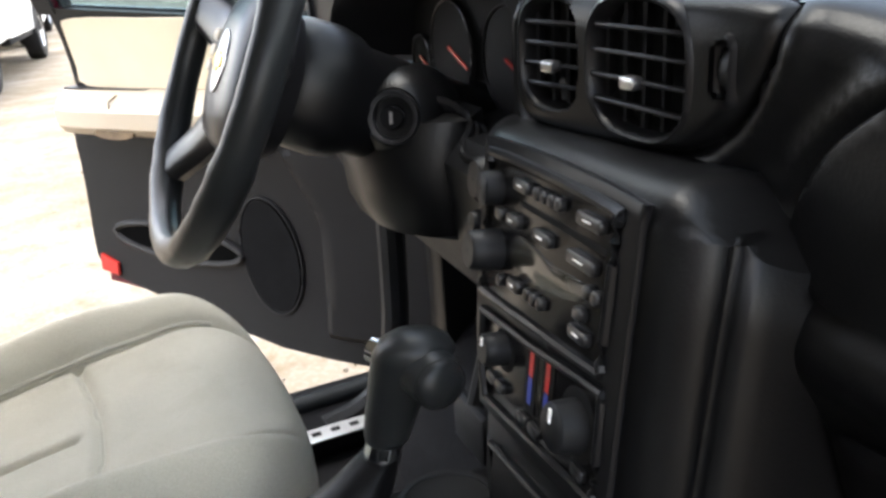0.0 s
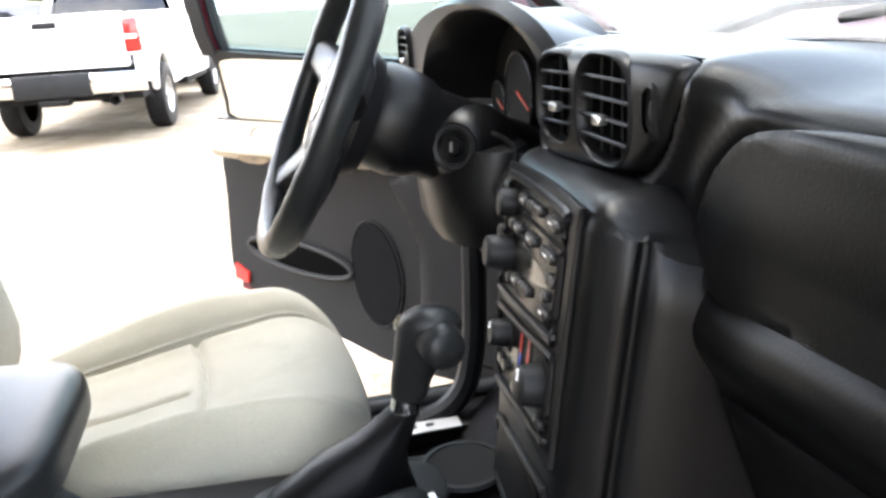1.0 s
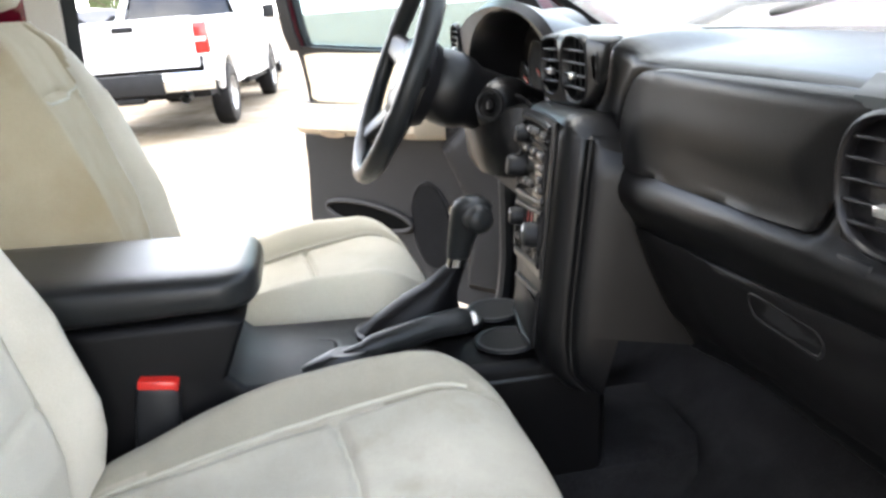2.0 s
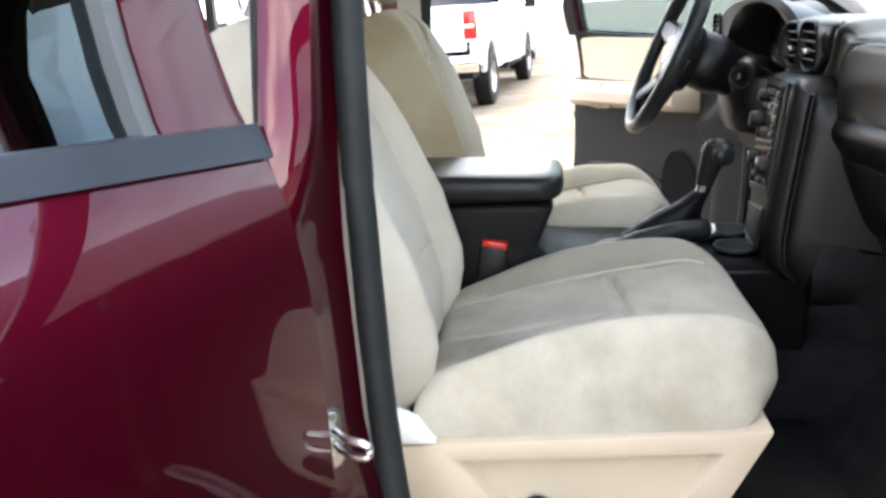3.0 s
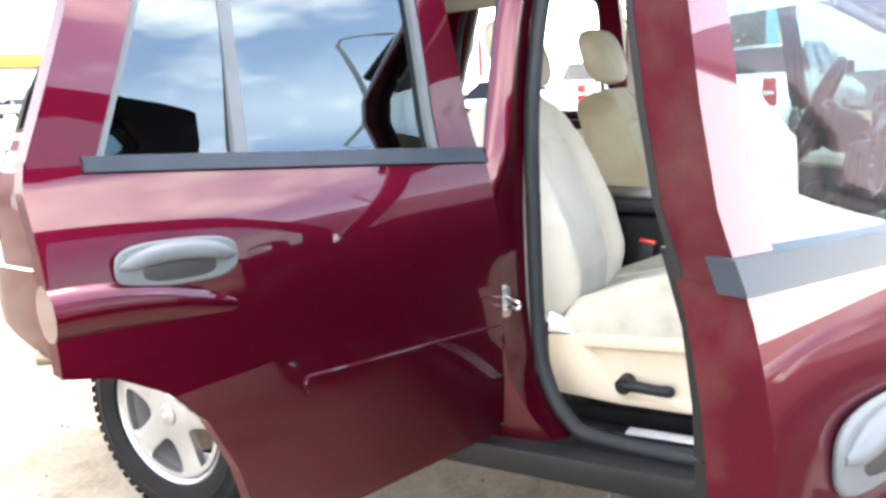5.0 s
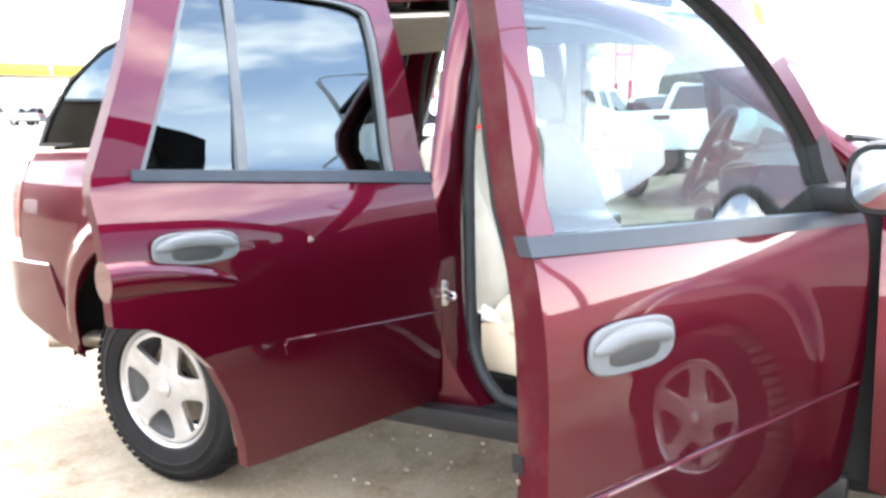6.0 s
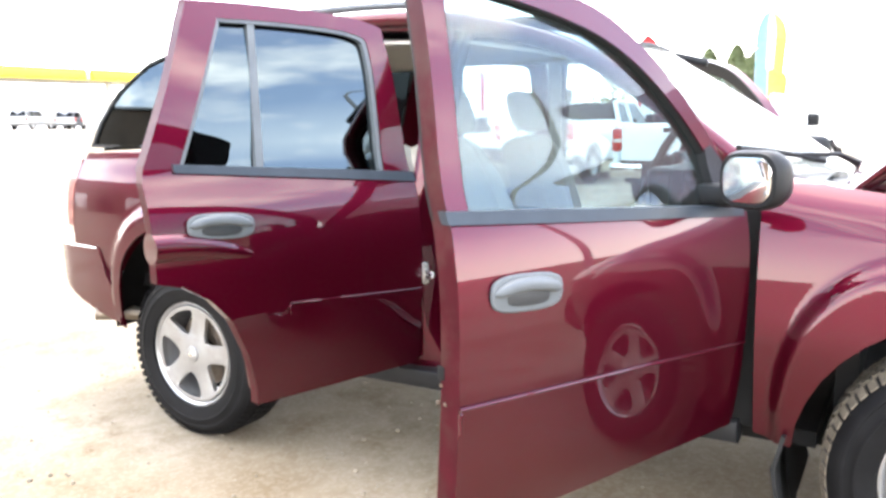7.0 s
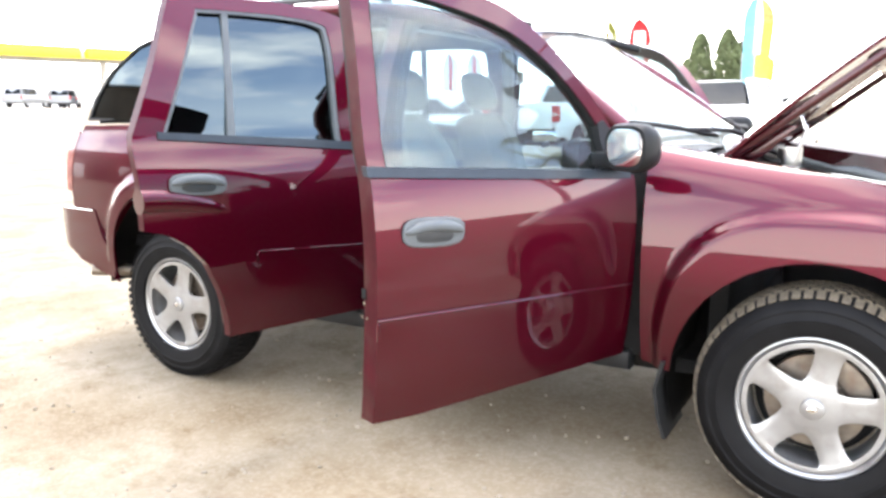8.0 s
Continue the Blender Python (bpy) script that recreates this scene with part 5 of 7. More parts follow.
def front_seat(yc, s, dx, label):
    """s: which side is the outer one."""
    seat = tagged(empty("front_seat", pose(-1.40, yc, 0.425)), label, "car seat", "front seats")
    inv = pose(1.40, -yc, -0.425)

    def add(name, bm, mat, lab=""):
        return part(name, moved(bm, inv), mat, seat, lab, smooth=50)
    cr, br = (cushion_rings(yc) if s < 0 else cushion_rings(yc, -1.69, -1.162)), back_rings(yc, dx)
    # passenger cushion darker: soiling, and stronger light offset in its colour
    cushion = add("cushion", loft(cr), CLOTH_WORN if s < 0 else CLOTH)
    back = add("backrest", loft(br), CLOTH_SIDE)
    if s > 0:
        soil_and_shade(back, CLOTH_DRIVER)
    else:
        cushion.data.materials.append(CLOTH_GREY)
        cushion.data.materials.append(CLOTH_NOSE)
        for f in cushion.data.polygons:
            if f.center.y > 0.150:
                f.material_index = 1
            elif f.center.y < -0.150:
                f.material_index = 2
    for bm in seam_lines(cr, 120, ((-0.61, 3, 100), (0.61, 3, 100)), ((66, -0.58, 0.58, 4),), Vector((0, 0, -0.0012))):
        part("seam", moved(bm, inv), SEAM, cushion, smooth=60)
    for bm in seam_lines(br, 110, ((-0.59, 4, 102), (0.59, 4, 102)), ((96, -0.56, 0.56, -3),) if s > 0 else (), Vector((-0.0012, 0, 0))):
        part("seam", moved(bm, inv), SEAM, back, smooth=60)
    hr = add("headrest", headrest_mesh(-1.853, yc, 1.405), CLOTH)
    for dy in (-0.06, 0.06):
        add("headrest_post", tube([(-1.895 + dx, yc + dy, 1.24), (-1.905 + dx, yc + dy, 1.34)], 0.007, 8), CHROME)
    add("seat_back_shell", moved(box(-0.03, 0.03, -0.20, 0.20, -0.24, 0.24, 0.02), pose(-1.80 + dx, yc, 0.95, 0, -17, 0)), TAN)
    # outer side shield with its sunk panel
    yo = yc + s * 0.252
    bm = bmesh.new()
    rim = dict(a=(-1.690, 0.668), b=(-1.690, 0.512), c=(-1.500, 0.500), d=(-1.290, 0.498), e=(-1.252, 0.508), h=(-1.236, 0.530), f=(-1.150, 0.695), g=(-1.620, 0.675),
               i=(-1.592, 0.646), j=(-1.496, 0.516), k=(-1.318, 0.516), l=(-1.216, 0.660))
    pts = {k: bm.verts.new((x, yo, z)) for k, (x, z) in rim.items()}
    pts.update({k: bm.verts.new((x, yo - s * 0.020, z)) for k, (x, z) in dict(m=(-1.576, 0.636), n=(-1.488, 0.528), o=(-1.326, 0.528), p=(-1.234, 0.648)).items()})
    for loop in ("abcjig", "cdekj", "ehflk", "fgil", "ijnm", "jkon", "klpo", "limp", "mnop"):
        bm.faces.new([pts[k] for k in loop])
    outer_edges = [e for e in bm.edges if len(e.link_faces) == 1]
    ret = bmesh.ops.extrude_edge_only(bm, edges=outer_edges)
    for v in [v for v in ret["geom"] if isinstance(v, bmesh.types.BMVert)]:
        v.co.y -= s * 0.10
    bmesh.ops.bevel(bm, geom=[e for e in bm.edges if len(e.link_faces) == 2], offset=0.004, segments=2, affect="EDGES", profile=0.5)
    shield = part("side_shield", moved(bm, inv), TAN, seat, "tan plastic seat base shield", smooth=24)
    bm = tube([(-1.478, yo + s * 0.020, 0.563), (-1.44, yo + s * 0.024, 0.563), (-1.40, yo + s * 0.022, 0.559), (-1.370, yo + s * 0.02, 0.559), (-1.360, yo + s * 0.02, 0.559), (-1.354, yo + s * 0.02, 0.559)], [0.017, 0.0145, 0.0135, 0.0155, 0.013, 0.006], 12)
    tube([(-1.479, yo - s * 0.012, 0.563), (-1.479, yo + s * 0.034, 0.563)], 0.021, 18, bm=bm, up=(1, 0, 0))
    add("recliner_lever", bm, BLACK_TRIM, "black plastic seat lever")
    add("lever_hole", tube([(-1.479, yo + s * 0.0335, 0.563), (-1.479, yo + s * 0.0348, 0.563)], 0.008, 12, up=(1, 0, 0)), DARK)
    # hinge cover of the backrest
    add("hinge_cover", prism([(-1.690, 0.675), (-1.622, 0.675), (-1.650, 0.712), (-1.685, 0.728)], "y", yo - s * 0.03, yo + s * 0.004, 0.008), WHITE_MARK, "pale plastic recliner cover")
    fr = box(-1.66, -1.20, yc - 0.20, yc + 0.20, 0.52, 0.67, 0.01)
    add("seat_pan", fr, DARK)
    for dy in (-0.19, 0.19):
        bm = box(-1.68, -1.17, yc + dy - 0.02, yc + dy + 0.02, 0.425, 0.47, 0.006)
        box(-1.60, -1.30, yc + dy - 0.012, yc + dy + 0.012, 0.465, 0.53, 0.004, bm=bm)
        add("seat_rail", bm, DARK)
    add("rail_cover", box(-1.20, -1.13, yc + s * 0.175 - 0.03, yc + s * 0.175 + 0.03, 0.428, 0.475, 0.012), BLACK_TRIM)
    return seat


front_seat(-0.365, -1, 0.0, "worn beige cloth passenger seat with tan plastic base")
front_seat(0.365, 1, 0.036, "stained beige cloth driver seat with tan plastic base")

# seat-belt buckle beside the console
bk = tagged(empty("seat_belt_buckle", pose(-1.60, -0.125, 0.60)), "black seat belt buckle with red release button", "seat belt")
part("stalk", moved(box(-0.022, 0.022, -0.008, 0.008, -0.17, 0.17, 0.006), pose(0, 0, 0, 0, 10, 0)), RUBBER, bk)
part("buckle", moved(box(-0.028, 0.028, -0.014, 0.014, 0.10, 0.232, 0.009), pose(0, 0, 0, 0, 10, 0)), BLACK_TRIM, bk)
part("release_button", moved(box(-0.025, 0.025, -0.011, 0.011, 0.225, 0.240, 0.003), pose(0, 0, 0, 0, 10, 0)), RED, bk, "red release button")
# driver's seat belt
sb = tagged(empty("seat_belt", pose(-1.80, 0.70, 0.50)), "dark grey seat belt hanging beside the door pillar", "seat belt")
part("webbing", loft([[Vector((x + a, y, z)) for a, y in ((-0.023, 0.0), (0.023, 0.0), (0.023, 0.003), (-0.023, 0.003))] for x, y, z in ((0.0, 0, 0.0), (-0.01, 0, 0.5), (0.02, 0, 0.98))]), SEAL, sb)
part("guide", box(-0.03, 0.06, -0.02, 0.015, 0.95, 1.02, 0.01), HEADLINER, sb)

# rear bench, seen past the pillar
rb = tagged(empty("rear_seat", pose(-2.35, 0, 0.425)), "beige cloth rear bench seat", "car seat")
part("cushion", box(-0.25, 0.25, -0.64, 0.64, 0.0, 0.33, 0.06, 4), CLOTH, rb)
for y0, y1 in ((-0.64, -0.12), (-0.11, 0.64)):
    part("backrest", moved(box(-0.08, 0.06, y0, y1, 0.28, 0.83, 0.05, 4), pose(-0.22, 0, 0, 0, -12, 0)), CLOTH_SIDE, rb)
for y in (-0.38, 0.38):
    part("headrest", headrest_mesh(-0.42, y, 0.90, 0.26, 0.17), CLOTH, rb)

# ---- dashboard ----
dash = tagged(empty("dashboard", pose(-0.80, 0, 1.0)), "charcoal plastic dashboard with vents, radio and glovebox", "dashboard")
DI = pose(0.80, 0, -1.0)


def dpart(name, bm, mat, lab="", parent=None, smooth=40):
    ob = part(name, moved(bm, DI), mat, parent or dash, lab, smooth)
    return ob


prof = [(-0.42, 1.168), (-0.60, 1.190), (-0.78, 1.204), (-0.88, 1.207), (-0.925, 1.205), (-0.948, 1.199), (-0.940, 1.12), (-0.940, 1.062),
        (-0.952, 1.045), (-0.964, 1.030), (-0.968, 1.005), (-0.964, 0.95), (-0.950, 0.87), (-0.915, 0.80), (-0.86, 0.755), (-0.76, 0.735), (-0.64, 0.76), (-0.55, 0.90)]
rings = []
for k in range(26):
    y = 0.125 + 0.61 * k / 25
    bow = -0.12 * max(0.0, abs(y) - 0.30) ** 2
    knees = min(1.0, max(0.0, (y - 0.16) / 0.05))          # open below on the driver's side
    ring = []
    for x, z in prof:
        nx, nz = x - bow * (1 if x < -0.8 else 0.3), z - 0.02 * max(0, abs(y) - 0.45)
        if x < -0.80 and z > 1.035:
            nx += -0.80 - x                                # cut back for the instruments
        if z < 1.035 and x < -0.7:
            nx += 0.16 * knees
            nz += knees * max(0.0, 1.03 - z) * 0.75
        ring.append(Vector((nx, y, nz)))
    rings.append(ring)
dpart("driver_dash_body", loft(rings), DASH)

SWAP = Matrix(((0, 1, 0, 0), (1, 0, 0, 0), (0, 0, 1, 0), (0, 0, 0, 1)))


def facing(poly, fx, thick, step=0.02):
    """An outline in (y, z) laid on a surface x = fx(y, z) that faces the rear."""
    return moved(skin(poly, lambda y, z: -fx(y, z), -thick, step), SWAP)


def inside(poly, y, z):
    hit = False
    for (ay, az), (by, bz) in zip(poly, poly[1:] + poly[:1]):
        if (az > z) != (bz > z) and y < (by - ay) * (z - az) / (bz - az) + ay:
            hit = not hit
    return hit


def ease(t):
    t = min(1.0, max(0.0, t))
    return t * t * (3 - 2 * t)


def outline(pts, n=5):
    return [(p.x, p.y) for p in smooth_line([(a, b, 0) for a, b in pts], n, True)]


# outlines in (y, z): passenger air-bag lid and the plate of the centre vents
lid2 = outline([(-0.170, 1.092), (-0.180, 1.126), (-0.200, 1.152), (-0.232, 1.172), (-0.29, 1.181), (-0.36, 1.183), (-0.48, 1.184), (-0.596, 1.184), (-0.604, 1.176), (-0.585, 1.14), (-0.566, 1.092), (-0.556, 1.074), (-0.53, 1.071), (-0.42, 1.067), (-0.29, 1.062), (-0.22, 1.057), (-0.186, 1.066)])
plate = outline([(0.104, 1.196), (0.112, 1.160), (0.110, 1.128), (0.092, 1.112), (0.04, 1.109), (-0.04, 1.114), (-0.092, 1.121), (-0.118, 1.133), (-0.136, 1.152), (-0.150, 1.178), (-0.156, 1.200), (-0.146, 1.210), (-0.09, 1.213), (0.0, 1.212), (0.08, 1.209)])
FACE_Z = (0.76, 0.80, 0.87, 0.93, 0.975, 0.998, 1.014, 1.030, 1.042, 1.056, 1.10, 1.15, 1.170, 1.180, 1.187, 1.192)
FACE_X = (-0.830, -0.862, -0.900, -0.924, -0.940, -0.952, -0.962, -0.966, -0.962, -0.954, -0.948, -0.948, -0.949, -0.948, -0.940, -0.925)


def pod_lift(y):
    return 0.019 * ease((y + 0.27) / 0.12)


def dash_face(y, z):
    """x of the moulded dash between the centre stack and the passenger's door."""
    lift = 0.026 * min(1.0, max(0.0, (-y - 0.24) / 0.34)) * ease((z - 0.93) / 0.06) * ease((1.10 - z) / 0.04)
    zz = z
    for _ in range(3):                                     # the pad stands higher behind the centre vents
        zz = z - pod_lift(y) * ease((zz - 1.12) / 0.07)
    zz -= lift
    x = sum(float(np.interp(zz + d, FACE_Z, FACE_X)) for d in (-0.006, -0.003, 0, 0.003, 0.006)) / 5
    x += 0.12 * max(0.0, abs(y) - 0.30) ** 2
    x -= 0.028 * ease((y + 0.176) / 0.028) * ease((1.130 - z) / 0.10)          # swells towards the centre stack
    if y > -0.24 and z > 1.06:
        d = near_edge(plate, y, z)
        if inside(plate, y, z):
            x += 0.024 * ease(d / 0.012)
        else:
            x -= 0.008 * ease((0.045 - d) / 0.04) + 0.004 * bump_at(d - 0.010, 0.007)
    if z > 1.03 and -0.66 < y < -0.12:
        d = near_edge(lid2, y, z)
        if inside(lid2, y, z):
            x += 0.004 * ease(d / 0.006)
        else:
            x -= 0.0045 * bump_at(d - 0.011, 0.006) * (0.35 + 0.65 * ease((z - 1.10) / 0.05))
    return x


def raised(y, z):
    """The lower part of the dash drawn up: its bottom edge climbs away from the centre stack."""
    if z >= 0.95:
        return z
    low = 0.795 + 0.06 * ease((-y - 0.12) / 0.30)
    return 0.95 - (0.95 - z) * (0.95 - low) / 0.19


# one moulded skin: lower edge, face, roll at the top, pad to the windscreen
zs_face = [0.760, 0.775, 0.79, 0.81, 0.84, 0.87, 0.90, 0.93] + [0.95 + 0.0056 * k for k in range(42)] + [1.184, 1.1875, 1.190]
rings = []
for k in range(156):
    y = -0.735 + 0.870 * k / 155
    drop = 0.02 * max(0, abs(y) - 0.45)
    lt = pod_lift(y)
    edge = dash_face(y, 1.190 + lt)
    low = raised(y, 0.76) - 0.76
    row = [Vector((-0.55, y, 0.93)), Vector((-0.66, y, 0.76 + low)), Vector((-0.78, y, 0.742 + low))]
    row += [Vector((dash_face(y, z), y, z - drop)) for z in [raised(y, q) + lt * ease((q - 1.12) / 0.07) for q in zs_face]]
    row += [Vector((edge + dx, y, z + lt * (1 - 3 * dx) - drop)) for dx, z in ((0.012, 1.1925), (0.032, 1.1955), (0.060, 1.1980), (0.095, 1.1995))]
    row += [Vector((x, y, z - drop)) for x, z in ((-0.79, 1.2000), (-0.70, 1.195), (-0.60, 1.188), (-0.50, 1.178), (-0.42, 1.168))]
    rings.append(row)
dpart("dash_body", loft(rings, closed_ring=False, caps=False), DASH, smooth=80)


def pad_x(y, z):
    d = min(1.0, near_edge(lid2, y, z) / 0.012)
    return dash_face(y, z) - 0.0055 * math.sqrt(1 - (1 - d) ** 2) - 0.005 * ease(near_edge(lid2, y, z) / 0.06)


dpart("airbag_panel", facing(lid2, pad_x, 0.004, 0.006), DASH, smooth=60)


# glovebox door under the ridge, with its slanting latch recess
gl = outline([(-0.215, 0.985), (-0.30, 0.992), (-0.44, 0.998), (-0.66, 1.006), (-0.69, 0.996), (-0.695, 0.90), (-0.68, 0.83), (-0.65, 0.815), (-0.40, 0.81), (-0.24, 0.815), (-0.215, 0.84), (-0.205, 0.96)], 4)
gl = [(y, raised(y, z)) for y, z in gl]
# duller console plastic here, to paint in the shade below the ridge
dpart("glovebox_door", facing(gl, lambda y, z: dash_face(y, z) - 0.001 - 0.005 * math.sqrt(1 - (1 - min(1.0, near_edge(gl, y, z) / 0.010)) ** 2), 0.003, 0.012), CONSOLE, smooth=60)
hole = [(-0.506 + a * math.cos(0.05) - b * math.sin(0.05), 0.972 + a * math.sin(0.05) + b * math.cos(0.05)) for a, b in rounded(0.100, 0.026, 0.012, 5)]
latch = dpart("glovebox_latch", facing(hole, lambda y, z: dash_face(y, z) - 0.0068, 0.002, 0.03), BLACK_TRIM, "black glovebox latch in its recess")
dpart("latch_rim", tube([(dash_face(a, b) - 0.0075, a, b) for a, b in hole + hole[:1]], 0.0028, 8), DASH2, parent=latch)


def vent(cy, cz, w, h, x, yaw=0.0, slats=5, power=3.0, tilt=0.0, lean=0.0):
    """Oval outlet: thick rounded bezel, dark well, slats, upright vanes and a bright tab."""
    m = Matrix.Translation((x, cy, cz)) @ pose(0, 0, 0, lean, tilt, yaw)
    loop = [oval(w + g, h + g, 40, power=power) for g in (0.014, 0.012, 0.006, 0.001, -0.001)]
    bm = loft([[Vector((d, a, b)) for a, b in lp] for d, lp in zip((0.004, -0.003, -0.0055, -0.003, 0.012), loop)], caps=False)
    v = dpart("air_vent", moved(bm, m), DASH2, "round-cornered air vent with silver tab", smooth=60)
    dpart("well", moved(prism(oval(w, h, 28, power=power), "x", 0.018, 0.022), m), DARK, parent=v)
    dpart("well_wall", moved(loft([[Vector((d, a, b)) for a, b in oval(w - 0.001, h - 0.001, 28, power=power)] for d in (0.010, 0.020)], caps=False), m), DARK, parent=v)
    for k in range(slats):
        z = h * (-0.5 + (k + 1.0) / (slats + 1.0))
        half = w / 2 * max(0.1, 1 - abs(2 * z / h) ** power) ** (1 / power)
        dpart("slat", moved(moved(box(-0.003, 0.009, -half, half, -0.0016, 0.0016, 0.0012, 2), pose(0, 0, z, 0, 14, 0)), m), DASH2, parent=v)
    n = max(3, round(w / 0.020))
    for k in range(n):
        y = w * (-0.5 + (k + 0.5) / n)
        half = h / 2 * max(0.1, 1 - abs(2 * y / w) ** power) ** (1 / power) * 0.97
        dpart("vane", moved(moved(box(0.008, 0.018, -0.0012, 0.0012, -half, half), pose(0, y, 0, 0, 0, 24)), m), BLACK_TRIM, parent=v)
    zt = h * (-0.5 + 2.0 / (slats + 1.0))
    dpart("tab", moved(box(-0.010, 0.000, -0.007, 0.007, zt - 0.0042, zt + 0.0042, 0.002), m), STEEL, "bright silver tab", parent=v)
    return v


# plate of the centre vents: a moulded panel with two openings and a thumb wheel
VENTS = ((0.047, 1.166, 0.070, 0.076, 3.0), (-0.052, 1.167, 0.098, 0.082, 2.8))


def plate_x(y, z):
    d = near_edge(plate, y, z)
    x = -0.9665 + 0.9 * max(0.0, y - 0.05) ** 2 * 1.6 + 1.6 * max(0.0, -0.085 - y) ** 1.9 + 9.0 * max(0.0, z - 1.185) ** 2 + 3.0 * max(0.0, 1.13 - z) ** 2
    return x + 0.010 * (1 - math.sqrt(1 - (1 - min(1.0, d / 0.010)) ** 2))


bm = facing(plate, plate_x, 0.004, 0.0032)
gone = []
for f in bm.faces:
    c = f.calc_center_median()
    for vy, vz, vw, vh, pw in VENTS:
        if abs(2 * (c.y - vy) / (vw + 0.004)) ** pw + abs(2 * (c.z - vz) / (vh + 0.004)) ** pw < 1:
            gone.append(f)
            break
    else:
        if abs(2 * (c.y + 0.1245) / 0.013) ** 4 + abs(2 * (c.z - 1.1735) / 0.034) ** 4 < 1:
            gone.append(f)
bmesh.ops.delete(bm, geom=gone, context="FACES")
dpart("vent_plate", bm, DASH, smooth=60)
vent(0.047, 1.166, 0.070, 0.076, -0.9655, 8, 4)
vent(-0.052, 1.167, 0.098, 0.082, -0.9665, 0, 4, power=2.8)
m = Matrix.Translation((-0.9615, -0.1245, 1.1735)) @ pose(0, 0, 0, 0, 0, -13)
slot = [rounded(w_, h_, r_) for w_, h_, r_ in ((0.024, 0.046, 0.011), (0.022, 0.044, 0.010), (0.017, 0.038, 0.008), (0.013, 0.034, 0.006), (0.012, 0.033, 0.006))]
dpart("thumb_wheel_slot", moved(loft([[Vector((d, a, b)) for a, b in lp] for d, lp in zip((0.004, -0.003, -0.0045, -0.002, 0.010), slot)], caps=False), m), DASH2, smooth=60)
dpart("thumb_wheel_well", moved(prism(rounded(0.013, 0.034, 0.006), "x", 0.009, 0.012), m), DARK)
dpart("thumb_wheel", moved(turned([(0.001, -0.005), (0.016, -0.005), (0.0175, 0.0), (0.016, 0.005), (0.001, 0.005)], 24), m @ pose(0.013, 0, 0)), BLACK_TRIM)

# instrument binnacle
ao = [(0.380 + 0.335 * math.cos(radians(a)), 1.03 + 0.230 * max(0, math.sin(radians(a))) ** 0.5) for a in range(180, -1, -7)]
ai = [(0.340 + 0.252 * math.cos(radians(a)), 1.075 + 0.166 * max(0, math.sin(radians(a))) ** 0.7) for a in range(180, -1, -7)]
bm = bmesh.new()
r0 = [Vector((-0.76, a, 1.03 + (b - 1.03) * 0.70)) for a, b in ao]
r1 = [Vector((-0.955 - 0.04 * (a - 0.375), a, b + 0.003)) for a, b in ao]
r2 = [Vector((-0.972 - 0.06 * (a - 0.375), a * 0.985 + 0.375 * 0.015, b - 0.008)) for a, b in ao]
r3 = [Vector((-0.970 - 0.06 * (a - 0.375), a, b + 0.006)) for a, b in ai]
r4 = [Vector((-0.962 - 0.06 * (a - 0.375), a, b)) for a, b in ai]
r5 = [Vector((-0.855, a * 0.95 + 0.340 * 0.05, b)) for a, b in ai]
loft([r0, r1, r2, r3, r4, r5], closed_ring=False, caps=False, bm=bm)
dpart("instrument_hood", bm, DASH2)
dpart("instrument_face", prism([(a * 0.95 + 0.340 * 0.05, b) for a, b in ai], "x", -0.868, -0.856), DARK)
for cy, cz, r in ((0.43, 1.125, 0.058), (0.285, 1.125, 0.058), (0.180, 1.105, 0.036), (0.525, 1.105, 0.03)):
    m = Matrix.Translation((-0.874, cy, cz))
    gauge = dpart("gauge", moved(prism(oval(2 * r, 2 * r, 30), "x", -0.003, 0.003, 0.001), m), DARK)
    dpart("gauge_ring", moved(tube([(-0.004, a, b) for a, b in oval(2 * r, 2 * r, 30)] + [(-0.004, r, 0.0)], 0.0016, 6), m), BUTTON, parent=gauge)
    dpart("needle", moved(moved(box(-0.0055, -0.0035, -0.0016, 0.0016, -0.005, r * 0.85), pose(0, 0, 0, 112, 0, 0)), m), RED, "red gauge needle", parent=gauge)
vent(0.665, 1.178, 0.056, 0.072, -0.990, 4, 5)
dpart("binnacle_base", loft([[Vector((x, y, z)) for x, z in ((-0.82, 1.075), (-0.955, 1.065), (-0.975, 1.04), (-0.965, 0.96), (-0.91, 0.86), (-0.82, 0.84))] for y in (0.15, 0.25, 0.5, 0.72)]), BLACK_TRIM)

# centre stack, turned a little towards the driver
FX = Vector((1.0, -0.12, -0.147)).normalized()
FY = Vector((0.1127, 1.0, -0.05)).normalized()
FZ = FX.cross(FY).normalized()
FO = Vector((-1.020, -0.117, 1.105))


def on_face(u, v, out=0.0):
    """u towards the driver from the corner of the bezel, v up; out of the face."""
    return Matrix.Translation(FO + FY * u + FZ * v - FX * out) @ Matrix((FX, FY, FZ)).transposed().to_4x4()


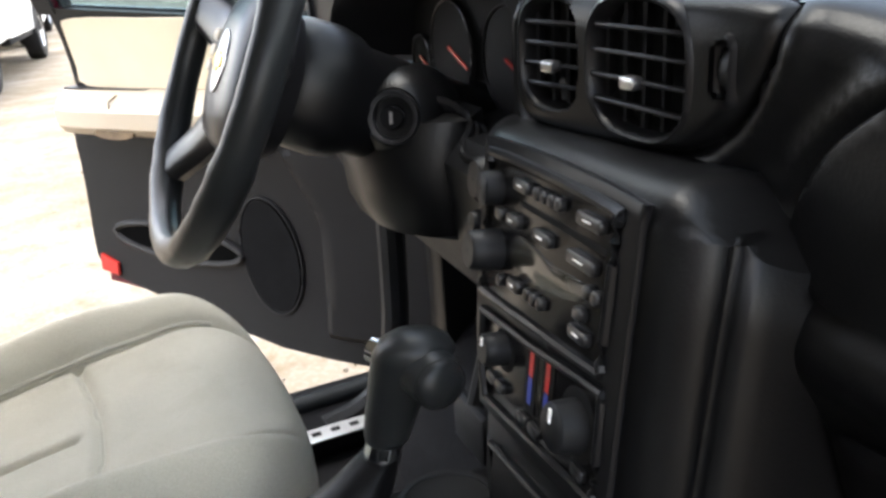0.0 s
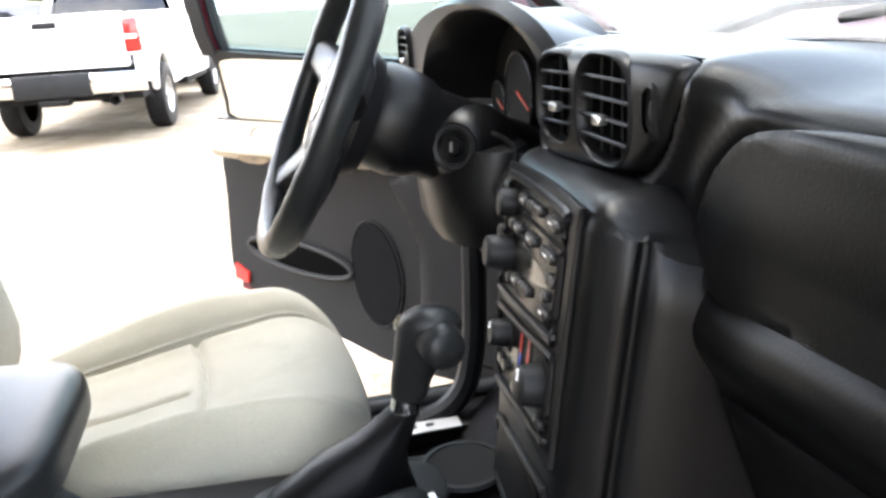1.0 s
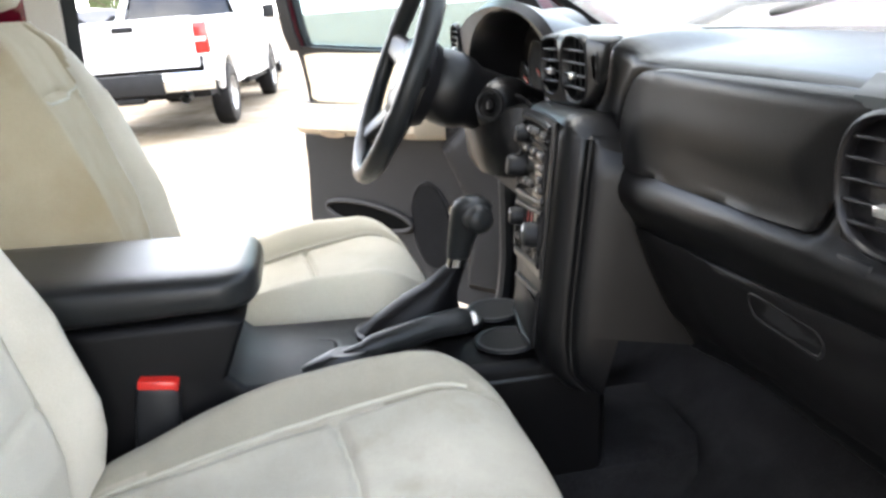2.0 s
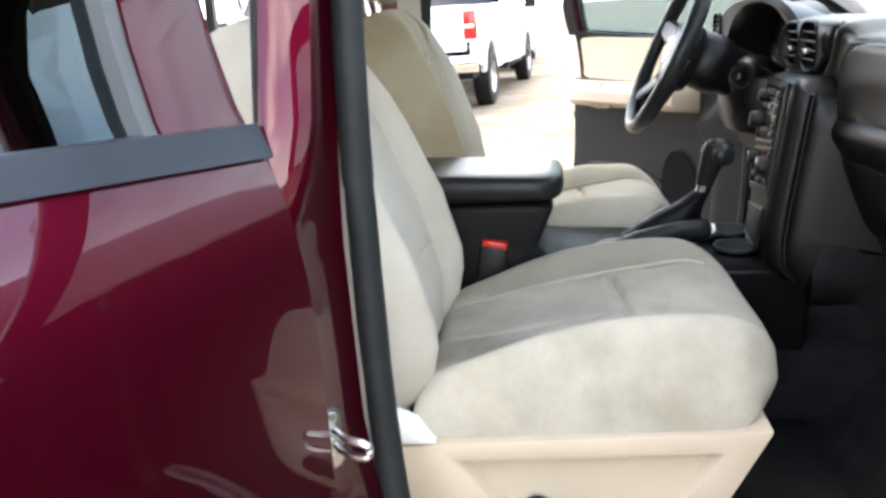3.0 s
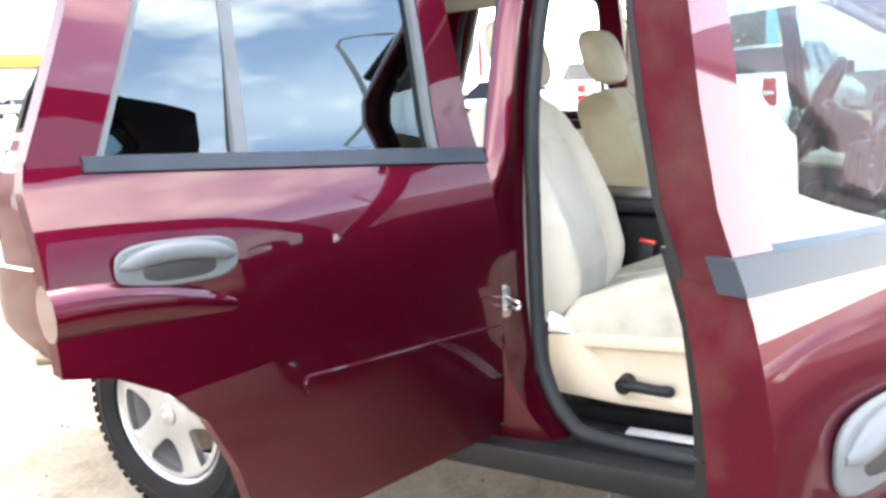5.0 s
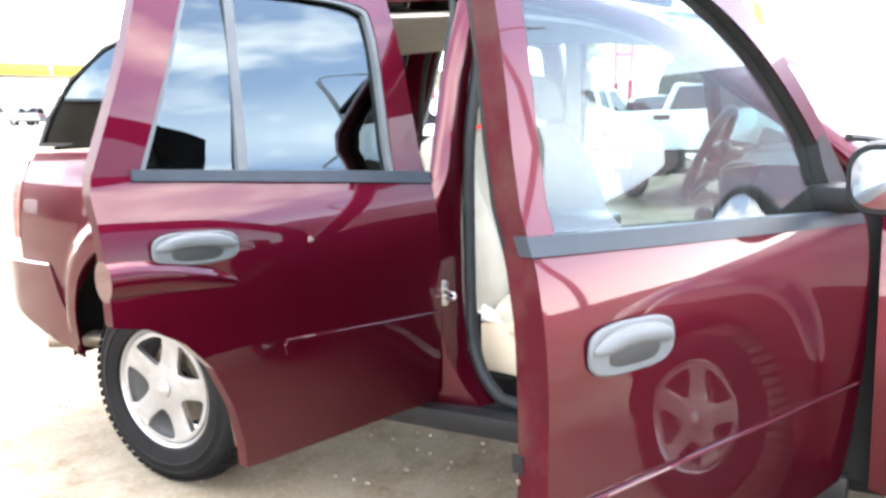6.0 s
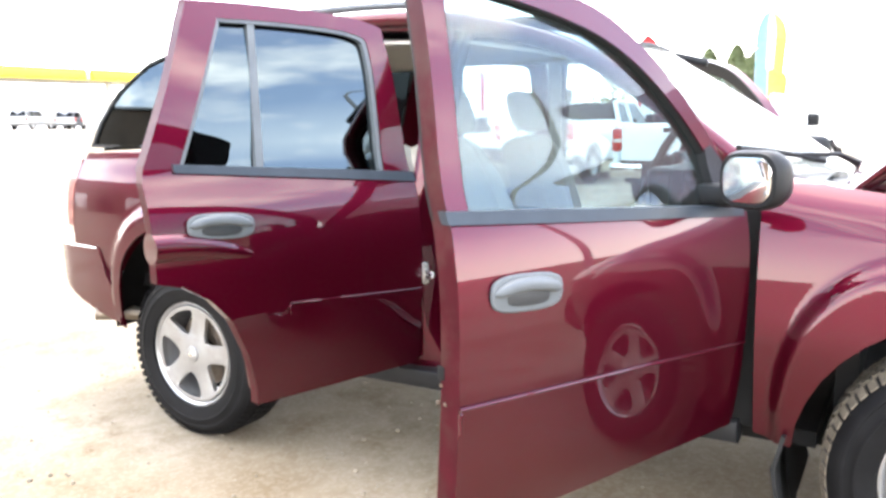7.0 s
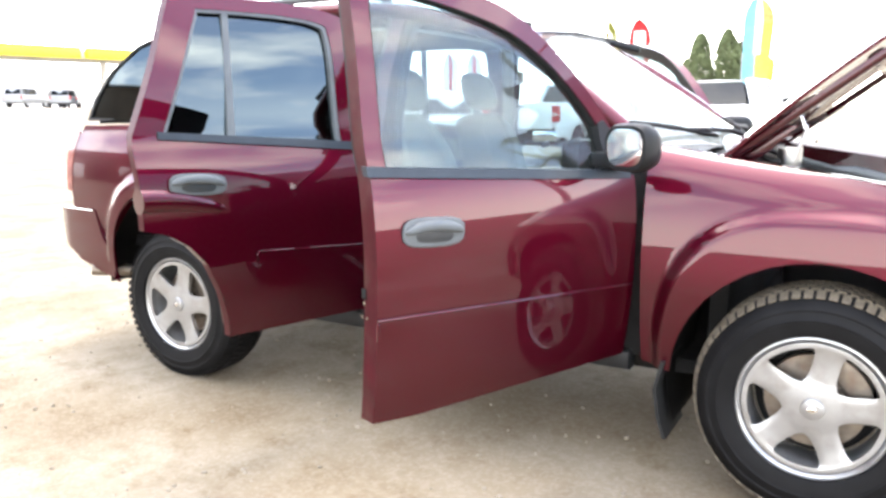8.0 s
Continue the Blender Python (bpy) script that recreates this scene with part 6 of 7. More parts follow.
rings = []
for v, dep in ((0.0225, 0.090), (0.0225, 0.060), (0.0215, 0.040), (0.0190, 0.026), (0.0145, 0.015), (0.008, 0.007), (0.0, 0.002), (-0.010, 0.0), (-0.06, 0.0), (-0.12, 0.0), (-0.18, 0.0), (-0.23, 0.0), (-0.28, 0.002), (-0.32, 0.01), (-0.345, 0.04)):
    wl_ = 0.0 if v > -0.10 else 0.075 * min(1.0, (-0.10 - v) / 0.12)
    ring = []
    for u, d in ((-0.072, 0.22), (-0.0655, 0.085), (-0.0620, 0.060), (-0.0590, 0.048), (-0.0555, 0.0425), (-0.0510, 0.0405), (-0.0470, 0.0395), (-0.0465, 0.0355), (-0.0505, 0.0335), (-0.0520, 0.030), (-0.0505, 0.024), (-0.0465, 0.0165), (-0.040, 0.0095), (-0.031, 0.004), (-0.020, 0.001), (-0.008, 0.0),
                 (0.10, 0.0), (0.214, 0.0), (0.232, 0.003), (0.262, 0.012), (0.280, 0.026), (0.288, 0.05), (0.288, 0.12)):
        uu = u if u < 0.15 else u - wl_ * (u - 0.15) / 0.138
        vv = min(v, 0.0225 - 1.1 * max(0.0, -0.022 - u))     # the corner is rounded off
        if u < -0.060:                                       # the flank ends above the foot of the stack
            vv = max(vv, -0.265)
        ring.append(FO + FY * uu + FZ * vv + FX * (d + dep))
    rings.append(ring)
dpart("centre_fascia", loft(rings, closed_ring=False, caps=False), DASH, smooth=75)


def flat(poly, u, v, out, depth, bev=0.001):
    return moved(prism(poly, "x", -depth, 0.003, bev), on_face(u, v, out))


def shaped(pts, n=3):
    return [(p.x, p.y) for p in smooth_line([(a, b, 0) for a, b in pts], n, True)]


# bezel with a window for the radio and one for the heater
radio_hole = [(0.006, -0.004), (0.10, -0.002), (0.196, -0.004), (0.202, -0.012), (0.203, -0.065), (0.202, -0.112), (0.196, -0.120), (0.10, -0.113), (0.008, -0.105), (0.002, -0.098), (0.001, -0.05), (0.001, -0.012)]
heat_hole = [(-0.004, -0.120), (0.004, -0.116), (0.10, -0.128), (0.190, -0.136), (0.196, -0.142), (0.192, -0.180), (0.178, -0.205), (0.170, -0.207), (0.09, -0.198), (0.0, -0.188), (-0.006, -0.182), (-0.006, -0.15)]
dpart("bezel_edge", flat(shaped([(-0.014, 0.006), (0.10, 0.010), (0.212, 0.006), (0.222, -0.004), (0.222, -0.08), (0.216, -0.15), (0.196, -0.212), (0.186, -0.220), (0.09, -0.212), (-0.010, -0.202), (-0.020, -0.192), (-0.020, -0.1), (-0.020, -0.006)]), 0, 0, 0.0, 0.0035, 0.002), DASH2)
dpart("radio_rim", moved(tube([(0.0, a, b) for a, b in shaped(radio_hole)] + [(0.0, *shaped(radio_hole)[0])], 0.0042, 8), on_face(0, 0, 0.0045)), DASH2)
dpart("heater_rim", moved(tube([(0.0, a, b) for a, b in shaped(heat_hole)] + [(0.0, *shaped(heat_hole)[0])], 0.0036, 8), on_face(0, 0, 0.0045)), DASH2)
radio = dpart("radio", flat(shaped(radio_hole), 0, 0, 0.0010, 0.0032), GLOSS_BLACK, "black car radio with grey display")


def on_radio(name, mat, u, v, w, h, depth=0.006, lab="", bev=0.002):
    return dpart(name, flat(rounded(w, h, min(w, h) * 0.35, 3), u, v, 0.004, depth, bev), mat, lab, radio)


def rotary(name, parent, u, v, r, length):
    return dpart(name, moved(moved(turned([(0.001, -length), (r * 0.78, -length), (r * 0.92, -length * 0.9), (r * 0.97, -length * 0.5), (r, 0.0), (r, 0.004)], 26), pose(0, 0, 0, 0, 0, -90)), on_face(u, v, 0.004)), BLACK_TRIM, "black rotary knob", parent)


dpart("display", flat(shaped([(0.135, -0.056), (0.08, -0.060), (0.03, -0.058), (0.020, -0.066), (0.045, -0.074), (0.09, -0.082), (0.140, -0.084), (0.150, -0.070)]), 0, 0, 0.0042, 0.0008, 0.0004), LCD, "", radio)
on_radio("disc_slot", DARK, 0.075, -0.0315, 0.130, 0.005, 0.0006, bev=0.0003)
rotary("knob", radio, 0.184, -0.030, 0.014, 0.016)
rotary("knob", radio, 0.176, -0.078, 0.017, 0.026)
for u, v, w in ((0.132, -0.0175, 0.026), (0.106, -0.0175, 0.009), (0.094, -0.017, 0.009), (0.082, -0.017, 0.009), (0.071, -0.0165, 0.009), (0.028, -0.017, 0.032), (0.170, -0.047, 0.014), (0.143, -0.046, 0.022), (0.092, -0.045, 0.028), (0.034, -0.044, 0.036),
                (0.132, -0.093, 0.022), (0.108, -0.092, 0.008), (0.097, -0.0915, 0.008), (0.086, -0.091, 0.008), (0.028, -0.090, 0.024), (0.030, -0.077, 0.012), (0.022, -0.060, 0.009), (0.011, -0.060, 0.009), (0.160, -0.098, 0.008)):
    on_radio("button", BUTTON, u, v, w, 0.0095)
    if w > 0.02:
        on_radio("button_mark", WHITE_MARK, u, v, w * 0.35, 0.0012, 0.0066, bev=0.0003)
hv = dpart("heater_panel", flat(shaped(heat_hole), 0, 0, 0.0010, 0.0030), GLOSS_BLACK, "black heater control panel with two knobs")
for u, v, r in ((0.146, -0.150, 0.016), (0.022, -0.150, 0.021)):
    dpart("knob_dial", flat(oval(2.4 * r, 2.4 * r, 26), u, v, 0.0036, 0.0008, 0.0003), DARK, "", hv)
    rotary("knob", hv, u, v, r * 0.85, 0.020)
    dpart("pointer", moved(box(-0.0215, -0.0195, -0.0012, 0.0012, 0.004, r * 0.65), on_face(u, v, 0.004)), WHITE_MARK, "", hv)
for u in (0.095, 0.068):
    dpart("slider_slot", moved(box(-0.0008, 0.002, -0.009, 0.009, -0.026, 0.026), on_face(u, -0.152, 0.004)), DARK, "", hv)
    dpart("hot_mark", moved(box(-0.0012, 0.002, -0.003, 0.003, 0.0, 0.022), on_face(u, -0.150, 0.004)), RED, "red temperature band", hv)
    dpart("cold_mark", moved(box(-0.0012, 0.002, -0.003, 0.003, -0.022, -0.001), on_face(u, -0.150, 0.004)), BLUE, "blue temperature band", hv)
for u, v in ((0.165, -0.184), (0.146, -0.183), (0.100, -0.187), (0.080, -0.186), (0.012, -0.178)):
    dpart("button", flat(rounded(0.016, 0.009, 0.003), u, v, 0.004, 0.004, 0.001), BUTTON, "", hv)
# switch column beside the bezel, towards the driver
for u, v, r in ((0.246, -0.036, 0.020), (0.246, -0.074, 0.011), (0.238, -0.100, 0.015)):
    dpart("switch", moved(moved(turned([(0.001, -0.012), (r * 0.8, -0.011), (r, -0.006), (r, 0.008)], 20), pose(0, 0, 0, 0, 0, -90)), on_face(u, v, -0.008)), BLACK_TRIM)
dpart("ash_tray_rim", moved(tube([(0, -0.012, -0.226), (0, 0.08, -0.236), (0, 0.165, -0.246), (0, 0.150, -0.30), (0, 0.08, -0.31), (0, -0.005, -0.30), (0, -0.012, -0.226)], 0.004, 8), on_face(0, 0, 0.001)), DASH2)
dpart("ash_tray", flat(rounded(0.16, 0.06, 0.01), 0.078, -0.268, 0.001, 0.002), CONSOLE)
# knee panel and driver's lower dash
dpart("knee_panel", loft([[Vector((x + 0.05, y, z)) for x, z in ((-0.85, 1.04), (-0.985, 1.04), (-1.010, 0.985), (-1.012, 0.960), (-1.000, 0.945), (-0.93, 0.90), (-0.86, 0.80), (-0.80, 0.78))] for y in (0.185, 0.35, 0.55, 0.72)]), DASH)
# stepped edge of the instrument panel, running from the column to the centre stack
edge_line = [(-0.992, 0.330, 1.110), (-0.985, 0.298, 1.104), (-0.955, 0.268, 1.094), (-0.945, 0.245, 1.076), (-0.958, 0.236, 1.058), (-0.965, 0.215, 1.050), (-0.968, 0.17, 1.056)]
for k in range(3):
    dpart("panel_edge", tube(smooth_line([(x + 0.007 * k, y - 0.003 * k, z - 0.006 * k) for x, y, z in edge_line], 6), 0.0042, 8), DASH2)
# passenger corner vent
dpart("corner_pod", loft([[Vector((x, y, z)) for x, z in ((-0.86, 1.198 - d), (-0.925 + d, 1.196 - d), (-0.942 + d, 1.182 - d), (-0.946 + d, 1.12), (-0.944 + d, 1.06 + d), (-0.925 + d, 1.045 + d), (-0.86, 1.04))] for y, d in ((-0.572, 0.008), (-0.582, 0.0), (-0.68, 0.0), (-0.712, 0.01), (-0.728, 0.03))]), DASH2)
vent(-0.634, 1.124, 0.090, 0.094, -0.946, 6, 5, power=2.4)
dpart("vent_switch", box(-0.952, -0.935, -0.625, -0.585, 1.052, 1.066, 0.004), BLACK_TRIM)
# pedals
for y0, y1, z0, z1, x, xt in ((0.24, 0.30, 0.50, 0.62, -0.85, -0.80), (0.36, 0.46, 0.56, 0.64, -0.89, -0.82)):
    bm = box(x - 0.01, x + 0.01, y0, y1, z0, z1, 0.008)
    tube([(x, (y0 + y1) / 2, z1 - 0.02), (xt, (y0 + y1) / 2, 0.85)], 0.012, 8, bm=bm)
    dpart("pedal", bm, RUBBER)

# ---- steering wheel and column ----
SWC = Vector((-1.160, 0.372, 1.152))
SWM = Matrix.Translation(SWC) @ Matrix(((0.0, 0.42, -0.907), (-1.0, 0.0, 0.0), (0.0, 0.907, 0.42))).to_4x4()   # local x right, y up the rim, z to the driver
sw = tagged(empty("steering_wheel", SWM), "black leather steering wheel with grey hub and gold badge", "steering wheel")
bm = bmesh.new()
rings = []
for k in range(64):
    a = 2 * math.pi * k / 64
    grip = 1.0 + (0.10 if 20 < (math.degrees(a) % 180) < 60 or 120 < (math.degrees(a) % 180) < 160 else 0) + 0.03 * math.sin(a * 30)
    c = Vector((0.198 * math.cos(a), 0.198 * math.sin(a), 0))
    d = Vector((math.cos(a), math.sin(a), 0))
    rings.append([c + d * 0.0158 * grip * math.cos(q) + Vector((0, 0, 0.0175 * grip * math.sin(q))) for q in [2 * math.pi * j / 14 for j in range(14)]])
loft(rings + [rings[0]], caps=False, bm=bm)
bmesh.ops.remove_doubles(bm, verts=bm.verts, dist=1e-5)
part("rim", bm, LEATHER, sw)
rings = []
for t, sc in ((-0.065, 0.85), (-0.042, 1.0), (-0.020, 0.97), (-0.008, 0.84), (-0.002, 0.55), (-0.001, 0.05)):
    rings.append([Vector((a * sc, b * sc - 0.006, t)) for a, b in oval(0.190, 0.172, 36, power=2.6)])
part("hub_pad", loft(rings), DASH2, sw, "charcoal airbag cover")
for a, wdt in ((14, 0.066), (166, 0.066), (228, 0.058), (312, 0.058)):
    c, s_ = math.cos(radians(a)), math.sin(radians(a))
    rings = []
    for r, w2, z in ((0.055, wdt * 0.75, -0.028), (0.09, wdt * 0.62, -0.028), (0.13, wdt * 0.50, -0.022), (0.165, wdt * 0.46, -0.012), (0.194, wdt * 0.46, -0.003)):
        rings.append([Vector((r * c - w2 * q * s_, r * s_ + w2 * q * c, z + dz)) for q, dz in ((-1, 0), (-0.85, 0.009), (-0.5, 0.014), (0.5, 0.014), (0.85, 0.009), (1, 0), (0.6, -0.016), (-0.6, -0.016))])
    part("spoke", loft(rings), DASH2, sw, smooth=50)
for sx in (-1,):
    for j in range(3):
        part("wheel_button", box(sx * 0.095 - 0.012, sx * 0.095 + 0.012, -0.012 + 0.017 * j - 0.007, -0.012 + 0.017 * j + 0.007, -0.024, -0.006, 0.003), TAN, sw, "pale rubbed button")
part("badge_oval", moved(prism(oval(0.050, 0.066, 26), "z", -0.003, 0.0010, 0.001), pose(0, 0, 0)), STEEL, sw)
bm = box(-0.020, 0.020, -0.006, 0.006, 0.0005, 0.0035, 0.001)
box(-0.008, 0.008, -0.011, 0.011, 0.0005, 0.0033, 0.001, bm=bm)
part("badge", bm, GOLD, sw, "gold badge")

col = tagged(empty("steering_column", pose(-1.05, 0.37, 1.09)), "black plastic steering column with ignition switch", "steering column")
CI = pose(1.05, -0.37, -1.09)
ax = Vector((0.907, 0, -0.42))
rings = []
for d, w2, h2 in ((0.046, 0.058, 0.052), (0.056, 0.068, 0.062), (0.075, 0.076, 0.068), (0.105, 0.078, 0.070), (0.125, 0.074, 0.066), (0.140, 0.066, 0.058), (0.20, 0.066, 0.058), (0.30, 0.064, 0.056)):
    c = SWC + ax * d + Vector((0, -0.008, 0.004))
    up = Vector((0.42, 0, 0.907))
    rings.append([c + up * h2 * math.copysign(abs(math.sin(q)) ** 0.7, math.sin(q)) + Vector((0, 1, 0)) * w2 * math.copysign(abs(math.cos(q)) ** 0.7, math.cos(q)) for q in [2 * math.pi * j / 24 for j in range(24)]])
part("shroud", moved(loft(rings), CI), DASH, col)
ig_n = Vector((0.62, 0.76, -0.16)).normalized()          # into the column
ig_x = ig_n.cross(Vector((0, 0, 1))).normalized()
ig_z = ig_x.cross(ig_n)
IGM = CI @ (Matrix.Translation((-1.011, 0.285, 1.086)) @ Matrix((ig_x, ig_n, ig_z)).transposed().to_4x4())
part("ignition_housing", moved(turned([(0.001, 0.002), (0.026, 0.002), (0.030, 0.0), (0.034, 0.003), (0.042, 0.012), (0.050, 0.030), (0.054, 0.07)], 30), IGM), DASH, col, "black ignition switch surround")
part("ignition_ring", moved(turned([(0.021, 0.003), (0.022, -0.003), (0.027, -0.004), (0.028, 0.003)], 30), IGM), BUTTON, col)
part("key_barrel", moved(turned([(0.001, -0.008), (0.011, -0.008), (0.013, -0.004), (0.013, 0.003)], 20), IGM), GLOSS_BLACK, col)
part("key_slot", moved(box(-0.0015, 0.0015, -0.0092, -0.0078, -0.006, 0.006), IGM), STEEL, col)
part("indicator_stalk", moved(tube([(-1.08, 0.47, 1.12), (-1.10, 0.53, 1.13), (-1.12, 0.60, 1.135)], [0.010, 0.009, 0.014], 10), CI), DASH, col)
part("lower_cover", moved(loft([[Vector((x, y, z)) for x, z in ((-0.93, 1.09), (-1.02 + e, 1.08), (-1.038 + e, 1.04), (-1.034 + e, 0.985), (-1.022 + e, 0.958), (-0.99 + e, 0.948), (-0.93, 0.95))] for y, e in ((0.455, 0.05), (0.44, 0.015), (0.40, 0.0), (0.33, 0.0), (0.29, 0.012), (0.26, 0.035), (0.245, 0.07))]), CI), DASH, col)

# ---- centre console ----
con = tagged(empty("centre_console", pose(-1.40, 0, 0.425)), "charcoal plastic centre console with armrest and cup holders", "console")
KI = pose(1.40, 0, -0.425)


def cpart(name, bm, mat, lab="", parent=None, smooth=40):
    return part(name, moved(bm, KI), mat, parent or con, lab, smooth)


body = [(-1.00, 0.45), (-0.975, 0.52), (-0.958, 0.61), (-0.955, 0.70), (-0.965, 0.762), (-1.00, 0.775), (-1.20, 0.785), (-1.40, 0.795), (-1.455, 0.800), (-1.475, 0.82), (-1.442, 0.895), (-1.47, 0.905), (-1.82, 0.910), (-1.85, 0.89), (-1.86, 0.45)]
cpart("console_body", prism(body, "y", -0.118, 0.118, 0.014, 3), CONSOLE)
cpart("side_line", tube([(-0.985, -0.1185, 0.752), (-1.15, -0.1185, 0.755), (-1.26, -0.1185, 0.748)], 0.003, 6), BUTTON)
rings = []
for k in range(22):
    d = 0.16 * (k / 14) ** 2.2 if k < 15 else 0.16 + 0.26 * (k - 14) / 7
    x = -1.420 - d
    pl = (1 - (1 - min(1.0, d / 0.055)) ** 2.2) ** 0.45
    pv = (1 - (1 - min(1.0, d / 0.030)) ** 2.2) ** 0.45
    top, bot = 0.958 + 0.02 * min(1.0, d / 0.4), 0.905
    zc, hh = (top + bot) / 2, (top - bot) / 2 * (0.25 + 0.75 * pv)
    rings.append([Vector((x, (0.050 + 0.072 * pl) * math.copysign(abs(math.cos(q)) ** 0.4, math.cos(q)), zc + hh * math.copysign(abs(math.sin(q)) ** 0.5, math.sin(q)))) for q in [2 * math.pi * j / 32 for j in range(32)]])
cpart("armrest_lid", loft(rings), LEATHER, "black padded armrest lid", smooth=60)
for x, y, r in ((-1.365, 0.0, 0.038), (-1.075, 0.060, 0.040), (-1.085, -0.060, 0.040)):
    bm = turned([(r + 0.006, -0.001), (r + 0.005, 0.004), (r, 0.004), (r - 0.002, -0.002)], 30)
    cpart("cup_holder_rim", moved(bm, pose(x, y, 0.789) @ pose(0, 0, 0, 90, 0, 0)), BLACK_TRIM)
    # flat black disc paints the dark inside of the cup hole
    cpart("cup_holder", moved(prism(oval(2 * r, 2 * r, 28), "z", 0, 0.0012), pose(x, y, 0.7905)), DARK)
cpart("gear_surround", moved(prism(oval(0.20, 0.105, 30, power=3), "z", 0, 0.010, 0.004), pose(-1.20, 0.035, 0.786)), BLACK_TRIM)
gear = tagged(empty("gear_lever", pose(-1.19, 0.03, 0.795)), "black automatic gear lever with leather boot and chrome collar", "gear lever")
GI = pose(1.19, -0.03, -0.795)
rings = []
for k, (x, z, rx_, ry_) in enumerate(((-1.215, 0.792, 0.085, 0.042), (-1.205, 0.815, 0.066, 0.036), (-1.185, 0.84, 0.046, 0.030), (-1.158, 0.860, 0.028, 0.022), (-1.138, 0.882, 0.0165, 0.0160))):
    rings.append([Vector((x + rx_ * math.cos(q) * (1 + 0.06 * math.sin(7 * q + k * 2)), 0.03 + 0.0012 * k + ry_ * math.sin(q) * (1 + 0.06 * math.sin(5 * q + k)), z)) for q in [2 * math.pi * j / 26 for j in range(26)]])
part("leather_boot", moved(loft(rings), GI), CONSOLE, gear, "creased black leather boot", 60)
part("collar", moved(tube([(-1.136, 0.036, 0.878), (-1.132, 0.034, 0.896)], 0.0150, 24, up=(1, 0, 0)), GI), CHROME, gear, "chrome collar")
rings = []
for x, y, z, a, b in ((-1.133, 0.034, 0.894, 0.0150, 0.0150), (-1.131, 0.033, 0.900, 0.0178, 0.0178), (-1.127, 0.031, 0.918, 0.0195, 0.0190), (-1.121, 0.027, 0.938, 0.0225, 0.0205), (-1.115, 0.022, 0.955, 0.0270, 0.0230), (-1.110, 0.017, 0.970, 0.0300, 0.0260), (-1.107, 0.013, 0.981, 0.0280, 0.0250), (-1.105, 0.011, 0.988, 0.0215, 0.0190), (-1.104, 0.010, 0.992, 0.0120, 0.0105), (-1.104, 0.010, 0.993, 0.0020, 0.0020)):
    rings.append([Vector((x + a * math.cos(q), y + b * math.sin(q), z - 0.18 * a * math.cos(q))) for q in [2 * math.pi * j / 28 for j in range(28)]])
part("knob", moved(loft(rings), GI), LEATHER, gear, smooth=60)
part("knob_end", moved(tube([(-1.108, 0.010, 0.966), (-1.105, -0.010, 0.964), (-1.104, -0.021, 0.963), (-1.1035, -0.025, 0.963), (-1.103, -0.0265, 0.963)], [0.021, 0.0205, 0.0185, 0.0155, 0.004], 24, up=(0, 0, 1)), GI), LEATHER, gear, smooth=60)
part("button", moved(tube([(-1.124, 0.034, 0.966), (-1.131, 0.046, 0.968), (-1.132, 0.048, 0.968)], [0.0105, 0.0100, 0.006], 16), GI), CHROME, gear, "chrome release button")
part("knob_seam", moved(tube([(-1.1045 + 0.0188 * math.cos(q), -0.0195, 0.963 + 0.0188 * math.sin(q)) for q in [2 * math.pi * j / 24 for j in range(25)]], 0.0009, 6), GI), DARK, gear)
brake = tagged(empty("parking_brake", pose(-1.30, -0.065, 0.80)), "black parking brake lever with white tipped button", "brake lever")
BI = pose(1.30, 0.065, -0.80)
part("grip", moved(tube(smooth_line([(-1.32, -0.068, 0.800), (-1.26, -0.060, 0.812), (-1.19, -0.050, 0.822), (-1.135, -0.040, 0.822)], 4), [0.014] * 3 + [0.019] * 7 + [0.020] * 2 + [0.015], 12), BI), LEATHER, brake)
part("button", moved(tube([(-1.140, -0.041, 0.822), (-1.126, -0.038, 0.822)], 0.010, 10), BI), WHITE_MARK, brake, "white button")
part("boot", moved(loft([[Vector((x + a * math.cos(q), -0.068 + b * math.sin(q), z)) for q in [2 * math.pi * j / 18 for j in range(18)]] for x, z, a, b in ((-1.33, 0.786, 0.065, 0.032), (-1.325, 0.80, 0.05, 0.026), (-1.315, 0.812, 0.03, 0.019))]), BI), LEATHER, brake)

# ---- round about ----
post = tagged(empty("street_lamp", pose(16.4, 7.1, 0)), "grey street lamp on a tall pole beyond the car's nose", "street lamp")
part("pole", tube([(0, 0, 0), (0, 0, 5.0), (0, 0, 9.6)], [0.13, 0.11, 0.08], 14), POLE_GREY, post)
part("arm", tube(smooth_line([(0, 0, 9.4), (0, 0.25, 9.95), (0, 0.9, 10.15), (0, 1.5, 10.2)], 5), 0.05, 10), POLE_GREY, post)
part("lamp_head", loft([[Vector((0.13 * e * math.cos(q), y, 10.2 + 0.07 * e * math.sin(q))) for q in [2 * math.pi * j / 14 for j in range(14)]] for y, e in ((1.35, 0.4), (1.5, 0.9), (1.8, 1.0), (2.0, 0.8), (2.08, 0.3))]), POLE_GREY, post)
part("base_plate", box(-0.25, 0.25, -0.25, 0.25, 0.0, 0.04, 0.01), POLE_GREY, post)

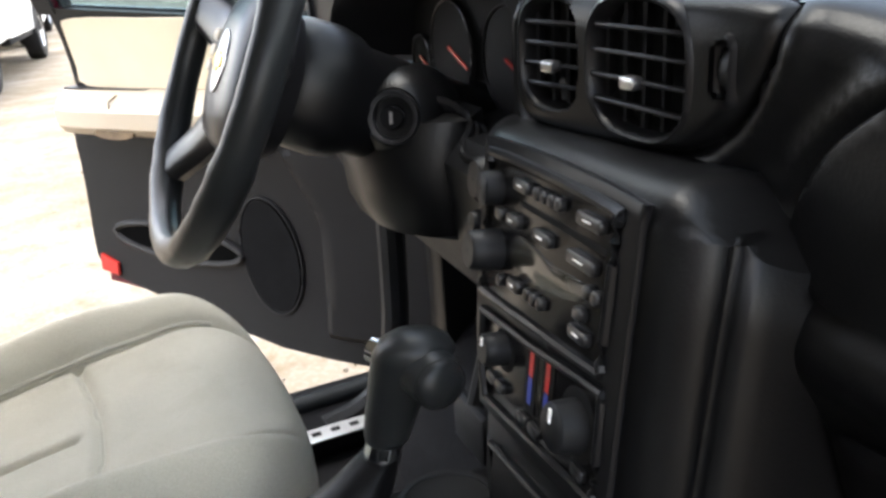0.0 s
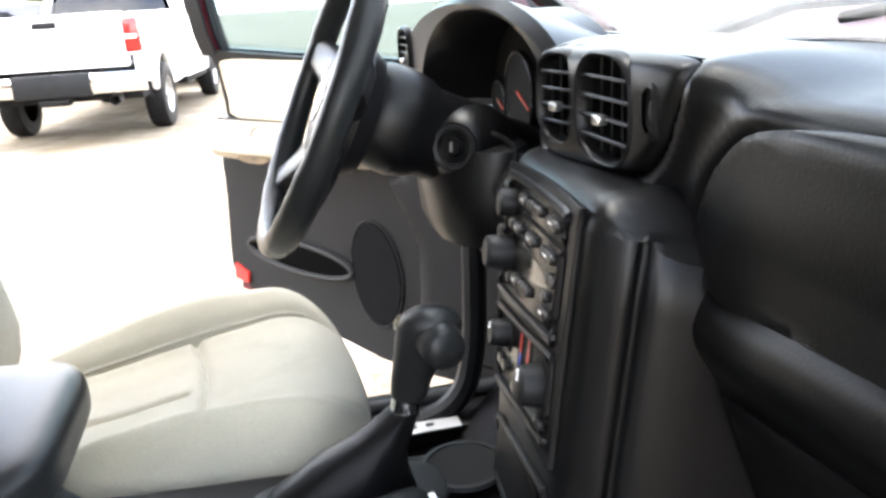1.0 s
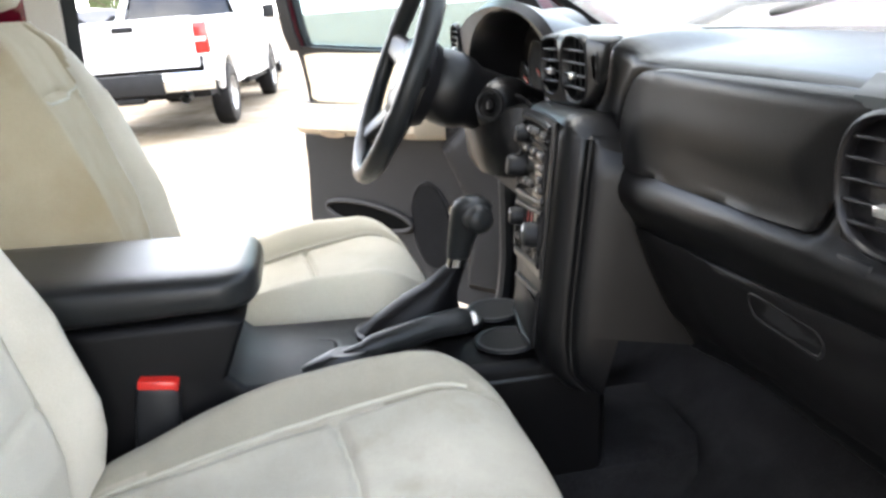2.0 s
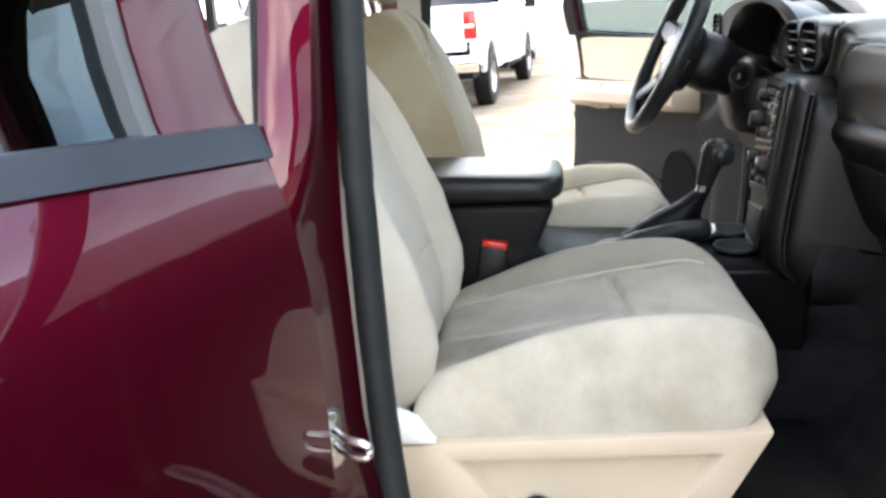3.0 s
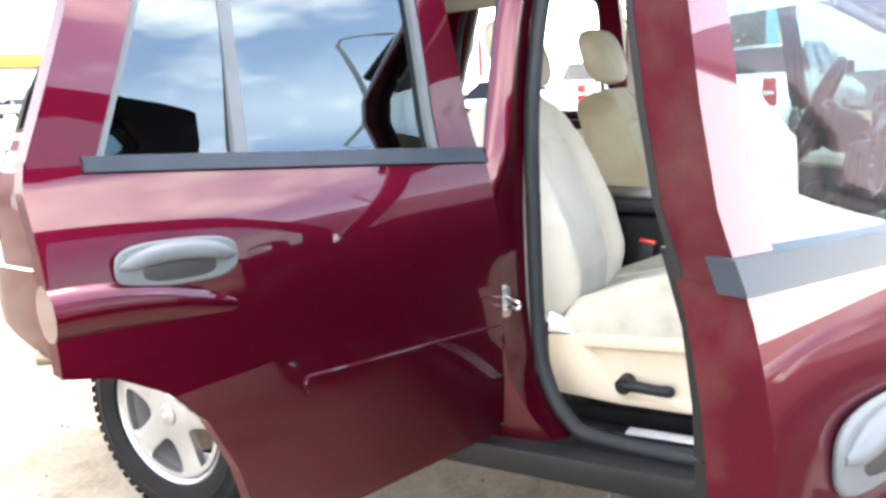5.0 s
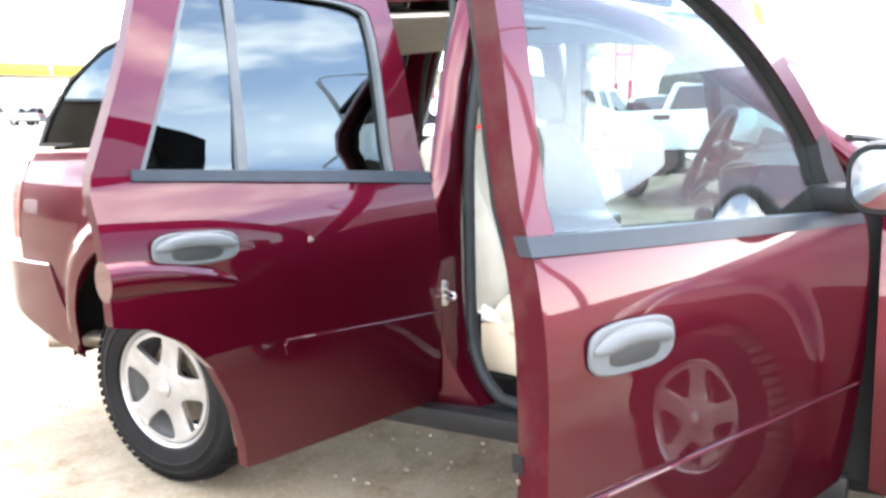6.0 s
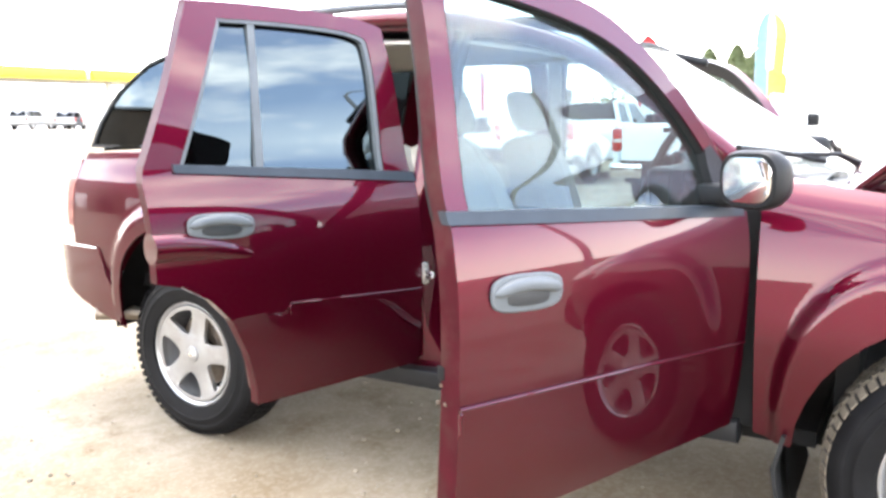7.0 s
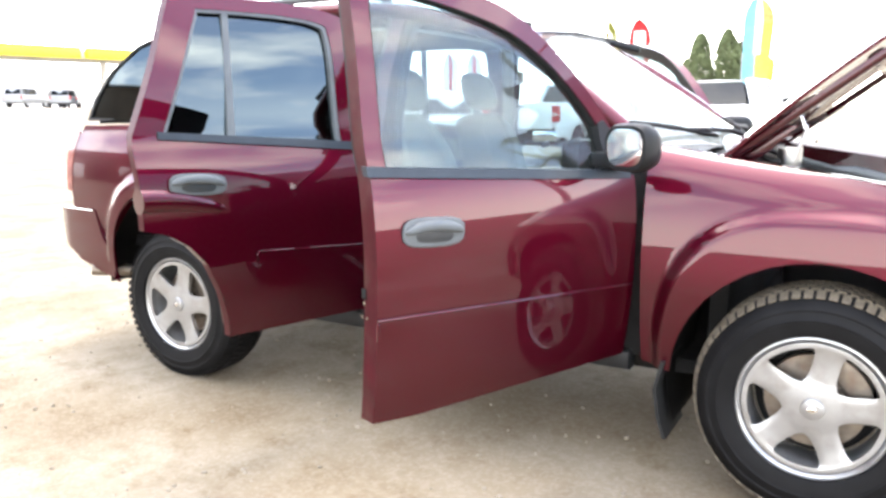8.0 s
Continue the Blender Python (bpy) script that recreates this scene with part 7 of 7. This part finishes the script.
def pickup(name, m, label):
    """White pickup truck. Local: y ahead, rear axle over the origin, ground at 0."""
    t = tagged(empty(name, m), label, "pickup truck", "white pickup trucks")
    W = 0.985
    WB = 3.75
    # bed
    side_o = [(-1.10, 0.66), (-1.14, 0.80), (-1.12, 1.42), (1.45, 1.44), (1.45, 0.52), (0.52, 0.50)] + arc(0, 0.42, 0.50, 10, 170, 14) + [(-0.55, 0.62)]
    for s in (-1, 1):
        bm = prism(side_o, "x", s * (W - 0.10), s * W, 0.03)
        part("bed_side", moved(bm, pose(0, 0, 0)), WHITE_PAINT, t)
        part("tail_lamp", box(s * (W - 0.17), s * (W + 0.006), -1.155, -1.05, 0.99, 1.36, 0.02), LAMP_RED, t, "red tail lamp")
        part("reverse_lens", box(s * (W - 0.16), s * (W - 0.02), -1.161, -1.14, 1.135, 1.185, 0.01), LAMP_CLEAR, t, "clear reversing lens")
        part("arch_liner", prism(arc(0, 0.42, 0.50, 0, 180, 14), "x", s * (W - 0.12), s * (W - 0.45)), DARK, t)
        part("front_arch_liner", prism(arc(WB, 0.42, 0.48, 0, 180, 14), "x", s * (W - 0.02), s * (W - 0.45)), DARK, t)
    tg = part("tailgate", box(-W + 0.15, W - 0.15, -1.145, -1.06, 0.84, 1.43, 0.02), WHITE_PAINT, t)
    part("tailgate_handle", box(-0.13, 0.13, -1.156, -1.14, 1.29, 1.36, 0.012), BLACK_TRIM, tg)
    part("bed_floor", box(-W + 0.1, W - 0.1, -1.06, 1.45, 0.80, 0.86), DARK, t)
    # bumper
    part("bumper", loft([[Vector((x, -1.16 - d + 0.06 * (x / W) ** 4, z)) for d, z in ((0.0, 0.56), (0.10, 0.57), (0.13, 0.62), (0.13, 0.74), (0.11, 0.79), (0.0, 0.80))] for x in [-W + 2 * W * k / 12 for k in range(13)]]), CHROME, t, "chrome step bumper")
    part("bumper_pad", box(-0.42, 0.42, -1.31, -1.18, 0.55, 0.805, 0.02), BLACK_TRIM, t)
    part("hitch", box(-0.16, 0.16, -1.32, -1.15, 0.46, 0.53, 0.015), DARK, t)
    part("exhaust_pipe", tube([(0.55, -0.6, 0.50), (0.60, -1.0, 0.48), (0.62, -1.18, 0.47)], 0.055, 16, caps=False), STEEL, t, "steel exhaust tip")
    # cab
    for s in (-1, 1):
        body = [(1.48, 0.50), (1.48, 1.38), (3.20, 1.32), (3.95, 1.26), (4.60, 1.18), (4.72, 0.95), (4.72, 0.60), (WB + 0.52, 0.50)] + arc(WB, 0.42, 0.50, 10, 170, 14) + [(WB - 0.52, 0.48)]
        part("cab_side", prism(body, "x", s * (W - 0.09), s * W, 0.03), WHITE_PAINT, t)
    roof = [[Vector((x * (1 - 0.10 * 1), y, 1.90 - 0.03 * (x / 0.8) ** 2)) for x in [-0.8 + 0.16 * k for k in range(11)]] for y in (1.72, 1.9, 2.6, 3.0)]
    bm = loft(roof, closed_ring=False, caps=False)
    bmesh.ops.solidify(bm, geom=bm.faces[:], thickness=0.04)
    part("cab_roof", bm, WHITE_PAINT, t)
    for s in (-1, 1):
        for pts in (((1.55, W - 0.06, 1.36), (1.72, 0.74, 1.88)), ((2.35, W - 0.06, 1.35), (2.35, 0.74, 1.88)), ((3.62, W - 0.06, 1.30), (3.0, 0.74, 1.86))):
            part("cab_pillar", tube([(s * x, y, z) for y, x, z in pts], 0.055, 8), WHITE_PAINT, t)
        part("cab_rail", tube([(s * 0.74, 1.72, 1.87), (s * 0.74, 3.0, 1.86)], 0.05, 8), WHITE_PAINT, t)
        bm = loft([[Vector((s * (W - 0.07), y0, 1.36)), Vector((s * (W - 0.075), y0, 1.36)), Vector((s * 0.745, y1, 1.86)), Vector((s * 0.75, y1, 1.86))] for y0, y1 in ((1.58, 1.75), (3.58, 2.98))])
        part("side_glass", bm, DARK_GLASS, t)
        part("door_mirror", box(s * (W + 0.03), s * (W + 0.24), 3.10, 3.20, 1.33, 1.56, 0.03), BLACK_TRIM, t)
        part("rocker", box(s * (W - 0.05), s * (W - 0.2), 1.5, 3.3, 0.40, 0.52, 0.03), DARK, t)
    part("rear_glass", loft([[Vector((x0, 1.56, 1.42)), Vector((x1, 1.72, 1.85)), Vector((x1, 1.73, 1.85)), Vector((x0, 1.57, 1.42))] for x0, x1 in ((-0.78, -0.66), (0, 0), (0.78, 0.66))]), DARK_GLASS, t, "dark rear cab window")
    part("cab_back", box(-W + 0.08, W - 0.08, 1.49, 1.56, 0.60, 1.43, 0.01), WHITE_PAINT, t)
    part("windscreen", loft([[Vector((x0, 3.60, 1.32)), Vector((x1, 3.0, 1.86)), Vector((x1, 2.99, 1.86)), Vector((x0, 3.59, 1.32))] for x0, x1 in ((-0.86, -0.70), (0, 0), (0.86, 0.70))]), DARK_GLASS, t)
    bm = loft([[Vector((x, y, z - 0.03 * (x / W) ** 2)) for x in [-W + 0.05 + (2 * W - 0.1) * k / 8 for k in range(9)]] for y, z in ((3.55, 1.33), (4.0, 1.30), (4.55, 1.22), (4.72, 1.10), (4.73, 0.6))], closed_ring=False, caps=False)
    bmesh.ops.solidify(bm, geom=bm.faces[:], thickness=0.03)
    part("engine_lid", bm, WHITE_PAINT, t)
    part("floor_pan", box(-W + 0.12, W - 0.12, -0.9, 4.6, 0.46, 0.58), DARK, t)
    for y in (0.0, WB):
        for s in (-1, 1):
            w = empty("wheel", pose(s * 0.86, y, 0.405, 0, 0, 90 if s > 0 else -90), t)
            part("tyre", turned([(0.23, -0.12), (0.30, -0.135), (0.385, -0.115), (0.405, -0.08), (0.405, 0.08), (0.385, 0.115), (0.23, 0.12)], 40), TYRE, w)
            part("rim", turned([(0.01, -0.10), (0.07, -0.10), (0.08, -0.07), (0.19, -0.065), (0.215, -0.11), (0.235, -0.118), (0.235, -0.09)], 36), ALLOY, w, "silver wheel rim")
    return t


pickup("pickup_truck", pose(-3.12, 9.50, 0, 0, 0, -6.5) @ Matrix.Scale(0.93, 4), "white pickup truck with chrome bumper parked on gravel")
pickup("pickup_truck", pose(-7.45, 14.3, 0, 0, 0, -4), "white pickup truck parked further off on gravel")


def hatch(name, m, label, paint=WHITE_PAINT, cat="car"):
    """Sport utility estate, seen from behind. Local: y ahead, tail at 0."""
    c = tagged(empty(name, m), label, cat, "parked cars")
    W = 0.93
    rings = []
    for y, z0, z1, w in ((-0.06, 0.45, 1.02, 0.86), (0.0, 0.42, 1.08, W), (0.5, 0.36, 1.10, W), (2.0, 0.34, 1.08, W), (3.3, 0.36, 1.04, W), (4.3, 0.40, 0.92, W), (4.6, 0.45, 0.75, 0.80)):
        rings.append([Vector((w * a, y, z0 + (z1 - z0) * b)) for a, b in ((-0.92, 0.0), (-1, 0.15), (-1, 0.75), (-0.95, 1.0), (0.95, 1.0), (1, 0.75), (1, 0.15), (0.92, 0.0))])
    part("body", loft(rings), paint, c)
    rings = []
    for y, z1, w in ((0.06, 1.10, 0.86), (0.22, 1.55, 0.76), (0.34, 1.72, 0.68), (1.2, 1.78, 0.69), (2.3, 1.74, 0.69), (2.75, 1.55, 0.74), (3.35, 1.08, 0.84)):
        rings.append([Vector((-w - (0.02 if z1 > 1.2 else 0), y, 1.06)), Vector((-w * 0.96, y, (z1 + 1.06) / 2)), Vector((-w * 0.86, y, z1 - 0.02)), Vector((0, y, z1 + 0.02)), Vector((w * 0.86, y, z1 - 0.02)), Vector((w * 0.96, y, (z1 + 1.06) / 2)), Vector((w + (0.02 if z1 > 1.2 else 0), y, 1.06))])
    part("cabin", loft(rings), paint, c)
    part("rear_window", loft([[Vector((x0, 0.07, 1.16)), Vector((x1, 0.225, 1.56)), Vector((x1, 0.26, 1.56)), Vector((x0, 0.11, 1.16))] for x0, x1 in ((-0.74, -0.64), (0, 0), (0.74, 0.64))]), GLOSS_BLACK, c, "dark rear window")
    for s in (-1, 1):
        part("tail_lamp", box(s * 0.80, s * 0.92, -0.075, 0.05, 0.75, 1.05, 0.02), LAMP_RED, c)
        for y0, y1 in ((0.55, 1.25), (1.32, 2.45)):
            part("side_window", loft([[Vector((s * 0.862, y, 1.12)), Vector((s * 0.74, y, 1.58)), Vector((s * 0.72, y, 1.58)), Vector((s * 0.84, y, 1.12))] for y in (y0, y1)]), GLOSS_BLACK, c)
    part("bumper", box(-0.90, 0.90, -0.14, 0.0, 0.42, 0.62, 0.05, 3), paint, c)
    for y in (0.85, 3.7):
        for s in (-1, 1):
            w = empty("wheel", pose(s * 0.80, y, 0.36, 0, 0, 90 if s > 0 else -90), c)
            part("tyre", turned([(0.21, -0.10), (0.30, -0.12), (0.35, -0.09), (0.36, 0.0), (0.35, 0.09), (0.21, 0.10)], 28), TYRE, w)
            part("rim", turned([(0.01, -0.09), (0.19, -0.07), (0.215, -0.10)], 24), ALLOY, w)
    return c


hatch("estate_car", pose(-3.05, 14.6, 0, 0, 0, -5), "white estate car with dark rear window on gravel")
far_grey = material("grey_car_paint", (0.20, 0.205, 0.21), rough=0.3, coat=0.6, var=0.05)
far_dark = material("dark_car_paint", (0.06, 0.06, 0.07), rough=0.3, coat=0.6, var=0.05)
# white car painted grey so that the glare leaves it visible
hatch("estate_car", pose(-66.4, 37.4, far_rise(-67), 0, 0, 28), "white estate car far across the lot, greyed against the glare", far_grey)
hatch("estate_car", pose(-68.9, 43.6, far_rise(-70), 0, 0, 62), "silver car parked far across the lot", far_grey)
hatch("estate_car", pose(-71.6, 46.2, far_rise(-72), 0, 0, 50), "dark car parked far across the lot", far_dark)
hatch("estate_car", pose(-9.95, 14.4, 0, 0, 0, 44), "white estate car parked among flags on gravel")
hatch("estate_car", pose(-6.2, 20.5, 0, 0, 0, 20), "dark car with raised tail parked behind the trucks", far_dark)

# filling station canopy with yellow fascia, far off
fs = tagged(empty("station_canopy", pose(-68.7, 46.3, 0, 0, 0, 82)), "white canopy with yellow fascia over far forecourt", "canopy")
for x0, x1 in ((-24.0, -0.3), (0.3, 12.0)):
    part("fascia", box(x0, x1, -0.3, 0.3, 6.30, 7.35, 0.03), YELLOW, fs, "yellow fascia band")
part("canopy_roof", box(-24.0, 12.0, 0.35, 9.0, 6.4, 7.1), CONCRETE, fs)
for x in (-18, -9, 4, 10):
    part("column", box(x - 0.25, x + 0.25, 3.5, 4.0, 1.0, 6.4, 0.03), CONCRETE, fs)
bld = tagged(empty("low_building", pose(-86.0, 60.0, 0, 0, 0, 55)), "long pale low building far beyond the lot", "building")
part("wall", box(-40, 40, 0, 10, 0, 5.0), CONCRETE, bld)
part("roof", box(-40.5, 40.5, -0.5, 10.5, 5.0, 5.3), CONCRETE, bld)


# ---- trees, flags, lamp post ----
def tree(name, x, y, h, spread, seed, label, leafy=1.0, leaf=LEAF):
    rt = random.Random(seed)
    t = tagged(empty(name, pose(x, y, 0)), label, "tree", "trees")
    bm = tube([(0, 0, 0), (rt.uniform(-0.1, 0.1), 0, h * 0.3), (rt.uniform(-0.2, 0.2), 0.1, h * 0.65), (0, 0, h * 0.92)], [h * 0.035, h * 0.028, h * 0.015, 0.02], 10)
    limbs = []
    for k in range(14):
        a, z = rt.uniform(0, 6.28), h * rt.uniform(0.25, 0.8)
        r = spread * rt.uniform(0.5, 1.0) * (1.1 - z / h)
        e = Vector((r * math.cos(a), r * math.sin(a), z + r * rt.uniform(0.3, 0.7)))
        tube([(0, 0, z), e * 0.5 + Vector((0, 0, z * 0.5 + 0.1)), e], [h * 0.012, h * 0.008, 0.015], 6, bm=bm)
        limbs.append(e)
    part("trunk", bm, BARK, t)
    bm = bmesh.new()
    for k in range(int(6500 * leafy)):
        q = rt.random() ** 0.8
        z, a = h * (0.16 + 0.84 * q), rt.uniform(0, 6.283)
        lump = 0.72 + 0.38 * noise.noise((2.2 * math.cos(a), 2.2 * math.sin(a) + seed, z * 1.3))
        r = spread * max(0.0, 1.02 - q) ** 0.62 * lump * rt.random() ** 0.45
        if leafy < 1.0 and noise.noise((r * math.cos(a) * 1.4, r * math.sin(a) * 1.4 + seed, z * 1.4)) < 0.0:
            continue
        c = Vector((r * math.cos(a), r * math.sin(a), z + rt.gauss(0, 0.06)))
        s_ = rt.uniform(0.07, 0.14) * h / 6
        turn = Euler((rt.uniform(0, 6), rt.uniform(0, 6), rt.uniform(0, 6))).to_matrix()
        bm.faces.new([bm.verts.new(c + turn @ Vector(p) * s_) for p in ((-1, 0, 0), (0, 0.45, 0.15), (1, 0, 0), (0, -0.45, 0.15))])
    part("crown", bm, leaf, t, "ragged green crown" if leaf is LEAF else "thin yellowing crown")
    return t


for x, y, h, sp, sd in ((-9.24, 38.4, 4.85, 1.75, 1), (-7.87, 38.2, 4.95, 1.8, 2), (-7.2, 39.3, 4.7, 1.7, 3), (-10.3, 40.0, 3.7, 1.3, 6)):
    tree("tree", x, y, h, sp, sd, "green leafy tree beyond the lot")
tree("tree", -14.6, 40.0, 5.9, 2.4, 4, "thin yellowing tree beyond the lot", 0.45, LEAF_YELLOW)


def feather_flag(name, x, y, h, w, bands, label, yaw=0.0):
    f = tagged(empty(name, pose(x, y, 0, 0, 0, yaw)), label, "flag", "feather flags")
    part("pole", tube(smooth_line([(0, 0, 0), (0, 0, h * 0.6), (0.03, 0, h * 0.85), (w * 0.35, 0, h * 0.985), (w * 0.7, 0, h)], 6), 0.02, 8), POLE_GREY, f)
    part("base", box(-0.3, 0.3, -0.3, 0.3, 0, 0.05, 0.01), BLACK_TRIM, f)
    n = 30
    def edge(z):
        q = z / h
        return w * (1.0 if q < 0.80 else max(0.0, 1 - ((q - 0.80) / 0.2) ** 2) ** 0.5) * (0.75 + 0.25 * q)
    def inner_edge(z):
        q = z / h
        return 0.02 if q < 0.85 else 0.02 + w * 0.5 * ((q - 0.85) / 0.15) ** 2
    for z0, z1, u0, u1, mat in bands:
        bm = bmesh.new()
        rows = []
        for k in range(n + 1):
            z = h * (z0 + (z1 - z0) * k / n)
            a, b = inner_edge(z), max(edge(z), inner_edge(z) + 0.005)
            rows.append([bm.verts.new((a + (b - a) * (u0 + (u1 - u0) * j / 4), 0.04 * math.sin(5 * z / h * 2 + (u0 + (u1 - u0) * j / 4) * 3), z)) for j in range(5)])
        for a, b in zip(rows, rows[1:]):
            for j in range(4):
                bm.faces.new((a[j], a[j + 1], b[j + 1], b[j]))
        bmesh.ops.solidify(bm, geom=bm.faces[:], thickness=0.004)
        part("cloth", bm, mat, f)
    return f


C_TEAL = material("teal_flag_cloth", (0.22, 0.52, 0.60), rough=0.8, var=0.1)
C_YEL = material("yellow_flag_cloth", (0.82, 0.66, 0.12), rough=0.8, var=0.15)
C_ORANGE = material("orange_flag_cloth", (0.80, 0.36, 0.14), rough=0.8, var=0.15)
feather_flag("feather_flag", -10.45, 30.5, 5.1, 0.95, ((0.30, 0.70, 0.0, 0.2, FLAG_RED), (0.30, 0.70, 0.2, 0.76, FLAG_WHITE), (0.30, 0.70, 0.76, 1.0, FLAG_RED), (0.70, 0.74, 0.0, 1.0, FLAG_RED), (0.74, 0.88, 0.0, 0.2, FLAG_RED), (0.74, 0.88, 0.2, 0.76, FLAG_WHITE), (0.74, 0.88, 0.76, 1.0, FLAG_RED), (0.88, 1.0, 0.0, 1.0, FLAG_RED)), "red feather flag with white shapes", 25)
feather_flag("feather_flag", -4.85, 25.0, 5.0, 1.02, ((0.36, 0.60, 0.0, 0.45, C_TEAL), (0.36, 0.60, 0.45, 1.0, C_YEL), (0.60, 1.0, 0.0, 0.38, C_TEAL), (0.60, 1.0, 0.38, 0.62, FLAG_WHITE), (0.60, 0.8, 0.62, 1.0, C_YEL), (0.8, 1.0, 0.62, 1.0, C_ORANGE)), "multicoloured feather flag in teal, white and orange", 25)
for x, y in ((-15.9, 24.1), (-15.1, 24.6)):
    feather_flag("feather_flag", x, y, 3.5, 0.62, ((0.30, 1.0, 0.0, 0.35, FLAG_WHITE), (0.30, 1.0, 0.35, 0.6, FLAG_RED), (0.30, 1.0, 0.6, 1.0, FLAG_WHITE)), "white feather flag with a red stripe", 25)
feather_flag("feather_flag", -4.95, 27.5, 3.35, 0.85, ((0.55, 0.9, 0.0, 1.0, C_YEL),), "small plain yellow feather flag", 25)

# unseen building, added so that the rear quarter reflects something dark
back = tagged(empty("reflection_block", pose(-20.5, -19.5, 0, 0, 0, -25)), "long brown block out of view, added to darken reflections", "building")
part("wall", box(-28, 8, -8, 0, 0, 9.6), WALL_BROWN, back)
part("roof", box(-28.4, 8.4, -8.4, 0.4, 9.6, 9.9), POLE_GREY, back)
for k in range(5):
    part("block_panel", box(-25 + 6.3 * k, -21.2 + 6.3 * k, -0.02, 0.06, 0, 3.8, 0.02), CONCRETE if k % 2 else DARK, back)
